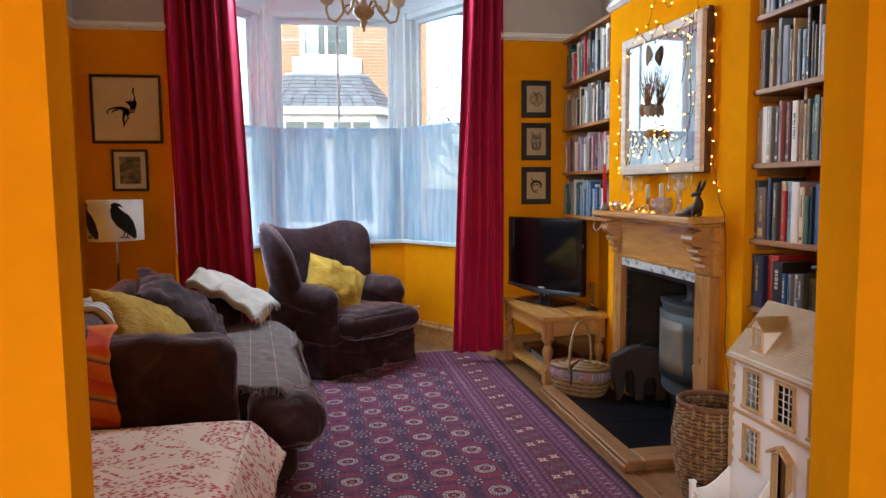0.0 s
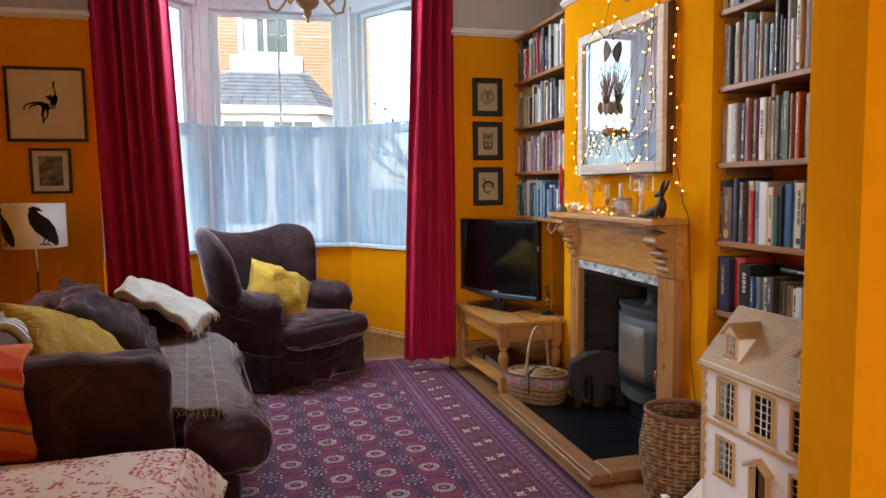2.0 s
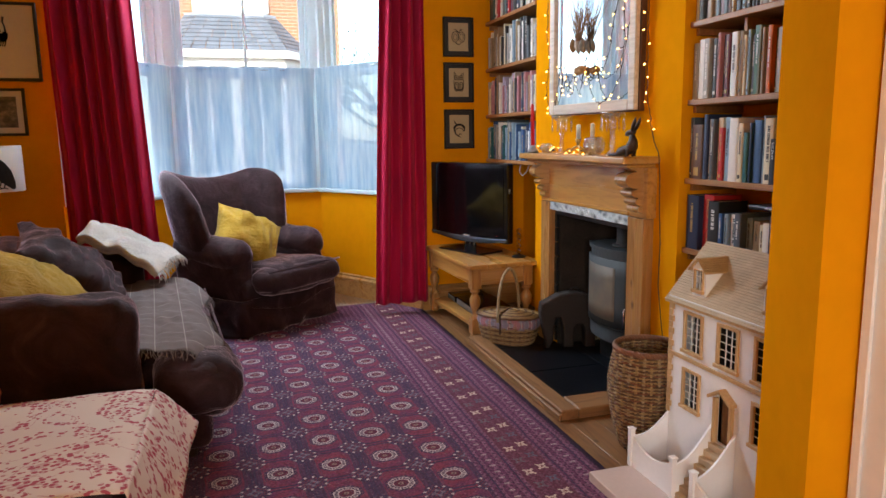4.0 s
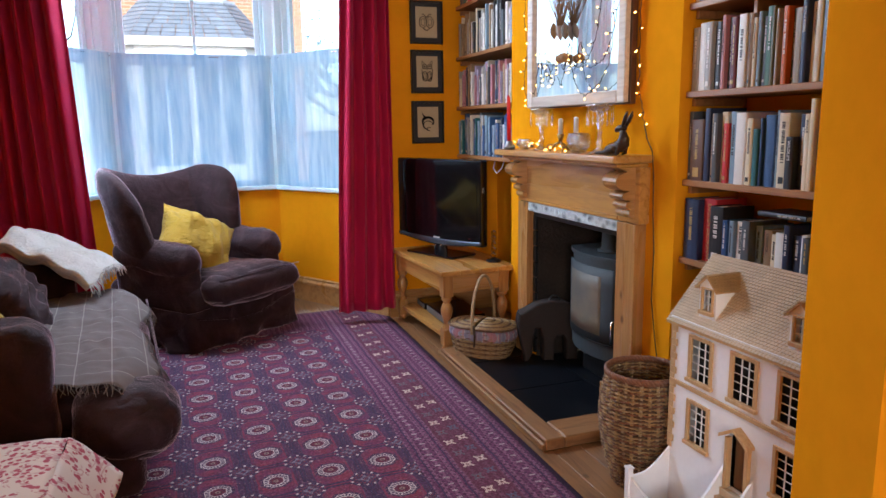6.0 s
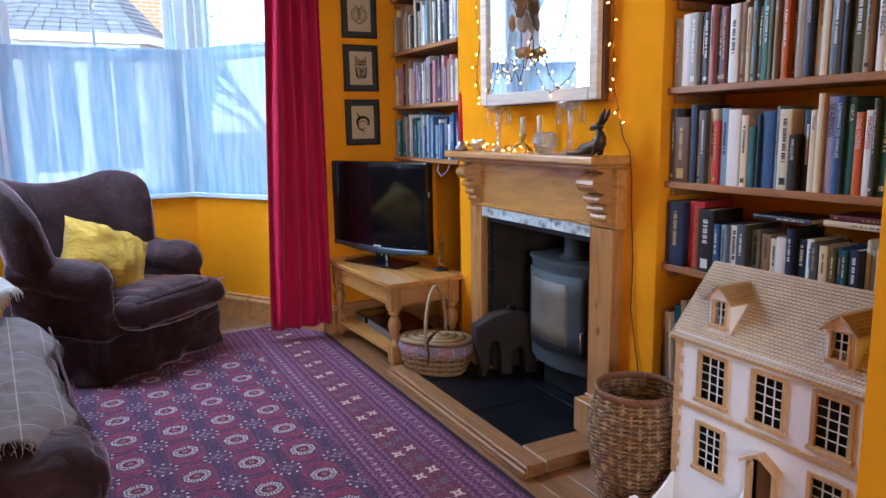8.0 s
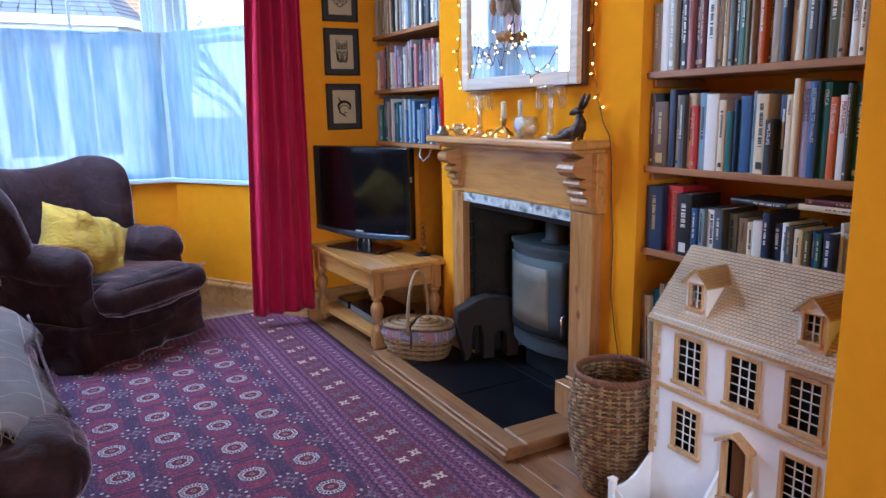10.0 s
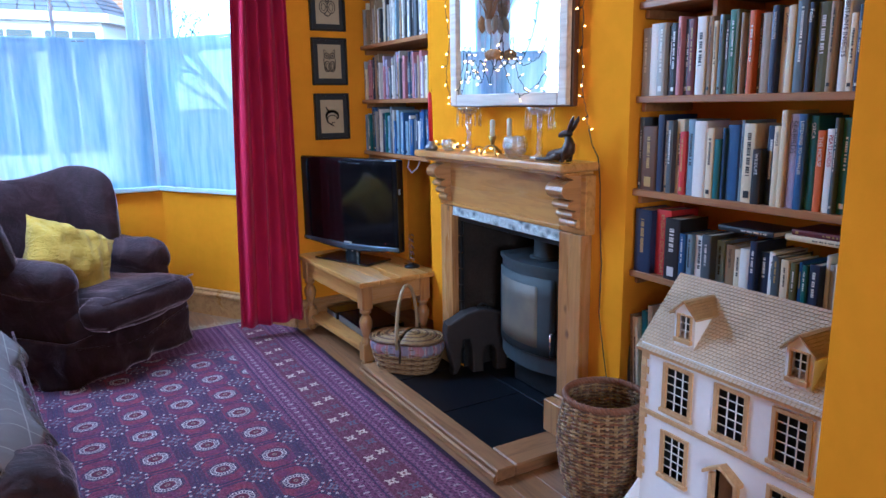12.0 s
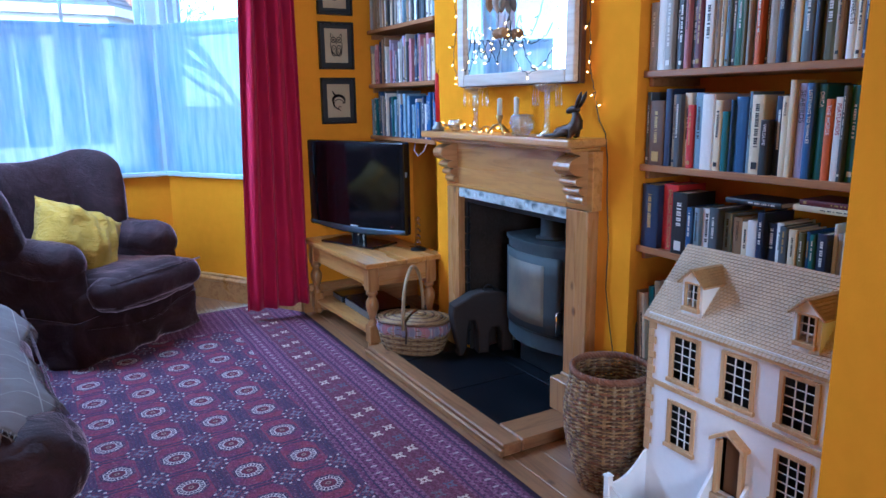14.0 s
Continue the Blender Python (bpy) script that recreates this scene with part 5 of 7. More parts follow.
def bookcase(name, label, x0, y0, y1, levels, uprights):
    b = thing(name, label, "bookcase")
    for z in levels:
        part("shelf", boxes((x0, RIGHT - 0.002, y0, y1, z - 0.024, z, 0.003)), SHELF, b)
        for yb in (y0 + 0.001, y1 - 0.019):
            part("batten", boxes((x0 + 0.03, RIGHT - 0.004, yb, yb + 0.018, z - 0.054, z - 0.0245, 0.002)), SHELF, b)
    for y, z0, z1 in uprights:
        part("divider", boxes((x0 + 0.04, RIGHT - 0.004, y - 0.009, y + 0.009, z0 + 0.001, z1 - 0.025, 0.002)), SHELF, b)
    return b


NEAR_X = 1.872
bookcase("bookcase", "pine alcove shelves packed with books beside the chimney breast", NEAR_X, 1.745, 2.805, (0.795, 1.096, 1.425, 1.742, 2.055, 2.36), ((2.52, 1.425, 1.742),))
bookcase("bookcase", "pine alcove shelves packed with books behind the television", 1.842, 4.295, 5.165, (1.122, 1.442, 1.772, 2.10, 2.43), ())
MIX1 = ["white", "slate", "white", "cream", "maroon", "black", "white", "grey", "tan", "navy", "cream", "cream", "green", "pale_blue", "black"]
MIX2 = ["white", "cream", "teal", "white", "navy", "white", "cream", "white", "black", "pale_blue", "cream", "cream", "olive", "blue"]
MIX3 = ["black", "navy", "cream", "cream", "tan", "blue", "white", "white", "black", "white", "cream", "teal"]
PALE = ["white", "cream", "grey", "white", "slate", "tan", "pale_blue", "black", "grey"]
BLUE = ["navy", "blue", "pale_blue", "slate", "blue", "teal", "white", "grey", "blue"]
ROSE = ["pink", "lilac", "grey", "white", "slate", "cream", "tan", "pink", "navy"]
# colour, thickness and height in millimetres, from the far end of each row
ROW_TOP = [("grey", 35, 229), ("white", 37, 240), ("grey", 35, 239), ("slate", 25, 226), ("black", 25, 233), ("pink", 18, 251), ("slate", 26, 241), ("maroon", 27, 237), ("white", 38, 242), ("tan", 19, 240), ("cream", 16, 224), ("pale_blue", 16, 241), ("slate", 18, 222), ("green", 29, 251), ("olive", 15, 248), ("grey", 12, 237), ("pale_blue", 18, 230), ("orange", 22, 239), ("slate", 13, 229), ("tan", 37, 228), ("navy", 23, 244), ("white", 27, 237), ("cream", 22, 239), ("slate", 35, 248), ("navy", 16, 239), ("olive", 42, 237), ("tan", 20, 234), ("brown", 11, 242), ("white", 23, 249)]
ROW_MID = [("slate", 20, 255), ("brown", 69, 225), ("navy", 26, 265), ("tan", 19, 245), ("slate", 22, 245), ("cream", 31, 250), ("red", 25, 210), ("pale_blue", 32, 250), ("white", 49, 245), ("cream", 28, 225), ("teal", 25, 190), ("blue", 10, 225), ("blue", 46, 235), ("pale_blue", 12, 250), ("cream", 43, 240), ("black", 31, 165), ("navy", 28, 235), ("cream", 23, 235), ("cream", 20, 280), ("lilac", 32, 270), ("blue", 27, 270), ("teal", 25, 265), ("orange", 23, 225), ("white", 26, 230), ("slate", 13, 260), ("teal", 29, 260)]
ROW_LOW = [("navy", 79, 230), ("red", 66, 235), ("black", 65, 215), ("blue", 25, 170), ("pale_blue", 24, 170), ("white", 40, 170), ("slate", 38, 180), ("pale_blue", 30, 165), ("tan", 36, 155), ("cream", 27, 145), ("white", 36, 155), ("navy", 25, 185), ("navy", 34, 155), ("white", 24, 160), ("slate", 27, 155), ("cream", 28, 150), ("olive", 21, 145), ("blue", 13, 150), ("teal", 17, 145), ("navy", 33, 150), ("white", 12, 180), ("grey", 16, 155), ("cream", 32, 160)]


def row(spec, words):
    """Placed books for fill(), with the words that stand on some spines."""
    out = []
    for i, (colour, thick, high) in enumerate(spec):
        title, letter, size = words.get(i, (None, None, None))
        out.append((i, (colour, thick / 1000, high / 1000, title, letter, size)))
    return out


fill(NEAR_X + 0.022, 2.800, 1.76, 1.425, MIX1, 0.195, 0.268, 11, 0.011, 0.026, titles=row(ROW_TOP, {20: ("WANDERERS", "white", 0.013), 21: ("LADY GREGORY", "black", 0.011), 24: ("Folio", "white", 0.018), 28: ("BRITAIN'S INSECTS", "black", 0.017)}))
fill(NEAR_X + 0.022, 2.800, 1.76, 1.096, MIX2, 0.18, 0.266, 12, 0.012, 0.028,
     titles=row(ROW_MID, {15: ("WILDLIFE", "white", 0.015), 17: ("WHALE", "black", 0.012), 19: ("SEABIRDS", "black", 0.022), 20: ("LISTENING TO WHALES", "white", 0.014), 21: ("ORCA", "white", 0.016), 22: ("THE HORSE", "white", 0.016), 23: ("PEATLANDS", "red", 0.016)}))
fill(NEAR_X + 0.022, 2.795, 1.76, 0.795, MIX3, 0.150, 0.225, 13, 0.010, 0.024, titles=row(ROW_LOW, {1: ("ENGLISH DICTIONARY", "gold", 0.022), 8: ("STEINBECK", "black", 0.013)}), jitter=0.02)
fill(NEAR_X + 0.022, 2.798, 1.76, 1.742, PALE + ["green", "maroon", "black", "brown"], 0.19, 0.275, 14, 0.012, 0.032)
fill(NEAR_X + 0.022, 2.798, 1.76, 2.055, MIX1, 0.20, 0.27, 15)
fill(NEAR_X + 0.03, 2.795, 2.44, 0.03, ["teal", "cream", "slate", "teal", "blue", "tan"], 0.50, 0.64, 16, 0.012, 0.028, (0.2, 0.24), lean=-4.0)
FX = 1.862
fill(FX, 5.155, 4.30, 1.122, BLUE, 0.19, 0.275, 21, 0.012, 0.032)
fill(FX, 5.155, 4.30, 1.442, ROSE, 0.18, 0.27, 22, 0.011, 0.030)
fill(FX, 5.155, 4.30, 1.772, PALE, 0.19, 0.275, 23, 0.012, 0.032)
fill(FX, 5.155, 4.30, 2.10, ["black", "slate", "grey", "maroon", "white", "red", "navy", "teal"], 0.20, 0.30, 24, 0.014, 0.045)
rack = thing("book_plinth", "pine board plinth under the lowest alcove books", "shelf")
part("board", boxes((1.875, RIGHT - 0.003, 1.75, 2.80, 0.0, 0.029, 0.003)), SHELF, rack)

# a few books laid flat on top of the short row
rng = random.Random(31)
for y, z, c in ((2.46, 0.98, "black"), (2.22, 0.985, "cream"), (2.20, 1.003, "maroon"), (1.98, 0.99, "white")):
    fb = book(NEAR_X + 0.05, y, z + 0.012, 0.018, 0.20, 0.14, c, 90)

# trailing lead under the far bookcase
lead = thing("cable", "thin white cable hanging below the bookshelf", "cable")
part("cord", tube(bmesh.new(), [(1.89, 4.62, 1.09), (1.87, 4.60, 1.05), (1.875, 4.56, 1.02), (1.88, 4.50, 1.05), (1.89, 4.48, 1.095)], 0.003, 6), GLOSS, lead)

# ---------------------------------------------------------------- doll's house
dh = thing("dolls_house", "white painted wooden doll's house with a shingled roof and front yard", "doll's house", pose(1.545, 2.085, 0))
DH_W, DH_D, EAVE, RIDGE = 0.635, 0.315, 0.70, 0.885
DWHITE = plain("dolls_house_white", (0.84, 0.84, 0.85), 0.6, vary=0.05, fine=50, bump=0.06)
DWOOD = wood("pale_birch", (0.62, 0.41, 0.20), (0.46, 0.27, 0.11), "z", 0.55, 2.0, knots=False)
# near-black sheets behind the small windows paint the shade of the rooms
DDARK = plain("room_shade", (0.015, 0.013, 0.012), 0.4)
SHINGLE = plain("pale_wood_shingle", (0.68, 0.56, 0.40), 0.75, vary=0.25, coarse=20, fine=200, each=0.25)
DORMER_SHINGLE = plain("honey_wood_shingle", (0.46, 0.30, 0.13), 0.7, vary=0.3, coarse=20, fine=200)
hw = DH_W / 2
front = bmesh.new()
cells = []
WINS = [(c, z0, z1, 0.105) for c in (0.181, 0.0, -0.176) for z0, z1 in ((0.507, 0.655),)] + [(c, 0.297, 0.443, 0.10) for c in (0.181, -0.176)]
DOOR = (0.0, 0.235, 0.405, 0.085)
xs = sorted({-hw, hw} | {c + s * w / 2 for c, _, _, w in WINS + [DOOR] for s in (-1, 1)})
zs = sorted({0.0, EAVE} | {z for _, z0, z1, _ in WINS + [DOOR] for z in (z0, z1)})
for a, b in zip(xs, xs[1:]):
    for c, d in zip(zs, zs[1:]):
        my, mz = (a + b) / 2, (c + d) / 2
        if any(abs(my - wc) < w / 2 and z0 < mz < z1 for wc, z0, z1, w in WINS + [DOOR]):
            continue
        box(front, 0.0, 0.012, a, b, c, d)
bmesh.ops.remove_doubles(front, verts=front.verts[:], dist=0.0002)
part("front_wall", front, DWHITE, dh)
part("side_wall", boxes((0.012, DH_D, hw - 0.01, hw, 0, EAVE)), DWHITE, dh)
part("side_wall", boxes((0.012, DH_D, -hw, -hw + 0.01, 0, EAVE)), DWHITE, dh)
part("back_wall", boxes((DH_D - 0.008, DH_D, -hw + 0.01, hw - 0.01, 0, EAVE)), DWHITE, dh)
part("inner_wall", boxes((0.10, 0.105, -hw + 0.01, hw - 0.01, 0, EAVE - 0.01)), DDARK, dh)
gab = bmesh.new()
for y in (-hw, hw - 0.01):
    vs = [gab.verts.new(p) for p in ((0.0, y, EAVE), (DH_D, y, EAVE), (DH_D / 2, y, RIDGE - 0.01), (0.0, y + 0.01, EAVE), (DH_D, y + 0.01, EAVE), (DH_D / 2, y + 0.01, RIDGE - 0.01))]
    for q in ((0, 1, 2), (5, 4, 3), (0, 3, 4, 1), (1, 4, 5, 2), (2, 5, 3, 0)):
        gab.faces.new([vs[i] for i in q])
part("gable", gab, DWHITE, dh)


def slope_shingles(parent, name, origin, along, up, length, height, rows, per_row, material, gap=0.0014, thick=0.0032):
    """Overlapping courses of small wooden shingles on a slope."""
    nrm = along.cross(up).normalized()
    bm = bmesh.new()
    rng = random.Random(8)
    rh, w = height / rows, length / per_row
    for r in range(rows):
        sh = (r % 2) * w / 2
        for c in range(per_row + (r % 2)):
            a0, a1 = max(0, c * w - sh) + gap, min(length, (c + 1) * w - sh) - gap
            if a1 - a0 < 0.002:
                continue
            j = rng.uniform(-0.0006, 0.0006)
            lo = origin + up * (r * rh + j) + nrm * thick * 1.8
            hi = origin + up * ((r + 1.25) * rh if r < rows - 1 else height) + nrm * 0.0004
            q = [bm.verts.new(p) for p in (lo + along * a0, lo + along * a1, hi + along * a1, hi + along * a0, origin + up * (r * rh + j) + along * a0, origin + up * (r * rh + j) + along * a1)]
            bm.faces.new(q[:4])
            bm.faces.new((q[4], q[5], q[1], q[0]))
    bmesh.ops.recalc_face_normals(bm, faces=bm.faces[:])
    ob = part(name, bm, material, parent)
    return tagged(ob, kind="stuff")


OV = 0.018
up_f = Vector((DH_D / 2, 0, RIDGE - EAVE))
sl = up_f.length
up_f.normalize()
roof = bmesh.new()
for s in (1, -1):
    o = Vector((-OV if s == 1 else DH_D + OV, -hw - 0.012, EAVE - OV * (RIDGE - EAVE) / (DH_D / 2)))
    t = Vector((DH_D / 2, -hw - 0.012, RIDGE))
    vs = [o, o + Vector((0, DH_W + 0.024, 0)), t + Vector((0, DH_W + 0.024, 0)), t]
    dn = Vector((0, 0, -0.008))
    q = [roof.verts.new(v + dn * k) for k in (0, 1) for v in vs]
    for f in ((0, 1, 2, 3), (7, 6, 5, 4), (0, 4, 5, 1), (1, 5, 6, 2), (2, 6, 7, 3), (3, 7, 4, 0)):
        roof.faces.new([q[i] for i in f])
bmesh.ops.recalc_face_normals(roof, faces=roof.faces[:])
roof_ob = part("roof", roof, DWOOD, dh)
slope_shingles(roof_ob, "shingles", Vector((-OV, hw + 0.012, EAVE - OV * (RIDGE - EAVE) / (DH_D / 2))), Vector((0, -1, 0)), up_f, DH_W + 0.024, sl + OV * 1.5, 26, 52, SHINGLE, 0.0010, 0.0028)


def dh_window(c, z0, z1, w, parent=dh, x=0.0, cols=3, rows=5, trim=0.011):
    win = part("window", boxes((x - 0.006, x + 0.004, c - w / 2 - 0.002, c - w / 2 + trim, z0, z1, 0.001), (x - 0.006, x + 0.004, c + w / 2 - trim, c + w / 2 + 0.002, z0, z1, 0.001),
                               (x - 0.006, x + 0.004, c - w / 2 + trim, c + w / 2 - trim, z1 - trim, z1 + 0.001, 0.001), (x - 0.012, x + 0.006, c - w / 2 - 0.006, c + w / 2 + 0.006, z0 - 0.006, z0 + 0.006, 0.001)), DWOOD, parent, "birch window frame")
    iw, iz0, iz1 = w / 2 - trim, z0 + 0.006, z1 - trim
    for i in range(1, cols):
        y = c - iw + 2 * iw * i / cols
        part("glazing_bar", boxes((x + 0.002, x + 0.006, y - 0.0012, y + 0.0012, iz0, iz1)), LETTER["white"], win)
    for i in range(1, rows):
        z = iz0 + (iz1 - iz0) * i / rows
        part("glazing_bar", boxes((x + 0.0025, x + 0.0055, c - iw, c + iw, z - 0.0012, z + 0.0012)), LETTER["white"], win)
    return win


for c, z0, z1, w in WINS:
    dh_window(c, z0, z1, w)
# door with a pointed porch
dc, dz0, dz1, dw = DOOR
dd = part("door", boxes((0.016, 0.022, dc - dw / 2 + 0.01, dc + dw / 2 - 0.01, dz0, dz1 - 0.004, 0.001)), wood("brown_door", (0.22, 0.12, 0.05), (0.12, 0.06, 0.025), "z", knots=False), dh, "brown wooden front door")
part("handle", lathe(bmesh.new(), [(0.001, 0), (0.003, 0.002), (0.001, 0.005)], 8, pose(0.016, dc - 0.02, dz0 + 0.075, 0, -90, 0)), BRASS, dd)
porch = boxes((-0.014, 0.004, dc - dw / 2 - 0.004, dc - dw / 2 + 0.009, dz0, dz1 - 0.01, 0.001), (-0.014, 0.004, dc + dw / 2 - 0.009, dc + dw / 2 + 0.004, dz0, dz1 - 0.01, 0.001))
for s in (-1, 1):
    vs = [porch.verts.new(p) for x in (-0.03, 0.0) for p in ((x, dc + s * (dw / 2 + 0.014), dz1 - 0.012), (x, dc, dz1 + 0.024), (x, dc, dz1 + 0.034), (x, dc + s * (dw / 2 + 0.014), dz1 - 0.001))]
    for f in ((0, 1, 2, 3), (7, 6, 5, 4), (0, 4, 5, 1), (1, 5, 6, 2), (2, 6, 7, 3), (3, 7, 4, 0)):
        porch.faces.new([vs[i] for i in f])
bmesh.ops.recalc_face_normals(porch, faces=porch.faces[:])
part("porch", porch, DWOOD, dh, "birch gabled door surround")
part("string_course", boxes((-0.008, 0.0, -hw, hw, 0.472, 0.486, 0.001)), DWOOD, dh)
part("cornice", boxes((-0.01, 0.0, -hw, hw, EAVE - 0.014, EAVE - 0.004, 0.001)), DWHITE, dh)
for y in (hw, -hw):
    for i in range(19):
        long_one = i % 2
        z = 0.245 + i * 0.0235
        s = 1 if y > 0 else -1
        part("quoin", boxes((-0.005, 0.0, *sorted((y + s * 0.003, y - s * (0.026 if long_one else 0.017))), z, z + 0.0222, 0.001)), DWOOD, dh)
for c in (0.178, -0.172):
    dm = part("dormer", bmesh.new(), DWHITE, dh)
    bm = bmesh.new()
    x0 = 0.012
    zf = EAVE + x0 / (DH_D / 2) * (RIDGE - EAVE) - 0.012
    wd, he = 0.036, 0.818
    box(bm, x0, x0 + 0.006, c - wd, c - 0.024, zf, he)
    box(bm, x0, x0 + 0.006, c + 0.024, c + wd, zf, he)
    box(bm, x0, x0 + 0.006, c - 0.024, c + 0.024, zf, 0.735)
    box(bm, x0, x0 + 0.006, c - 0.024, c + 0.024, 0.812, he)
    for y in (c - wd, c + wd - 0.004):
        box(bm, x0 + 0.006, x0 + 0.13, y, y + 0.004, zf, he)
    tri = [bm.verts.new(p) for p in ((x0, c - wd, he), (x0, c + wd, he), (x0, c, he + 0.032))]
    bm.faces.new(tri)
    bm.to_mesh(dm.data)
    bm.free()
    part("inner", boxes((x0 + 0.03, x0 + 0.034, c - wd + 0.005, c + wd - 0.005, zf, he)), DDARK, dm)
    dh_window(c, 0.735, 0.812, 0.048, dm, x0, 2, 3, 0.004)
    for s in (1, -1):
        a = Vector((x0 - 0.012, c + s * (wd + 0.012), he - 0.010))
        t = Vector((x0 - 0.012, c, he + 0.036))
        upv = (t - a)
        ln = upv.length
        upv.normalize()
        plate = bmesh.new()
        q = [plate.verts.new(p) for off in (Vector(), Vector((0, 0, -0.004))) for p in (a + off, a + off + Vector((0.15, 0, 0)), t + off + Vector((0.15, 0, 0)), t + off)]
        for f in ((0, 1, 2, 3), (7, 6, 5, 4), (0, 4, 5, 1), (1, 5, 6, 2), (2, 6, 7, 3), (3, 7, 4, 0)):
            plate.faces.new([q[i] for i in f])
        bmesh.ops.recalc_face_normals(plate, faces=plate.faces[:])
        pl = part("dormer_roof", plate, DWOOD, dm)
        if s == 1:
            slope_shingles(pl, "shingles", a + Vector((0.15, 0, 0)), Vector((-1, 0, 0)), upv, 0.15, ln, 7, 13, DORMER_SHINGLE)
        else:
            slope_shingles(pl, "shingles", a, Vector((1, 0, 0)), upv, 0.15, ln, 7, 13, DORMER_SHINGLE)

# front yard: base board, scalloped side walls with posts, and steps
part("yard_floor", boxes((-0.33, 0.0, -hw, hw + 0.0, 0.0, 0.045, 0.003)), plain("pink_beige_board", (0.55, 0.43, 0.38), 0.6, vary=0.08), dh, "pinkish painted base board")


def scallop(name, p, q, z0, za, zb, dip, thick=0.009):
    p, q = Vector((*p, 0)), Vector((*q, 0))
    d = q - p
    side = Vector((-d.y, d.x, 0)).normalized() * thick / 2
    n = 14
    bm = bmesh.new()
    rows = []
    for i in range(n + 1):
        u = i / n
        z = za + (zb - za) * u - dip * math.sin(math.pi * u) ** 1.0 * (1 - 0.3 * u)
        b = p + d * u
        rows.append([bm.verts.new(b + side * s + Vector((0, 0, zz))) for s, zz in ((-1, z0), (1, z0), (1, z), (-1, z))])
    for a, b in zip(rows, rows[1:]):
        for k in range(4):
            bm.faces.new((a[k], a[(k + 1) % 4], b[(k + 1) % 4], b[k]))
    bm.faces.new(rows[0])
    bm.faces.new(rows[-1][::-1])
    bmesh.ops.recalc_face_normals(bm, faces=bm.faces[:])
    return part(name, bm, DWHITE, dh)


for y in (hw - 0.005, 0.055, -0.055, -hw + 0.005):
    scallop("yard_wall", (-0.15, y), (-0.001, y), 0.045, 0.165, 0.24 if abs(y) > 0.1 else 0.30, 0.03)
for y0, y1 in ((hw - 0.005, 0.055), (-0.055, -hw + 0.005)):
    scallop("yard_wall", (-0.152, y0), (-0.152, y1), 0.045, 0.17, 0.17, 0.045)
for y in (hw - 0.005, 0.055, -0.055, -hw + 0.005):
    part("post", boxes((-0.165, -0.145, y - 0.01, y + 0.01, 0.045, 0.19, 0.001), (-0.168, -0.142, y - 0.013, y + 0.013, 0.19, 0.197, 0.002)), DWHITE, dh)
for i in range(8):
    part("step", boxes((-0.15 + i * 0.0185, -0.001, -0.05, 0.05, 0.045 + i * 0.0235, 0.045 + (i + 1) * 0.0235, 0.001)), plain("birch_step", (0.55, 0.42, 0.28), 0.7) if i == 0 else bpy.data.materials["birch_step"], dh)

# ---------------------------------------------------------------- wicker
WILLOW = [wood("willow_" + n, c, shade(c, 0.45), "z", 0.5, 3.0, knots=False) for n, c in (("brown", (0.17, 0.08, 0.035)), ("buff", (0.46, 0.33, 0.18)), ("red", (0.26, 0.10, 0.04)), ("gold", (0.42, 0.26, 0.10)))]
wk = thing("wicker_basket", "tall brown woven willow basket standing on the floorboards", "basket", pose(1.60, 2.62, 0))


def wr(z):
    return 0.102 + 0.054 * math.sin(min(1.0, z / 0.30) * math.pi * 0.55) - 0.022 * max(0, (z - 0.30) / 0.13)


NST = 32
rows = 58
for r in range(rows):
    z = 0.008 + r * 0.0071
    pts = []
    n = NST * 4
    for i in range(n):
        a = 2 * math.pi * i / n
        pts.append(((wr(z) + 0.0048 * math.sin(a * NST / 2 + (r % 2) * math.pi)) * math.cos(a), (wr(z) + 0.0048 * math.sin(a * NST / 2 + (r % 2) * math.pi)) * math.sin(a), z + 0.0012 * math.sin(a * 3 + r)))
    part("weaver", tube(bmesh.new(), pts, 0.0039, 5, closed=True), WILLOW[(0, 3, 0, 2, 3)[r % 5]], wk)
for i in range(NST):
    a = 2 * math.pi * (i + 0.5) / NST
    part("stake", tube(bmesh.new(), [(wr(z) * math.cos(a), wr(z) * math.sin(a), z) for z in (0.002, 0.08, 0.16, 0.24, 0.32, 0.40, 0.425)], 0.0062, 5), WILLOW[3 if i % 2 else 1], wk)
for k in range(3):
    pts = [((wr(0.42) + 0.005 * math.sin(a * 20 + k * 2.1)) * math.cos(a), (wr(0.42) + 0.005 * math.sin(a * 20 + k * 2.1)) * math.sin(a), 0.425 + 0.007 * math.cos(a * 20 + k * 2.1)) for a in [2 * math.pi * i / 120 for i in range(120)]]
    part("rim", tube(bmesh.new(), pts, 0.007, 6, closed=True), WILLOW[2], wk)
part("base", lathe(bmesh.new(), [(0.001, 0.006), (0.11, 0.006), (0.11, 0.014), (0.001, 0.014)], 32), WILLOW[0], wk)
for zz, sc in ((0.30, 0.9),):
    log = thing("bundle", "dark cloth bundle inside the willow basket", "cloth", pose(1.61, 2.61, 0.02))
    part("cloth", soft(bmesh.new(), (0, 0, 0.15), (0.085, 0.085, 0.13), 0.06, None, 10, 0.01, 0.02, 14), plain("dark_cloth", (0.03, 0.028, 0.03), 0.9), log)

pb = thing("picnic_basket", "oval wicker picnic basket with a checked lining and hoop handle", "basket", pose(1.59, 4.105, 0.034, 0, 0, -48))
HX, HY = 0.195, 0.135


def oval(a, k, z, wob=0.0):
    c, s = math.cos(a), math.sin(a)
    e = 0.8
    return ((HX + wob) * k * math.copysign(abs(c) ** e, c), (HY + wob) * k * math.copysign(abs(s) ** e, s), z)


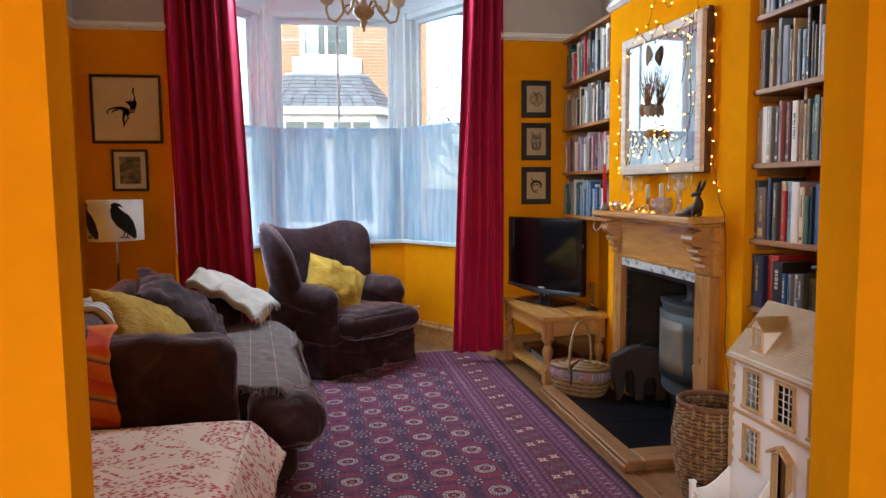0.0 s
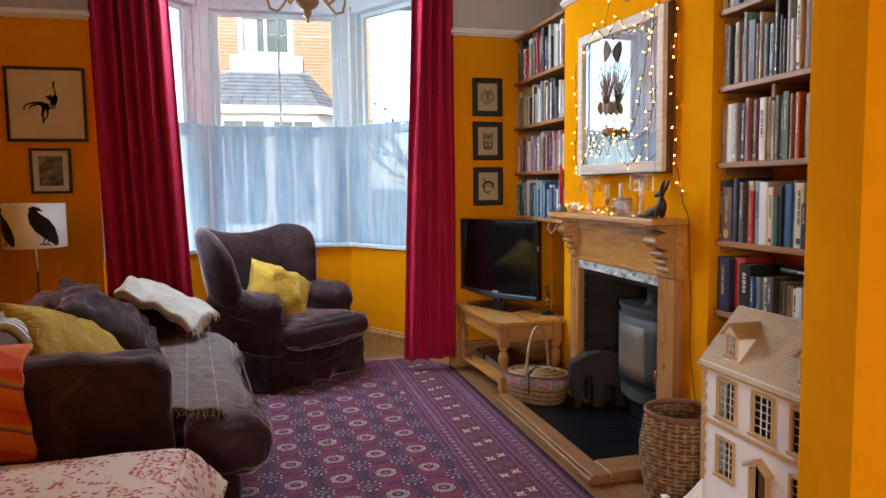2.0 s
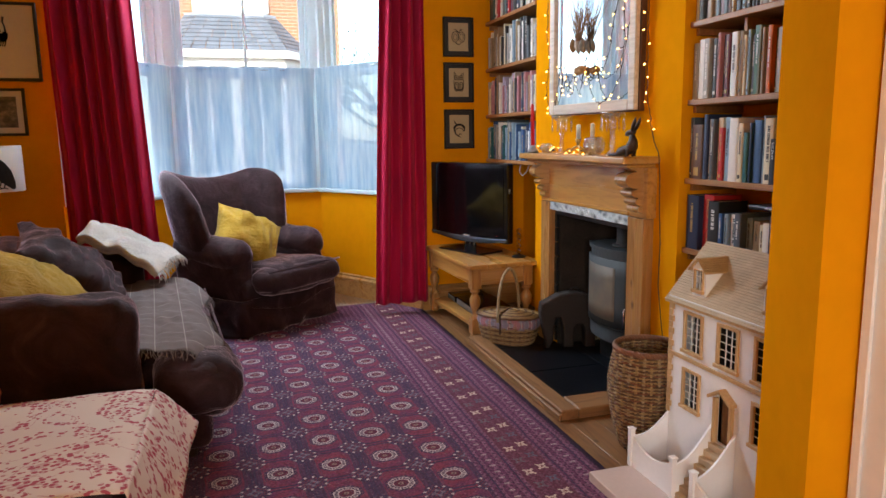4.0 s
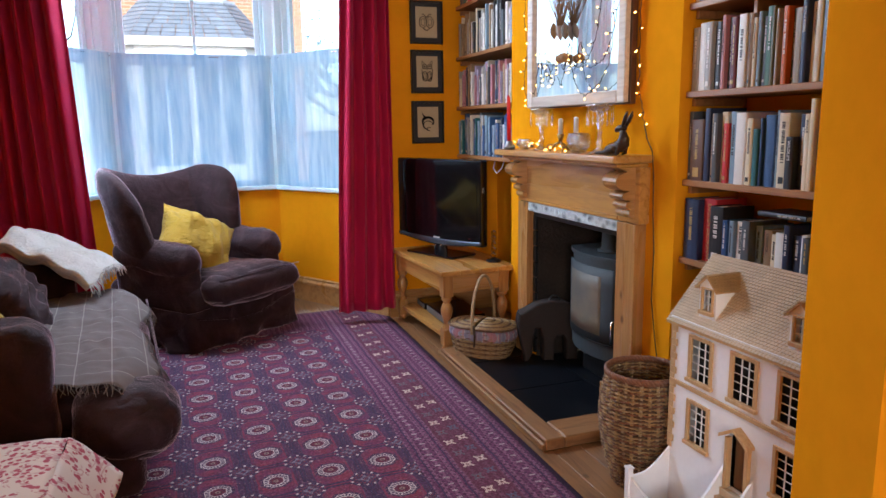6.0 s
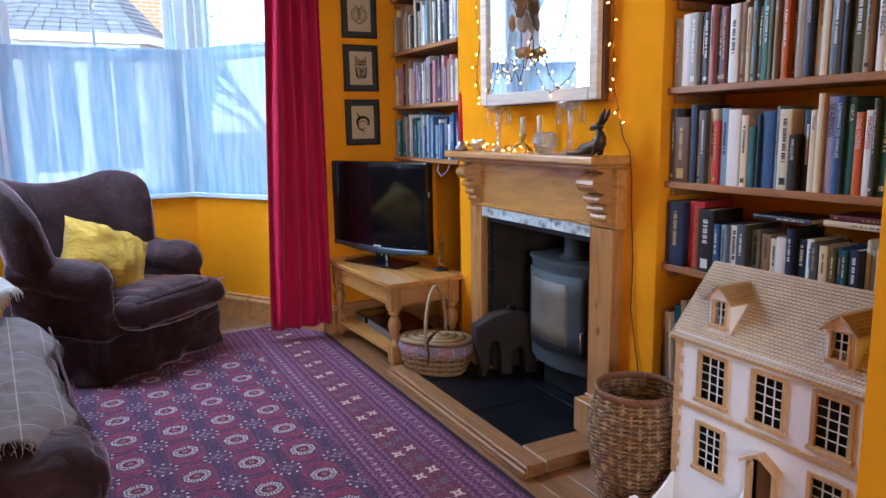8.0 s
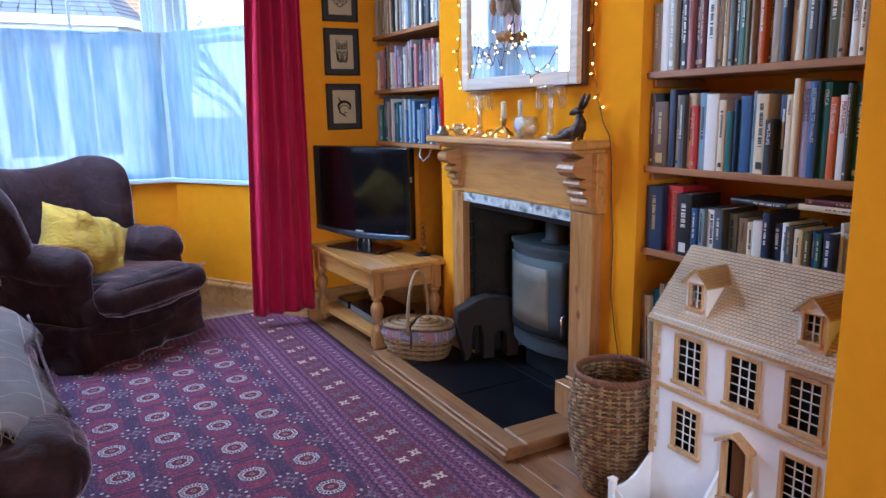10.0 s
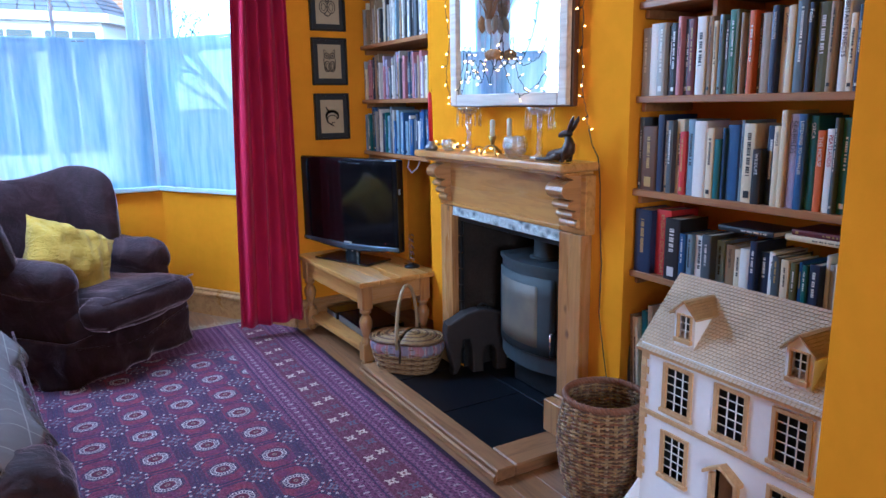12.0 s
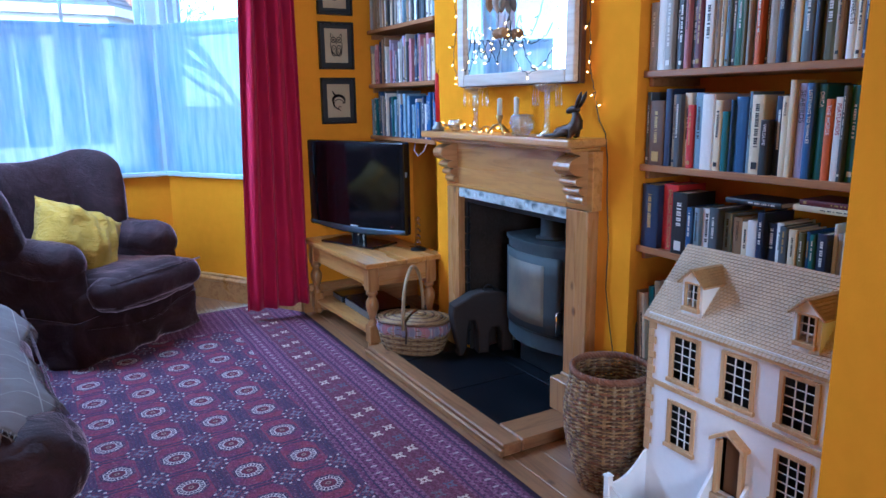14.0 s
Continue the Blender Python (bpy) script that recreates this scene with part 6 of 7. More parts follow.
for r in range(20):
    z = 0.008 + r * 0.0073
    k = 0.80 + 0.16 * math.sin(min(1, r / 16) * math.pi / 2)
    pts = [oval(2 * math.pi * i / 96, k, z, 0.004 * math.sin(2 * math.pi * i / 96 * 16 + (r % 2) * math.pi)) for i in range(96)]
    part("weaver", tube(bmesh.new(), pts, 0.0042, 5, closed=True), WILLOW[(3, 1, 3, 0)[r % 4]], pb)
for i in range(32):
    a = 2 * math.pi * (i + 0.5) / 32
    part("stake", tube(bmesh.new(), [oval(a, 0.80 + 0.16 * math.sin(min(1, r / 12) * math.pi / 2), 0.008 + r * 0.0098) for r in (0, 4, 8, 12, 14)], 0.0034, 5), WILLOW[0], pb)
part("base", prism(bmesh.new(), [oval(2 * math.pi * i / 40, 0.79, 0)[:2] for i in range(40)], 0.0, 0.008), WILLOW[0], pb)
CHECK = plaid("blue_red_check", (0.52, 0.47, 0.46), (0.36, 0.06, 0.11), 0.042, 0.006, (0.10, 0.10, 0.22))
part("lining", sheet(bmesh.new(), lambda u, v: Vector(oval(2 * math.pi * u, 0.975 + 0.05 * (1 - abs(2 * v - 1)) + 0.012 * math.sin(u * 60), 0.104 + v * 0.064)), 96, 5, 0.003), CHECK, pb, "checked cotton lining")
for s in (-1, 1):
    lid = None
    for r in range(13):
        k = 1.0 - r * 0.077
        pts = []
        for i in range(25):
            a = -math.pi / 2 + math.pi * i / 24
            x, y, _ = oval(a, k, 0)
            pts.append((s * (0.008 + abs(x) * 0.985), y, 0.172 + 0.026 * (1 - k * k) + 0.0015 * (i % 2)))
        if lid is None:
            lid = part("lid", tube(bmesh.new(), pts, 0.0065, 6), WILLOW[0], pb, "woven wicker lid flap")
        else:
            part("cane", tube(bmesh.new(), pts, 0.0058, 5), WILLOW[(0, 3, 3)[r % 3]], lid)
part("handle", tube(bmesh.new(), [(0.0, 0.150 * math.cos(a), 0.15 + 0.30 * math.sin(a) ** 0.85) for a in [math.pi * i / 22 for i in range(23)]], 0.0095, 8), WILLOW[1], pb)
for s in (-1, 1):
    part("strap", tube(bmesh.new(), [(0.012, s * 0.151, 0.20), (0.02, s * 0.155, 0.14), (0.014, s * 0.152, 0.08)], 0.006, 6), plain("dark_leather", (0.06, 0.03, 0.015), 0.5), pb)

# ---------------------------------------------------------------- mirror
mir = thing("mirror", "square mirror in a whitewashed wooden frame over the mantel", "mirror", pose(1.822, 3.488, 1.397, 0, 0, 3.2))
LIME = wood("limewashed_wood", (0.72, 0.66, 0.58), (0.52, 0.44, 0.36), "y", 0.6, knots=False)
MW, MH, FR = 0.80, 0.765, 0.052
part("backing", boxes((-0.03, 0.0, -MW / 2 - 0.008, MW / 2 + 0.008, -0.006, MH + 0.012, 0.003)), plain("dark_backing_wood", (0.08, 0.035, 0.015), 0.5, vary=0.3), mir, "dark wooden backing board")
part("frame_side", boxes((-0.055, -0.03, -MW / 2, -MW / 2 + FR, 0, MH, 0.004)), LIME, mir)
part("frame_side", boxes((-0.055, -0.03, MW / 2 - FR, MW / 2, 0, MH, 0.004)), LIME, mir)
part("frame_top", boxes((-0.055, -0.03, -MW / 2 + FR, MW / 2 - FR, MH - FR, MH, 0.004)), LIME, mir)
part("frame_bottom", boxes((-0.055, -0.03, -MW / 2 + FR, MW / 2 - FR, 0, FR, 0.004)), LIME, mir)
MIRROR = Nodes("silvered_glass", 0.015, 1.0)
MIRROR.colour((0.88, 0.90, 0.90))
part("glass", boxes((-0.040, -0.034, -MW / 2 + FR, MW / 2 - FR, FR, MH - FR)), MIRROR.m, mir, "clear silvered mirror glass")

# hanging cluster of cones, twigs and dried leaves in front of the glass
han = thing("hanging_decoration", "hanging bunch of pine cones, twigs and dried seed heads", "decoration", pose(1.745, 3.54, 1.62))
CONE = plain("cone_brown", (0.30, 0.17, 0.075), 0.8, vary=0.4, bump=0.5)
rng = random.Random(9)
part("thread", tube(bmesh.new(), [(0, 0.0, 0.0), (0.01, 0.0, 0.25), (0.04, 0.0, 0.56)], 0.0012, 4), INK, han)


def cone(x, y, z, w, h):
    bm = bmesh.new()
    lathe(bm, [(w * 0.1, 0)] + [(w * (math.sin(math.pi * t) ** 0.7) * (1.0 + 0.12 * (k % 2)), h * t) for k, t in enumerate([i / 12 for i in range(1, 12)])] + [(w * 0.15, h)], 14, pose(x, y, z, rng.uniform(-12, 12), rng.uniform(-12, 12), 0))
    return bm


part("pod", cone(0, 0.062, 0.085, 0.017, 0.075), CONE, han)
part("pod", cone(0.0, -0.03, 0.08, 0.015, 0.075), plain("grey_pod", (0.22, 0.19, 0.16), 0.8, vary=0.3), han)
part("pod", cone(0.002, 0.005, 0.075, 0.017, 0.09), plain("beige_pod", (0.45, 0.38, 0.33), 0.8, vary=0.3), han)
for x, y in ((0, -0.02), (0.004, 0.016), (-0.004, -0.055)):
    part("cone", cone(x, y, -0.03, 0.02, 0.045), CONE, han)
for i in range(60):
    a = rng.uniform(-0.8, 0.8)
    l = rng.uniform(0.12, 0.27)
    p = Vector((rng.uniform(-0.012, 0.012), rng.uniform(-0.02, 0.02), 0.14))
    mid = p + Vector((rng.uniform(-0.01, 0.01), math.sin(a) * l * 0.5, math.cos(a) * l * 0.55))
    q = mid + Vector((rng.uniform(-0.01, 0.01), math.sin(a * 1.3) * l * 0.35, math.cos(a * 0.6) * l * 0.5))
    part("twig", tube(bmesh.new(), [p, mid, q], 0.0016, 5, [1, 0.8, 0.4]), CONE, han)
for y, z, r, l in ((0.0, 0.46, 8, 0.11),):
    part("leaf", sheet(bmesh.new(), lambda u, v: pose(-0.006, y, z, r, 0, 0) @ Vector((0.012 * math.sin(u * 3), (v - 0.5) * 0.085 * math.sin(math.pi * min(1, u * 0.9 + 0.08)), -u * l)), 10, 6, 0.002), plain("dried_leaf", (0.17, 0.11, 0.06), 0.8, vary=0.4), han)

# ---------------------------------------------------------------- fairy lights
BULB = glow("warm_bulb", (1.0, 0.46, 0.09), 11.0)
WIRE = plain("dark_wire", (0.02, 0.025, 0.02), 0.6)


def fairy(paths, name, label, every=0.06, seed=1):
    t = thing(name, label, "fairy lights")
    rng = random.Random(seed)
    for pts in paths:
        pts = [Vector(p) for p in pts]
        fine = []
        for i in range(len(pts) - 1):
            p0, p1, p2, p3 = pts[max(i - 1, 0)], pts[i], pts[i + 1], pts[min(i + 2, len(pts) - 1)]
            for k in range(8):
                s = k / 8
                q = 0.5 * ((2 * p1) + (p2 - p0) * s + (2 * p0 - 5 * p1 + 4 * p2 - p3) * s * s + (3 * p1 - p0 - 3 * p2 + p3) * s ** 3)
                fine.append(q + Vector((rng.uniform(-0.004, 0.001), rng.uniform(-0.005, 0.005), rng.uniform(-0.005, 0.005))))
        fine.append(pts[-1])
        part("wire", tube(bmesh.new(), fine, 0.0016, 5), WIRE, t)
        gone = 0.0
        for a, b in zip(fine, fine[1:]):
            gone += (b - a).length
            if gone > every:
                gone = 0.0
                d = Vector((rng.uniform(-0.5, 0.0), rng.uniform(-1, 1), rng.uniform(-0.8, 0.8))).normalized()
                part("socket", tube(bmesh.new(), [b, b + d * 0.018], 0.0024, 5), WIRE, t)
                part("bulb", tube(bmesh.new(), [b + d * 0.018, b + d * 0.023, b + d * 0.029], 0.0028, 6, [0.8, 1.0, 0.5]), BULB, t)
    return t


X = 1.755
fairy([[(X, 3.92, 2.02), (X - 0.005, 3.925, 1.85), (X, 3.90, 1.70), (X, 3.93, 1.55), (X - 0.005, 3.89, 1.43), (X, 3.84, 1.40)],
       [(X, 3.84, 1.40), (X, 3.80, 1.52), (X, 3.76, 1.66), (X, 3.73, 1.52), (X, 3.68, 1.60), (X, 3.62, 1.50), (X, 3.58, 1.63), (X, 3.52, 1.56), (X, 3.47, 1.68), (X, 3.44, 1.58), (X, 3.36, 1.57), (X, 3.28, 1.62), (X, 3.22, 1.78), (X, 3.16, 1.98), (X, 3.13, 2.13)],
       [(X, 3.48, 1.64), (X, 3.42, 1.50), (X, 3.34, 1.44), (X, 3.24, 1.47), (X, 3.15, 1.56), (X, 3.12, 1.75), (X, 3.13, 1.95), (X, 3.11, 2.14)],
       [(X, 3.13, 2.15), (X, 3.22, 2.10), (X, 3.34, 2.08), (X, 3.44, 2.17), (X, 3.56, 2.10), (X, 3.68, 2.17), (X, 3.80, 2.10), (X, 3.9, 2.06)],
       [(1.83, 3.06, 2.17), (1.835, 3.05, 1.98), (1.83, 3.045, 1.80), (1.835, 3.05, 1.62), (1.83, 3.035, 1.45), (1.835, 3.02, 1.38), (1.838, 3.005, 1.30)],
       [(1.838, 3.75, 2.17), (1.838, 3.70, 2.30), (1.838, 3.62, 2.36), (1.838, 3.50, 2.27), (1.838, 3.42, 2.36), (1.838, 3.33, 2.42), (1.838, 3.26, 2.30), (1.838, 3.20, 2.19)]],
      "fairy_lights", "string of warm white fairy lights draped round the mirror")
fairy([[(1.77, 4.06, 1.203), (1.76, 3.98, 1.213), (1.80, 3.90, 1.198), (1.75, 3.84, 1.213), (1.79, 3.76, 1.198), (1.77, 3.68, 1.213), (1.80, 3.60, 1.203), (1.78, 3.5, 1.203)]], "fairy_lights", "warm white fairy lights lying along the mantel shelf", 0.03, 5)
cb = thing("cable", "thin dark cable running down beside the fireplace", "cable")
part("cord", tube(bmesh.new(), [(1.838, 3.005, 1.30), (1.84, 2.99, 1.25), (1.842, 2.955, 1.20), (1.842, 2.94, 1.1), (1.842, 2.935, 0.95), (1.842, 2.92, 0.8), (1.842, 2.925, 0.6), (1.842, 2.895, 0.45), (1.842, 2.86, 0.3), (1.842, 2.84, 0.2)], 0.0022, 5), WIRE, cb)

# ---------------------------------------------------------------- things on the mantel shelf
CRYSTAL = Nodes("cut_crystal", 0.05)
_t = CRYSTAL.t
_g, _r, _m = _t.nodes.new("ShaderNodeBsdfGlossy"), _t.nodes.new("ShaderNodeBsdfTransparent"), _t.nodes.new("ShaderNodeMixShader")
_lw = _t.nodes.new("ShaderNodeLayerWeight")
_lw.inputs["Blend"].default_value = 0.5
_g.inputs["Roughness"].default_value = 0.08
_r.inputs["Color"].default_value = (0.95, 0.96, 0.96, 1)
_v = _t.nodes.new("ShaderNodeTexVoronoi")
_v.inputs["Scale"].default_value = 90
_t.links.new(CRYSTAL.co, _v.inputs["Vector"])
_b = _t.nodes.new("ShaderNodeBump")
_b.inputs["Strength"].default_value, _b.inputs["Distance"].default_value = 1.0, 0.006
_t.links.new(_v.outputs["Distance"], _b.inputs["Height"])
_t.links.new(_b.outputs[0], _g.inputs["Normal"])
_t.links.new(CRYSTAL.math("ADD", 0.26, CRYSTAL.math("MULTIPLY", _lw.outputs["Facing"], 0.5)), _m.inputs[0])
_t.links.new(_r.outputs[0], _m.inputs[1])
_t.links.new(_g.outputs[0], _m.inputs[2])
_t.links.new(_m.outputs[0], _t.nodes["Material Output"].inputs["Surface"])
CRYSTAL = CRYSTAL.m


def candlestick(y, x=1.745, tall=0.205):
    c = thing("crystal_candlestick", "cut-glass candlestick hung with crystal drops on the mantel", "candlestick", pose(x, y, SZ))
    part("stem", lathe(bmesh.new(), [(0.040, 0), (0.042, 0.006), (0.022, 0.016), (0.010, 0.03), (0.014, 0.05), (0.009, 0.07), (0.012, 0.10), (0.009, 0.13), (0.013, 0.15), (0.01, tall - 0.03)], 20), CRYSTAL, c)
    part("bowl", lathe(bmesh.new(), [(0.012, tall - 0.034), (0.035, tall - 0.026), (0.056, tall - 0.006), (0.060, tall), (0.052, tall), (0.03, tall - 0.014), (0.008, tall - 0.018)], 14), CRYSTAL, c)
    for i in range(8):
        a = 2 * math.pi * i / 8
        part("drop", lathe(bmesh.new(), [(0.001, -0.085), (0.005, -0.07), (0.003, -0.03), (0.001, -0.005)], 6, Matrix.Translation((0.056 * math.cos(a), 0.056 * math.sin(a), tall - 0.004))), CRYSTAL, c)
    return c


candlestick(3.72)
candlestick(3.19)
rc = thing("candle", "tall red dinner candle in a small glass holder", "candle", pose(1.70, 4.00, SZ))
part("holder", lathe(bmesh.new(), [(0.03, 0), (0.032, 0.02), (0.018, 0.03), (0.018, 0.045), (0.012, 0.045), (0.012, 0.02)], 18), plain("pewter", (0.25, 0.25, 0.26), 0.35, 0.8), rc)
part("wax", lathe(bmesh.new(), [(0.011, 0.03), (0.0105, 0.2), (0.009, 0.27), (0.004, 0.282)], 16, pose(0, 0, 0, 2, -2, 0)), plain("red_wax", (0.62, 0.01, 0.012), 0.4, vary=0.06, bump=0.02), rc, "glossy red wax")
part("wick", tube(bmesh.new(), [(0, -0.01, 0.28), (0.001, -0.0105, 0.293)], 0.001, 5), INK, rc)
cs = thing("candelabrum", "small brass candle holder with twig feet and two pale candles", "candle holder", pose(1.735, 3.51, SZ))
for s in (-1, 1):
    part("leg", tube(bmesh.new(), [(0, 0, 0.045), (-0.012, s * 0.03, 0.036), (-0.02, s * 0.055, 0.012), (-0.022, s * 0.062, 0.004)], 0.005, 6), BRASS, cs)
part("leg", tube(bmesh.new(), [(0, 0, 0.045), (0.03, 0.01, 0.03), (0.05, 0.0, 0.005)], 0.005, 6), BRASS, cs)
WAX = plain("ivory_wax", (0.62, 0.60, 0.50), 0.5, vary=0.05, bump=0.02)
part("cup", lathe(bmesh.new(), [(0.006, 0.04), (0.010, 0.06), (0.018, 0.082), (0.014, 0.082), (0.008, 0.064)], 16), BRASS, cs)
part("candle", lathe(bmesh.new(), [(0.011, 0.066), (0.011, 0.150), (0.004, 0.155)], 14), WAX, cs, "short ivory candle")
c5 = thing("candle", "short ivory candle in a brass cup on the mantel", "candle", pose(1.785, 3.455, SZ))
part("cup", lathe(bmesh.new(), [(0.022, 0), (0.02, 0.006), (0.012, 0.03), (0.017, 0.05), (0.012, 0.05), (0.008, 0.03)], 16), BRASS, c5)
part("wax", lathe(bmesh.new(), [(0.011, 0.035), (0.011, 0.155), (0.004, 0.16)], 14), WAX, c5)
for y, x, r in ((3.335, 1.73, 0.055), (3.90, 1.74, 0.035), (3.95, 1.78, 0.03)):
    g = thing("glass_bowl", "cut-glass bowl sparkling with fairy lights on the mantel", "bowl", pose(x, y, SZ))
    part("body", lathe(bmesh.new(), [(r * 0.5, 0), (r * 0.55, r * 0.1), (r * 0.9, r * 0.5), (r, r), (r * 0.85, r * 1.55), (r * 0.75, r * 1.6), (r * 0.9, r), (r * 0.8, r * 0.55), (r * 0.4, r * 0.2)], 16), CRYSTAL, g)

hare = thing("hare_statue", "dark bronze hare figurine reclining at the end of the mantel", "figurine", pose(1.735, 3.035, SZ) @ Matrix.Diagonal((1.0, 1.15, 0.84, 1)))
hb = bmesh.new()
tube(hb, [(0, 0.075, 0.018), (0, 0.055, 0.026), (0, 0.025, 0.033), (0, -0.005, 0.038), (0, -0.028, 0.055), (0, -0.034, 0.082), (0, -0.030, 0.102), (0, -0.024, 0.116)], 0.027, 12, [0.45, 0.8, 0.95, 1.05, 1.0, 0.78, 0.55, 0.45])
tube(hb, [(0, -0.042, 0.122), (0, -0.034, 0.128), (0, -0.020, 0.130), (0, -0.004, 0.126), (0, 0.010, 0.119), (0, 0.018, 0.115)], 0.017, 12, [0.4, 0.85, 1.0, 0.9, 0.62, 0.3])
for s in (-1, 1):
    tube(hb, [(s * 0.007, -0.034, 0.136), (s * 0.010, -0.046, 0.160), (s * 0.012, -0.058, 0.186), (s * 0.012, -0.066, 0.206)], 0.0085, 8, [0.7, 1.0, 0.9, 0.2])
    tube(hb, [(s * 0.016, -0.012, 0.032), (s * 0.022, 0.012, 0.028), (s * 0.020, 0.045, 0.014), (s * 0.018, 0.085, 0.009), (s * 0.018, 0.118, 0.007)], 0.013, 8, [1.2, 1.3, 0.9, 0.6, 0.55])
    tube(hb, [(s * 0.016, -0.030, 0.062), (s * 0.018, -0.022, 0.035), (s * 0.018, -0.020, 0.008), (s * 0.018, -0.006, 0.006)], 0.009, 8, [1.2, 1.0, 0.8, 0.7])
hare_mesh = part("hare", hb, plain("dark_bronze", (0.05, 0.03, 0.02), 0.5, 0.4, vary=0.4, bump=0.3), hare)

# ---------------------------------------------------------------- pictures
def picture(x0, x1, z0, z1, frame_w, mount, label, mat_paper=MOUNT, art=None):
    p = thing("framed_picture", label, "picture", pose((x0 + x1) / 2, FRONT - 0.001, (z0 + z1) / 2))
    w, h = (x1 - x0) / 2, (z1 - z0) / 2
    part("frame", boxes((-w, -w + frame_w, -0.02, 0, -h, h, 0.002), (w - frame_w, w, -0.02, 0, -h, h, 0.002), (-w + frame_w, w - frame_w, -0.02, 0, h - frame_w, h, 0.002), (-w + frame_w, w - frame_w, -0.02, 0, -h, -h + frame_w, 0.002)), FRAME_BLACK, p)
    part("mount", boxes((-w + frame_w, w - frame_w, -0.010, -0.002, -h + frame_w, h - frame_w)), mat_paper, p)
    if mount:
        part("print", boxes((-w + frame_w + mount, w - frame_w - mount, -0.0115, -0.0102, -h + frame_w + mount, h - frame_w - mount)), art or MOUNT, p)
    return p


def stroke(parent, pts, width, name="ink_stroke", material=None):
    """A flat brush stroke lying on a print."""
    bm = bmesh.new()
    pts = [Vector((x, z)) for x, z in pts]
    rows = []
    n = len(pts)
    for i, p in enumerate(pts):
        d = (pts[min(i + 1, n - 1)] - pts[max(i - 1, 0)]).normalized()
        w = (width[i] if isinstance(width, (list, tuple)) else width) / 2
        s = Vector((-d.y, d.x)) * w
        rows.append((bm.verts.new((p.x + s.x, -0.0125, p.y + s.y)), bm.verts.new((p.x - s.x, -0.0125, p.y - s.y))))
    for a, b in zip(rows, rows[1:]):
        bm.faces.new((a[0], a[1], b[1], b[0]))
    bmesh.ops.solidify(bm, geom=bm.faces[:], thickness=0.0008)
    return part(name, bm, material or INK, parent)


p1 = picture(-1.532, -1.070, 1.662, 2.128, 0.018, 0.0, "black-framed ink drawing of two leaping animals on cream paper")
stroke(p1, [(-0.125, -0.035), (-0.128, -0.015), (-0.105, 0.002), (-0.06, 0.010), (-0.03, 0.004), (0.0, -0.012), (0.012, -0.035)], [0.010, 0.008, 0.010, 0.014, 0.026, 0.040, 0.020])
stroke(p1, [(-0.10, -0.028), (-0.085, -0.012), (-0.05, 0.0)], [0.007, 0.009, 0.012])
stroke(p1, [(-0.015, -0.02), (-0.026, -0.065), (-0.020, -0.10), (-0.024, -0.118)], [0.024, 0.012, 0.010, 0.012])
stroke(p1, [(0.004, -0.03), (0.006, -0.068), (-0.016, -0.10)], [0.018, 0.007, 0.007])
stroke(p1, [(0.030, 0.0), (0.046, 0.024), (0.056, 0.055)], [0.020, 0.040, 0.026])
stroke(p1, [(-0.006, 0.052), (0.012, 0.044), (0.03, 0.034)], [0.004, 0.018, 0.030])
stroke(p1, [(0.022, 0.05), (0.032, 0.066)], [0.012, 0.003])
stroke(p1, [(0.056, 0.05), (0.053, 0.09), (0.045, 0.115), (0.050, 0.145)], [0.012, 0.007, 0.010, 0.013])
for fx in (0.022, 0.034, 0.046):
    stroke(p1, [(fx + 0.006, 0.01), (fx + 0.004, -0.012), (fx - 0.002, -0.028)], [0.010, 0.005, 0.007])
p2 = picture(-1.417, -1.179, 1.333, 1.62, 0.016, 0.034, "small black-framed dark landscape print in a pale mount", plain("white_mount", (0.60, 0.55, 0.45), 0.8, vary=0.05), None)
LAND = Nodes("landscape_print", 0.7)
LAND.colour(LAND.ramp(LAND.noise(16, 5, LAND.stretch(1, 1, 1.4)), (0.3, (0.03, 0.03, 0.025)), (0.5, (0.12, 0.10, 0.07)), (0.7, (0.36, 0.26, 0.18))))
p2.children[-1].data.materials[0] = LAND.m
KRAFT = plain("buff_paper", (0.46, 0.37, 0.23), 0.8, vary=0.08, bump=0.05)
GREYMOUNT = plain("slate_grey_mount", (0.028, 0.030, 0.033), 0.8, vary=0.1)
prints = []
for z0, z1, w in ((1.857, 2.134, "fruit"), (1.534, 1.817, "owl"), (1.20, 1.484, "whale")):
    prints.append(picture(1.517, 1.746, z0, z1, 0.014, 0.026, "small black-framed linocut of a stylised %s on buff paper" % w, GREYMOUNT, KRAFT))


def arc(cx, cz, rx, rz, a0, a1, n=14):
    return [(cx + rx * math.cos(radians(a0 + (a1 - a0) * i / n)), cz + rz * math.sin(radians(a0 + (a1 - a0) * i / n))) for i in range(n + 1)]


a, b, c = prints
for s in (-1, 1):
    stroke(a, arc(s * 0.024, 0.0, 0.026, 0.036, 0, 360), 0.005)
    stroke(a, arc(s * 0.024, 0.0, 0.014, 0.022, 0, 360), 0.004)
    stroke(a, [(0, 0.03), (s * 0.02, 0.052), (s * 0.035, 0.05)], [0.006, 0.006, 0.003])
    stroke(b, arc(s * 0.019, 0.035, 0.015, 0.016, 0, 360), 0.006)
    stroke(b, arc(s * 0.019, 0.035, 0.004, 0.004, 0, 360), 0.006)
    stroke(b, [(s * 0.036, 0.05), (s * 0.035, 0.072), (s * 0.02, 0.058)], [0.006, 0.005, 0.004])
    stroke(b, arc(s * 0.017, -0.03, 0.017, 0.032, 0, 360), 0.006)
    stroke(b, arc(s * 0.017, -0.03, 0.008, 0.018, 0, 360), 0.004)
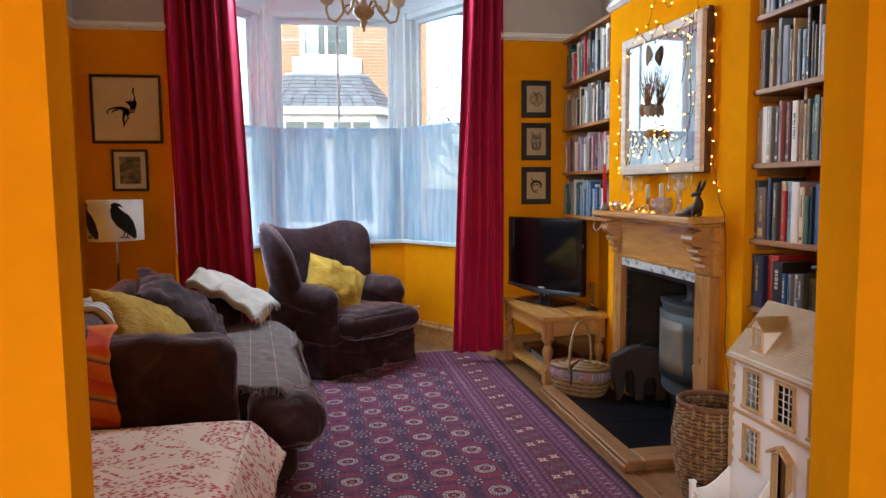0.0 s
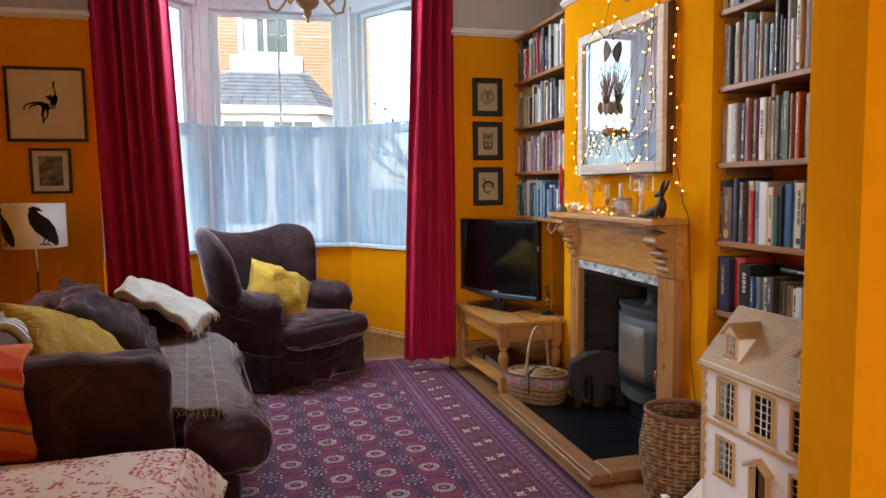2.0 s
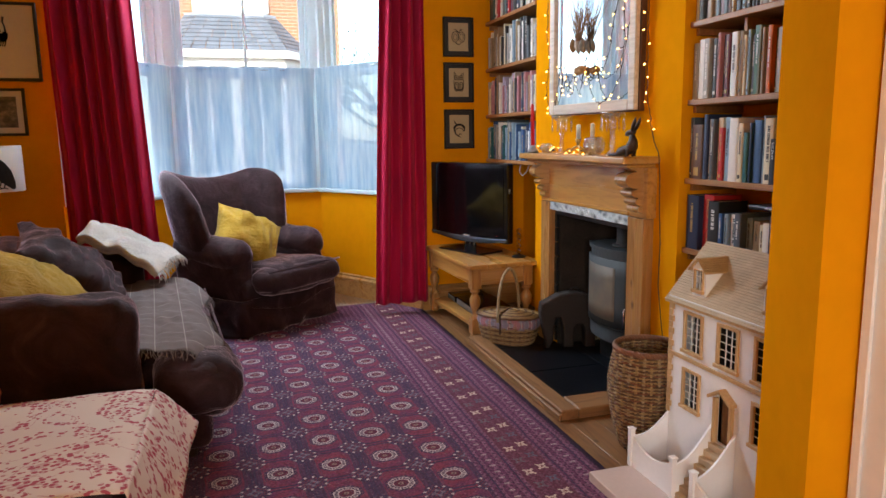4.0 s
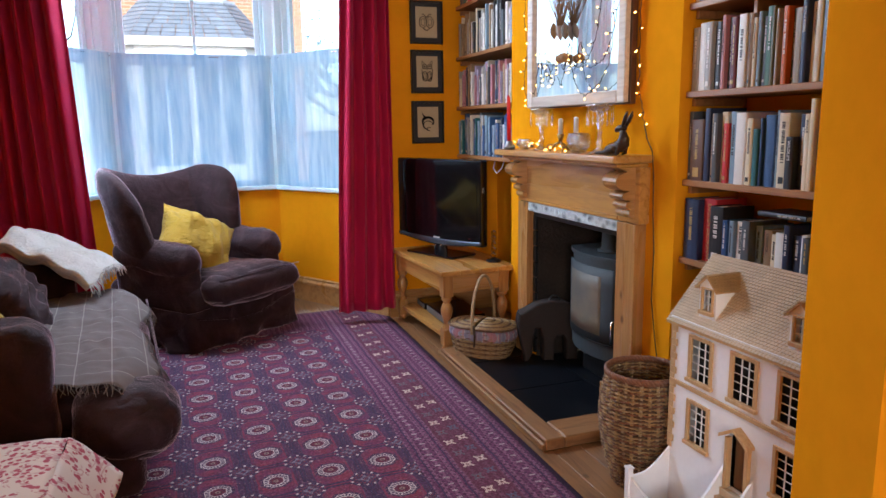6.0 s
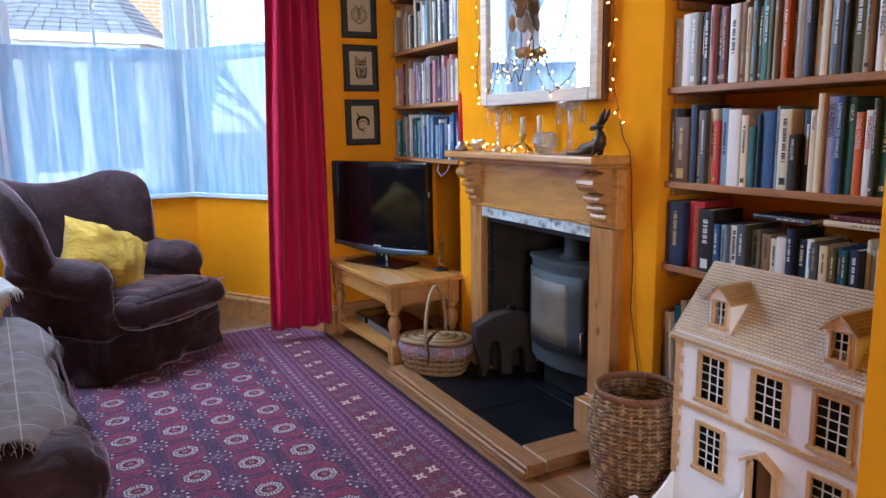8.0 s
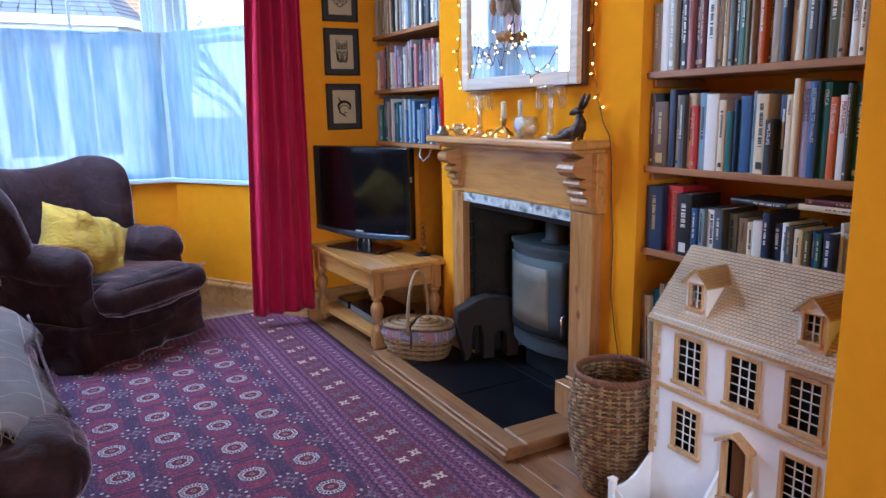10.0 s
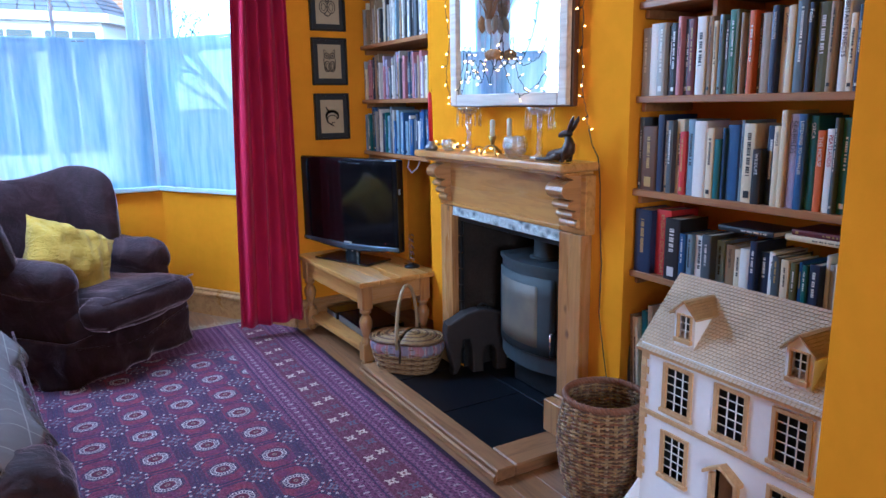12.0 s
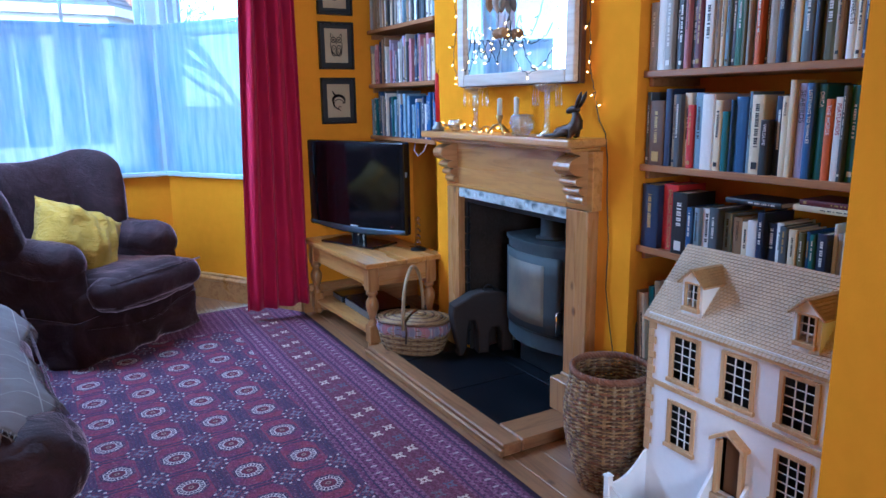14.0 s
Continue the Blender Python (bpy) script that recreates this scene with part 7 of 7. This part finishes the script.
stroke(a, arc(0, -0.035, 0.02, 0.016, 180, 360), 0.006)
stroke(b, arc(0, 0.0, 0.038, 0.058, 160, 380), 0.005)
stroke(b, [(0, 0.025), (0, 0.008)], [0.01, 0.003])
stroke(c, arc(0.0, 0.0, 0.04, 0.032, -30, 200), [0.01] * 3 + [0.016] * 10 + [0.01, 0.008])
stroke(c, arc(0.0, -0.012, 0.03, 0.02, -20, 190), 0.005)
stroke(c, [(-0.038, -0.005), (-0.03, -0.035), (-0.008, -0.05), (0.012, -0.06)], [0.012, 0.01, 0.008, 0.004])
stroke(c, [(-0.008, -0.05), (0.0, -0.035), (0.018, -0.038)], [0.008, 0.006, 0.004])
stroke(c, [(-0.02, 0.03), (-0.035, 0.05), (-0.04, 0.06)], [0.012, 0.008, 0.004])

# ---------------------------------------------------------------- floor lamp
lamp = thing("floor_lamp", "chrome floor lamp with a white drum shade printed with crows", "floor lamp", pose(-1.345, 4.92, 0))
part("base", lathe(bmesh.new(), [(0.13, 0), (0.13, 0.012), (0.03, 0.022), (0.012, 0.04)], 32), CHROME, lamp)
part("pole", lathe(bmesh.new(), [(0.009, 0.03), (0.009, 0.84), (0.012, 0.84), (0.012, 0.87), (0.007, 0.875), (0.007, 1.04)], 14), CHROME, lamp)
SHADE = plain("white_lampshade", (0.70, 0.68, 0.64), 0.85, vary=0.04, fine=300, bump=0.1)
sh_bm = bmesh.new()
lathe(sh_bm, [(0.172, 1.01), (0.172, 1.275), (0.169, 1.275), (0.169, 1.01), (0.172, 1.01)], 48, None, False)
shade_ob = part("shade", sh_bm, SHADE, lamp, "white drum shade with black crow print")
part("spider", boxes((-0.17, 0.17, -0.002, 0.002, 1.262, 1.266), (-0.002, 0.002, -0.17, 0.17, 1.258, 1.262)), CHROME, lamp)


def crow(turn):
    """A flat printed crow wrapped on the shade."""
    out = []
    for pts, w in (([(-0.034, 0.082), (-0.034, 0.06), (-0.022, 0.03), (0.002, 0.002), (0.030, -0.03), (0.054, -0.066), (0.066, -0.09)], [0.016, 0.036, 0.054, 0.066, 0.058, 0.036, 0.014]),
                   ([(0.004, 0.068), (-0.012, 0.079), (-0.030, 0.082), (-0.046, 0.070)], [0.003, 0.011, 0.020, 0.022]),
                   ([(0.012, -0.03), (0.008, -0.06), (0.0, -0.082)], [0.008, 0.005, 0.004]), ([(0.028, -0.04), (0.024, -0.066), (0.018, -0.084)], [0.008, 0.005, 0.004]),
                   ([(-0.018, -0.085), (0.0, -0.081), (0.014, -0.086)], [0.003, 0.005, 0.003]), ([(0.002, -0.088), (0.018, -0.083), (0.034, -0.089)], [0.003, 0.005, 0.003])):
        bm = bmesh.new()
        pv = [Vector(p) * 1.28 for p in pts]
        rows = []
        for i, p in enumerate(pv):
            d = (pv[min(i + 1, len(pv) - 1)] - pv[max(i - 1, 0)]).normalized()
            s = Vector((-d.y, d.x)) * w[i] * 0.78
            row = []
            for k in (1, 0.33, -0.33, -1):
                q = p + s * k
                ang = turn + q.x / 0.173
                row.append(bm.verts.new((0.1732 * math.sin(ang), -0.1732 * math.cos(ang), 1.142 + q.y)))
            rows.append(row)
        for ra, rb in zip(rows, rows[1:]):
            for k in range(3):
                bm.faces.new((ra[k], ra[k + 1], rb[k + 1], rb[k]))
        bmesh.ops.solidify(bm, geom=bm.faces[:], thickness=0.0006)
        out.append(part("printed_crow", bm, INK, shade_ob))


crow(0.50)
crow(-0.92)
crow(2.4)

# ---------------------------------------------------------------- chandelier
ch = thing("chandelier", "aged brass chandelier with curved arms hanging from the ceiling", "chandelier", pose(0.262, 4.0, 2.205))
part("body", lathe(bmesh.new(), [(0.002, 0.0), (0.010, 0.008), (0.005, 0.018), (0.012, 0.03), (0.022, 0.055), (0.016, 0.065), (0.045, 0.082), (0.062, 0.105), (0.056, 0.128), (0.03, 0.142), (0.018, 0.16), (0.016, 0.26), (0.026, 0.28), (0.012, 0.30)], 28), plain("painted_antique_gold", (0.36, 0.26, 0.14), 0.5, 0.3, vary=0.25), ch)
part("rod", lathe(bmesh.new(), [(0.008, 0.30), (0.008, CEILING - 2.205 - 0.03), (0.05, CEILING - 2.205 - 0.03), (0.055, CEILING - 2.205 - 0.002)], 16), BRASS, ch)
for i in range(5):
    a = 2 * math.pi * i / 5 + 0.32
    d = Vector((math.cos(a), math.sin(a), 0))
    pts = [d * r + Vector((0, 0, z)) for r, z in ((0.04, 0.115), (0.07, 0.155), (0.10, 0.15), (0.125, 0.10), (0.16, 0.065), (0.20, 0.08), (0.215, 0.13), (0.212, 0.16))]
    arm = part("arm", tube(bmesh.new(), pts, 0.007, 8), BRASS, ch)
    m = Matrix.Translation(d * 0.212 + Vector((0, 0, 0.155)))
    part("cup", lathe(bmesh.new(), [(0.012, 0), (0.034, 0.014), (0.045, 0.04), (0.042, 0.06), (0.012, 0.05)], 20, m), plain("frosted_cup", (0.55, 0.52, 0.44), 0.5), arm)
    part("candle_tube", lathe(bmesh.new(), [(0.013, 0.045), (0.013, 0.12)], 14, m), WAX, arm)

# ---------------------------------------------------------------- outside: the house across the street
BRICK = Nodes("red_brick", 0.85)
bt = BRICK.t.nodes.new("ShaderNodeTexBrick")
bx_, by_, bz_ = BRICK.xyz()
cmb = BRICK.t.nodes.new("ShaderNodeCombineXYZ")
BRICK.put(cmb.inputs[0], bx_)
BRICK.put(cmb.inputs[1], bz_)
BRICK.put(bt.inputs["Vector"], cmb.outputs[0])
bt.inputs["Color1"].default_value, bt.inputs["Color2"].default_value, bt.inputs["Mortar"].default_value = (0.36, 0.15, 0.07, 1), (0.26, 0.11, 0.06, 1), (0.40, 0.34, 0.27, 1)
bt.inputs["Scale"].default_value, bt.inputs["Brick Width"].default_value, bt.inputs["Row Height"].default_value, bt.inputs["Mortar Size"].default_value = 1.0, 0.225, 0.075, 0.008
BRICK.colour(BRICK.mix(BRICK.math("MULTIPLY", BRICK.noise(1.5), 0.4), bt.outputs["Color"], (0.42, 0.22, 0.12)))
BRICK.bump(bt.outputs["Fac"], 0.5, 0.01)
house = thing("terraced_house", "red-brick house across the street with a slate bay roof", "house", pose(0.22, 17.0, -0.6))
H0 = 0.6
wy = 0.25
part("wall", boxes((-1.76, -0.62, 0, wy, 0, 7.6), (0.62, 2.4, 0, wy, 0, 7.6), (-0.62, 0.62, 0, wy, 0, 5.0), (-0.62, 0.62, 0, wy, 6.75, 7.6), (2.15, 2.4, wy, 6, 0, 7.6), (-1.76, -1.51, wy, 6, 0, 7.6), (-1.76, 2.4, 6, 6.25, 0, 7.6)), BRICK.m, house)
part("roof", prism(bmesh.new(), [(-1.96, -0.3), (2.6, -0.3), (2.6, 6.5), (-1.96, 6.5)], 7.6, 7.75), plain("far_slate", (0.12, 0.13, 0.15), 0.6), house)
STONE = plain("white_stone", (0.72, 0.71, 0.68), 0.7, vary=0.08)
wn1 = part("window", boxes((-0.62, -0.50, 0.03, 0.16, 5.0, 6.75), (0.50, 0.62, 0.03, 0.16, 5.0, 6.75), (-0.5, 0.5, 0.03, 0.16, 6.65, 6.75), (-0.5, 0.5, 0.03, 0.16, 5.0, 5.1), (-0.03, 0.03, 0.05, 0.14, 5.1, 6.65), (-0.5, 0.5, 0.05, 0.14, 5.85, 5.9)), STONE, house)
part("pane", boxes((-0.5, 0.5, 0.12, 0.13, 5.1, 6.65)), plain("dark_window_glass", (0.05, 0.065, 0.06), 0.08, bump=0), wn1)
part("curtain", sheet(bmesh.new(), lambda u, v: Vector((-0.48 + u * 0.3, 0.112 + 0.006 * math.sin(u * 30), 5.1 + 1.55 * v)), 20, 2, 0.004), plain("pale_far_curtain", (0.45, 0.52, 0.55), 0.8), wn1)
part("sill", boxes((-0.80, 0.82, -0.12, 0.03, 4.66, 5.0, 0.02), (-0.62, 0.62, 0.0, 0.1, 4.95, 5.0)), STONE, house)
# canted bay with its hipped slate roof
SL = [plain("roof_slate", (0.16, 0.18, 0.21), 0.5, vary=0.3, coarse=2, fine=14, each=0.4)]
e_pts = [(-1.72, 0.0), (-1.15, -0.85), (1.15, -0.85), (1.72, 0.0)]
t_pts = [(-0.95, 0.0), (-0.70, -0.14), (0.70, -0.14), (0.95, 0.0)]
ZB, ZT = 3.78, 4.62
ROWS_S = 9
broof = part("bay_roof", prism(bmesh.new(), [(-0.98, 0.0), (-0.72, -0.16), (0.72, -0.16), (0.98, 0.0)], ZT - 0.02, ZT + 0.03), plain("lead_flashing", (0.28, 0.30, 0.33), 0.5), house)
for f in range(3):
    for r in range(ROWS_S):
        a0, a1 = r / ROWS_S, (r + 1.15) / ROWS_S
        def at(i, s):
            p, q = Vector((*e_pts[i], ZB)), Vector((*t_pts[i], ZT))
            return p.lerp(q, min(s, 1.0))
        lo_a, lo_b, hi_a, hi_b = at(f, a0), at(f + 1, a0), at(f, a1), at(f + 1, a1)
        n = max(2, int((lo_b - lo_a).length / 0.26))
        lift = Vector((0, -0.012, 0.022))
        for c in range(n):
            u0, u1 = max(0, (c + 0.5 * (r % 2) - 0.5 * (r % 2)) / n) + 0.004, min(1, (c + 1) / n) - 0.004
            bm = bmesh.new()
            q = [bm.verts.new(p) for p in (lo_a.lerp(lo_b, u0) + lift, lo_a.lerp(lo_b, u1) + lift, hi_a.lerp(hi_b, u1), hi_a.lerp(hi_b, u0), lo_a.lerp(lo_b, u0), lo_a.lerp(lo_b, u1))]
            bm.faces.new(q[:4])
            bm.faces.new((q[4], q[5], q[1], q[0]))
            part("slate", bm, SL[0], broof)
part("bay_cornice", prism(bmesh.new(), [(x * 1.04, y * 1.08 if y else 0) for x, y in e_pts], ZB - 0.16, ZB), STONE, house)
part("bay_wall", prism(bmesh.new(), [(x * 0.94, y * 0.92) for x, y in e_pts], 0, ZB - 0.16), STONE, house)
for x0, x1 in ((-0.95, -0.10), (0.10, 0.95)):
    bw = part("bay_window", boxes((x0, x1, -0.80, -0.783, 1.2, 3.45), ), plain("dark_bay_glass", (0.05, 0.07, 0.075), 0.1, bump=0), house)
    part("frame", boxes((x0 - 0.05, x0, -0.815, -0.78, 1.15, 3.5), (x1, x1 + 0.05, -0.815, -0.78, 1.15, 3.5), (x0, x1, -0.815, -0.78, 3.45, 3.5), ((x0 + x1) / 2 - 0.02, (x0 + x1) / 2 + 0.02, -0.81, -0.78, 1.2, 3.45)), STONE, bw)


def tree(x, y, z, height, seed, label, leaves=500):
    rng = random.Random(seed)
    t = thing("tree", label, "tree", pose(x, y, z))
    wood_bm, tips = bmesh.new(), []

    def grow(p, d, l, r, depth):
        pts = [p]
        for _ in range(4):
            d = (d + Vector((rng.uniform(-0.25, 0.25), rng.uniform(-0.25, 0.25), rng.uniform(-0.1, 0.2)))).normalized()
            pts.append(pts[-1] + d * l / 4)
        tube(wood_bm, pts, r, 5 if depth < 3 else 3, [1, 0.9, 0.8, 0.7, 0.6])
        if depth >= 3:
            tips.extend(pts[1:])
        if depth < 5:
            for _ in range(3 if depth else 4):
                k = rng.randint(1, 4)
                nd = (d + Vector((rng.uniform(-1, 1), rng.uniform(-1, 1), rng.uniform(-0.35, 0.7)))).normalized()
                grow(pts[k], nd, l * rng.uniform(0.55, 0.75), r * 0.5, depth + 1)

    grow(Vector((0, 0, 0)), Vector((0, 0, 1)), height * 0.42, height * 0.022, 0)
    part("trunk", wood_bm, plain("grey_bark", (0.10, 0.085, 0.07), 0.9, vary=0.3), t)
    lb = bmesh.new()
    for _ in range(leaves):
        p = rng.choice(tips) + Vector([rng.uniform(-0.15, 0.15) for _ in range(3)])
        a, b = Vector([rng.uniform(-1, 1) for _ in range(3)]).normalized() * 0.05, Vector([rng.uniform(-1, 1) for _ in range(3)]).normalized() * 0.03
        vs = [lb.verts.new(p + q) for q in (a, b, -a, -b)]
        lb.faces.new(vs)
    part("crown", lb, plain("winter_leaf", (0.10, 0.11, 0.04), 0.7, each=0.3), t)


tree(5.0, 20.0, -0.6, 6.0, 3, "mostly bare winter street tree beyond the bay", 500)
tree(-3.4, 13.5, -0.6, 5.2, 6, "bare thin winter tree across the street", 150)

# small white socket plate on the side wall by the sofa
sw = thing("wall_socket", "small white plastic wall socket by the sofa", "socket", pose(LEFT, 4.62, 0.88))
part("plate", boxes((0.0, 0.009, -0.043, 0.043, -0.043, 0.043, 0.003)), GLOSS, sw)
part("switch", boxes((0.009, 0.013, -0.006, 0.006, -0.010, 0.010, 0.001)), GLOSS, sw)

# ---------------------------------------------------------------- floorboards
k = 0
x = LEFT - 0.1
rng = random.Random(5)
board_mesh = {}
while x < RIGHT + 0.2:
    w = 0.125
    for y0, y1 in ((BACK, 0.6), (0.6, 3.9), (3.9, 6.3)) if k % 2 else ((BACK, 1.7), (1.7, 4.9), (4.9, 6.3)):
        key = (round(y1 - y0, 2),)
        if key not in board_mesh:
            b = boxes((-w / 2 + 0.0012, w / 2 - 0.0012, 0, y1 - y0 - 0.0015, -0.022, 0, 0.0012))
            ob = part("floorboard", b, BOARD, floor)
            board_mesh[key] = ob.data
        else:
            ob = new("floorboard", board_mesh[key])
            ob.parent = floor
        ob.location = (x + w / 2, y0, 0)
    x += w
    k += 1
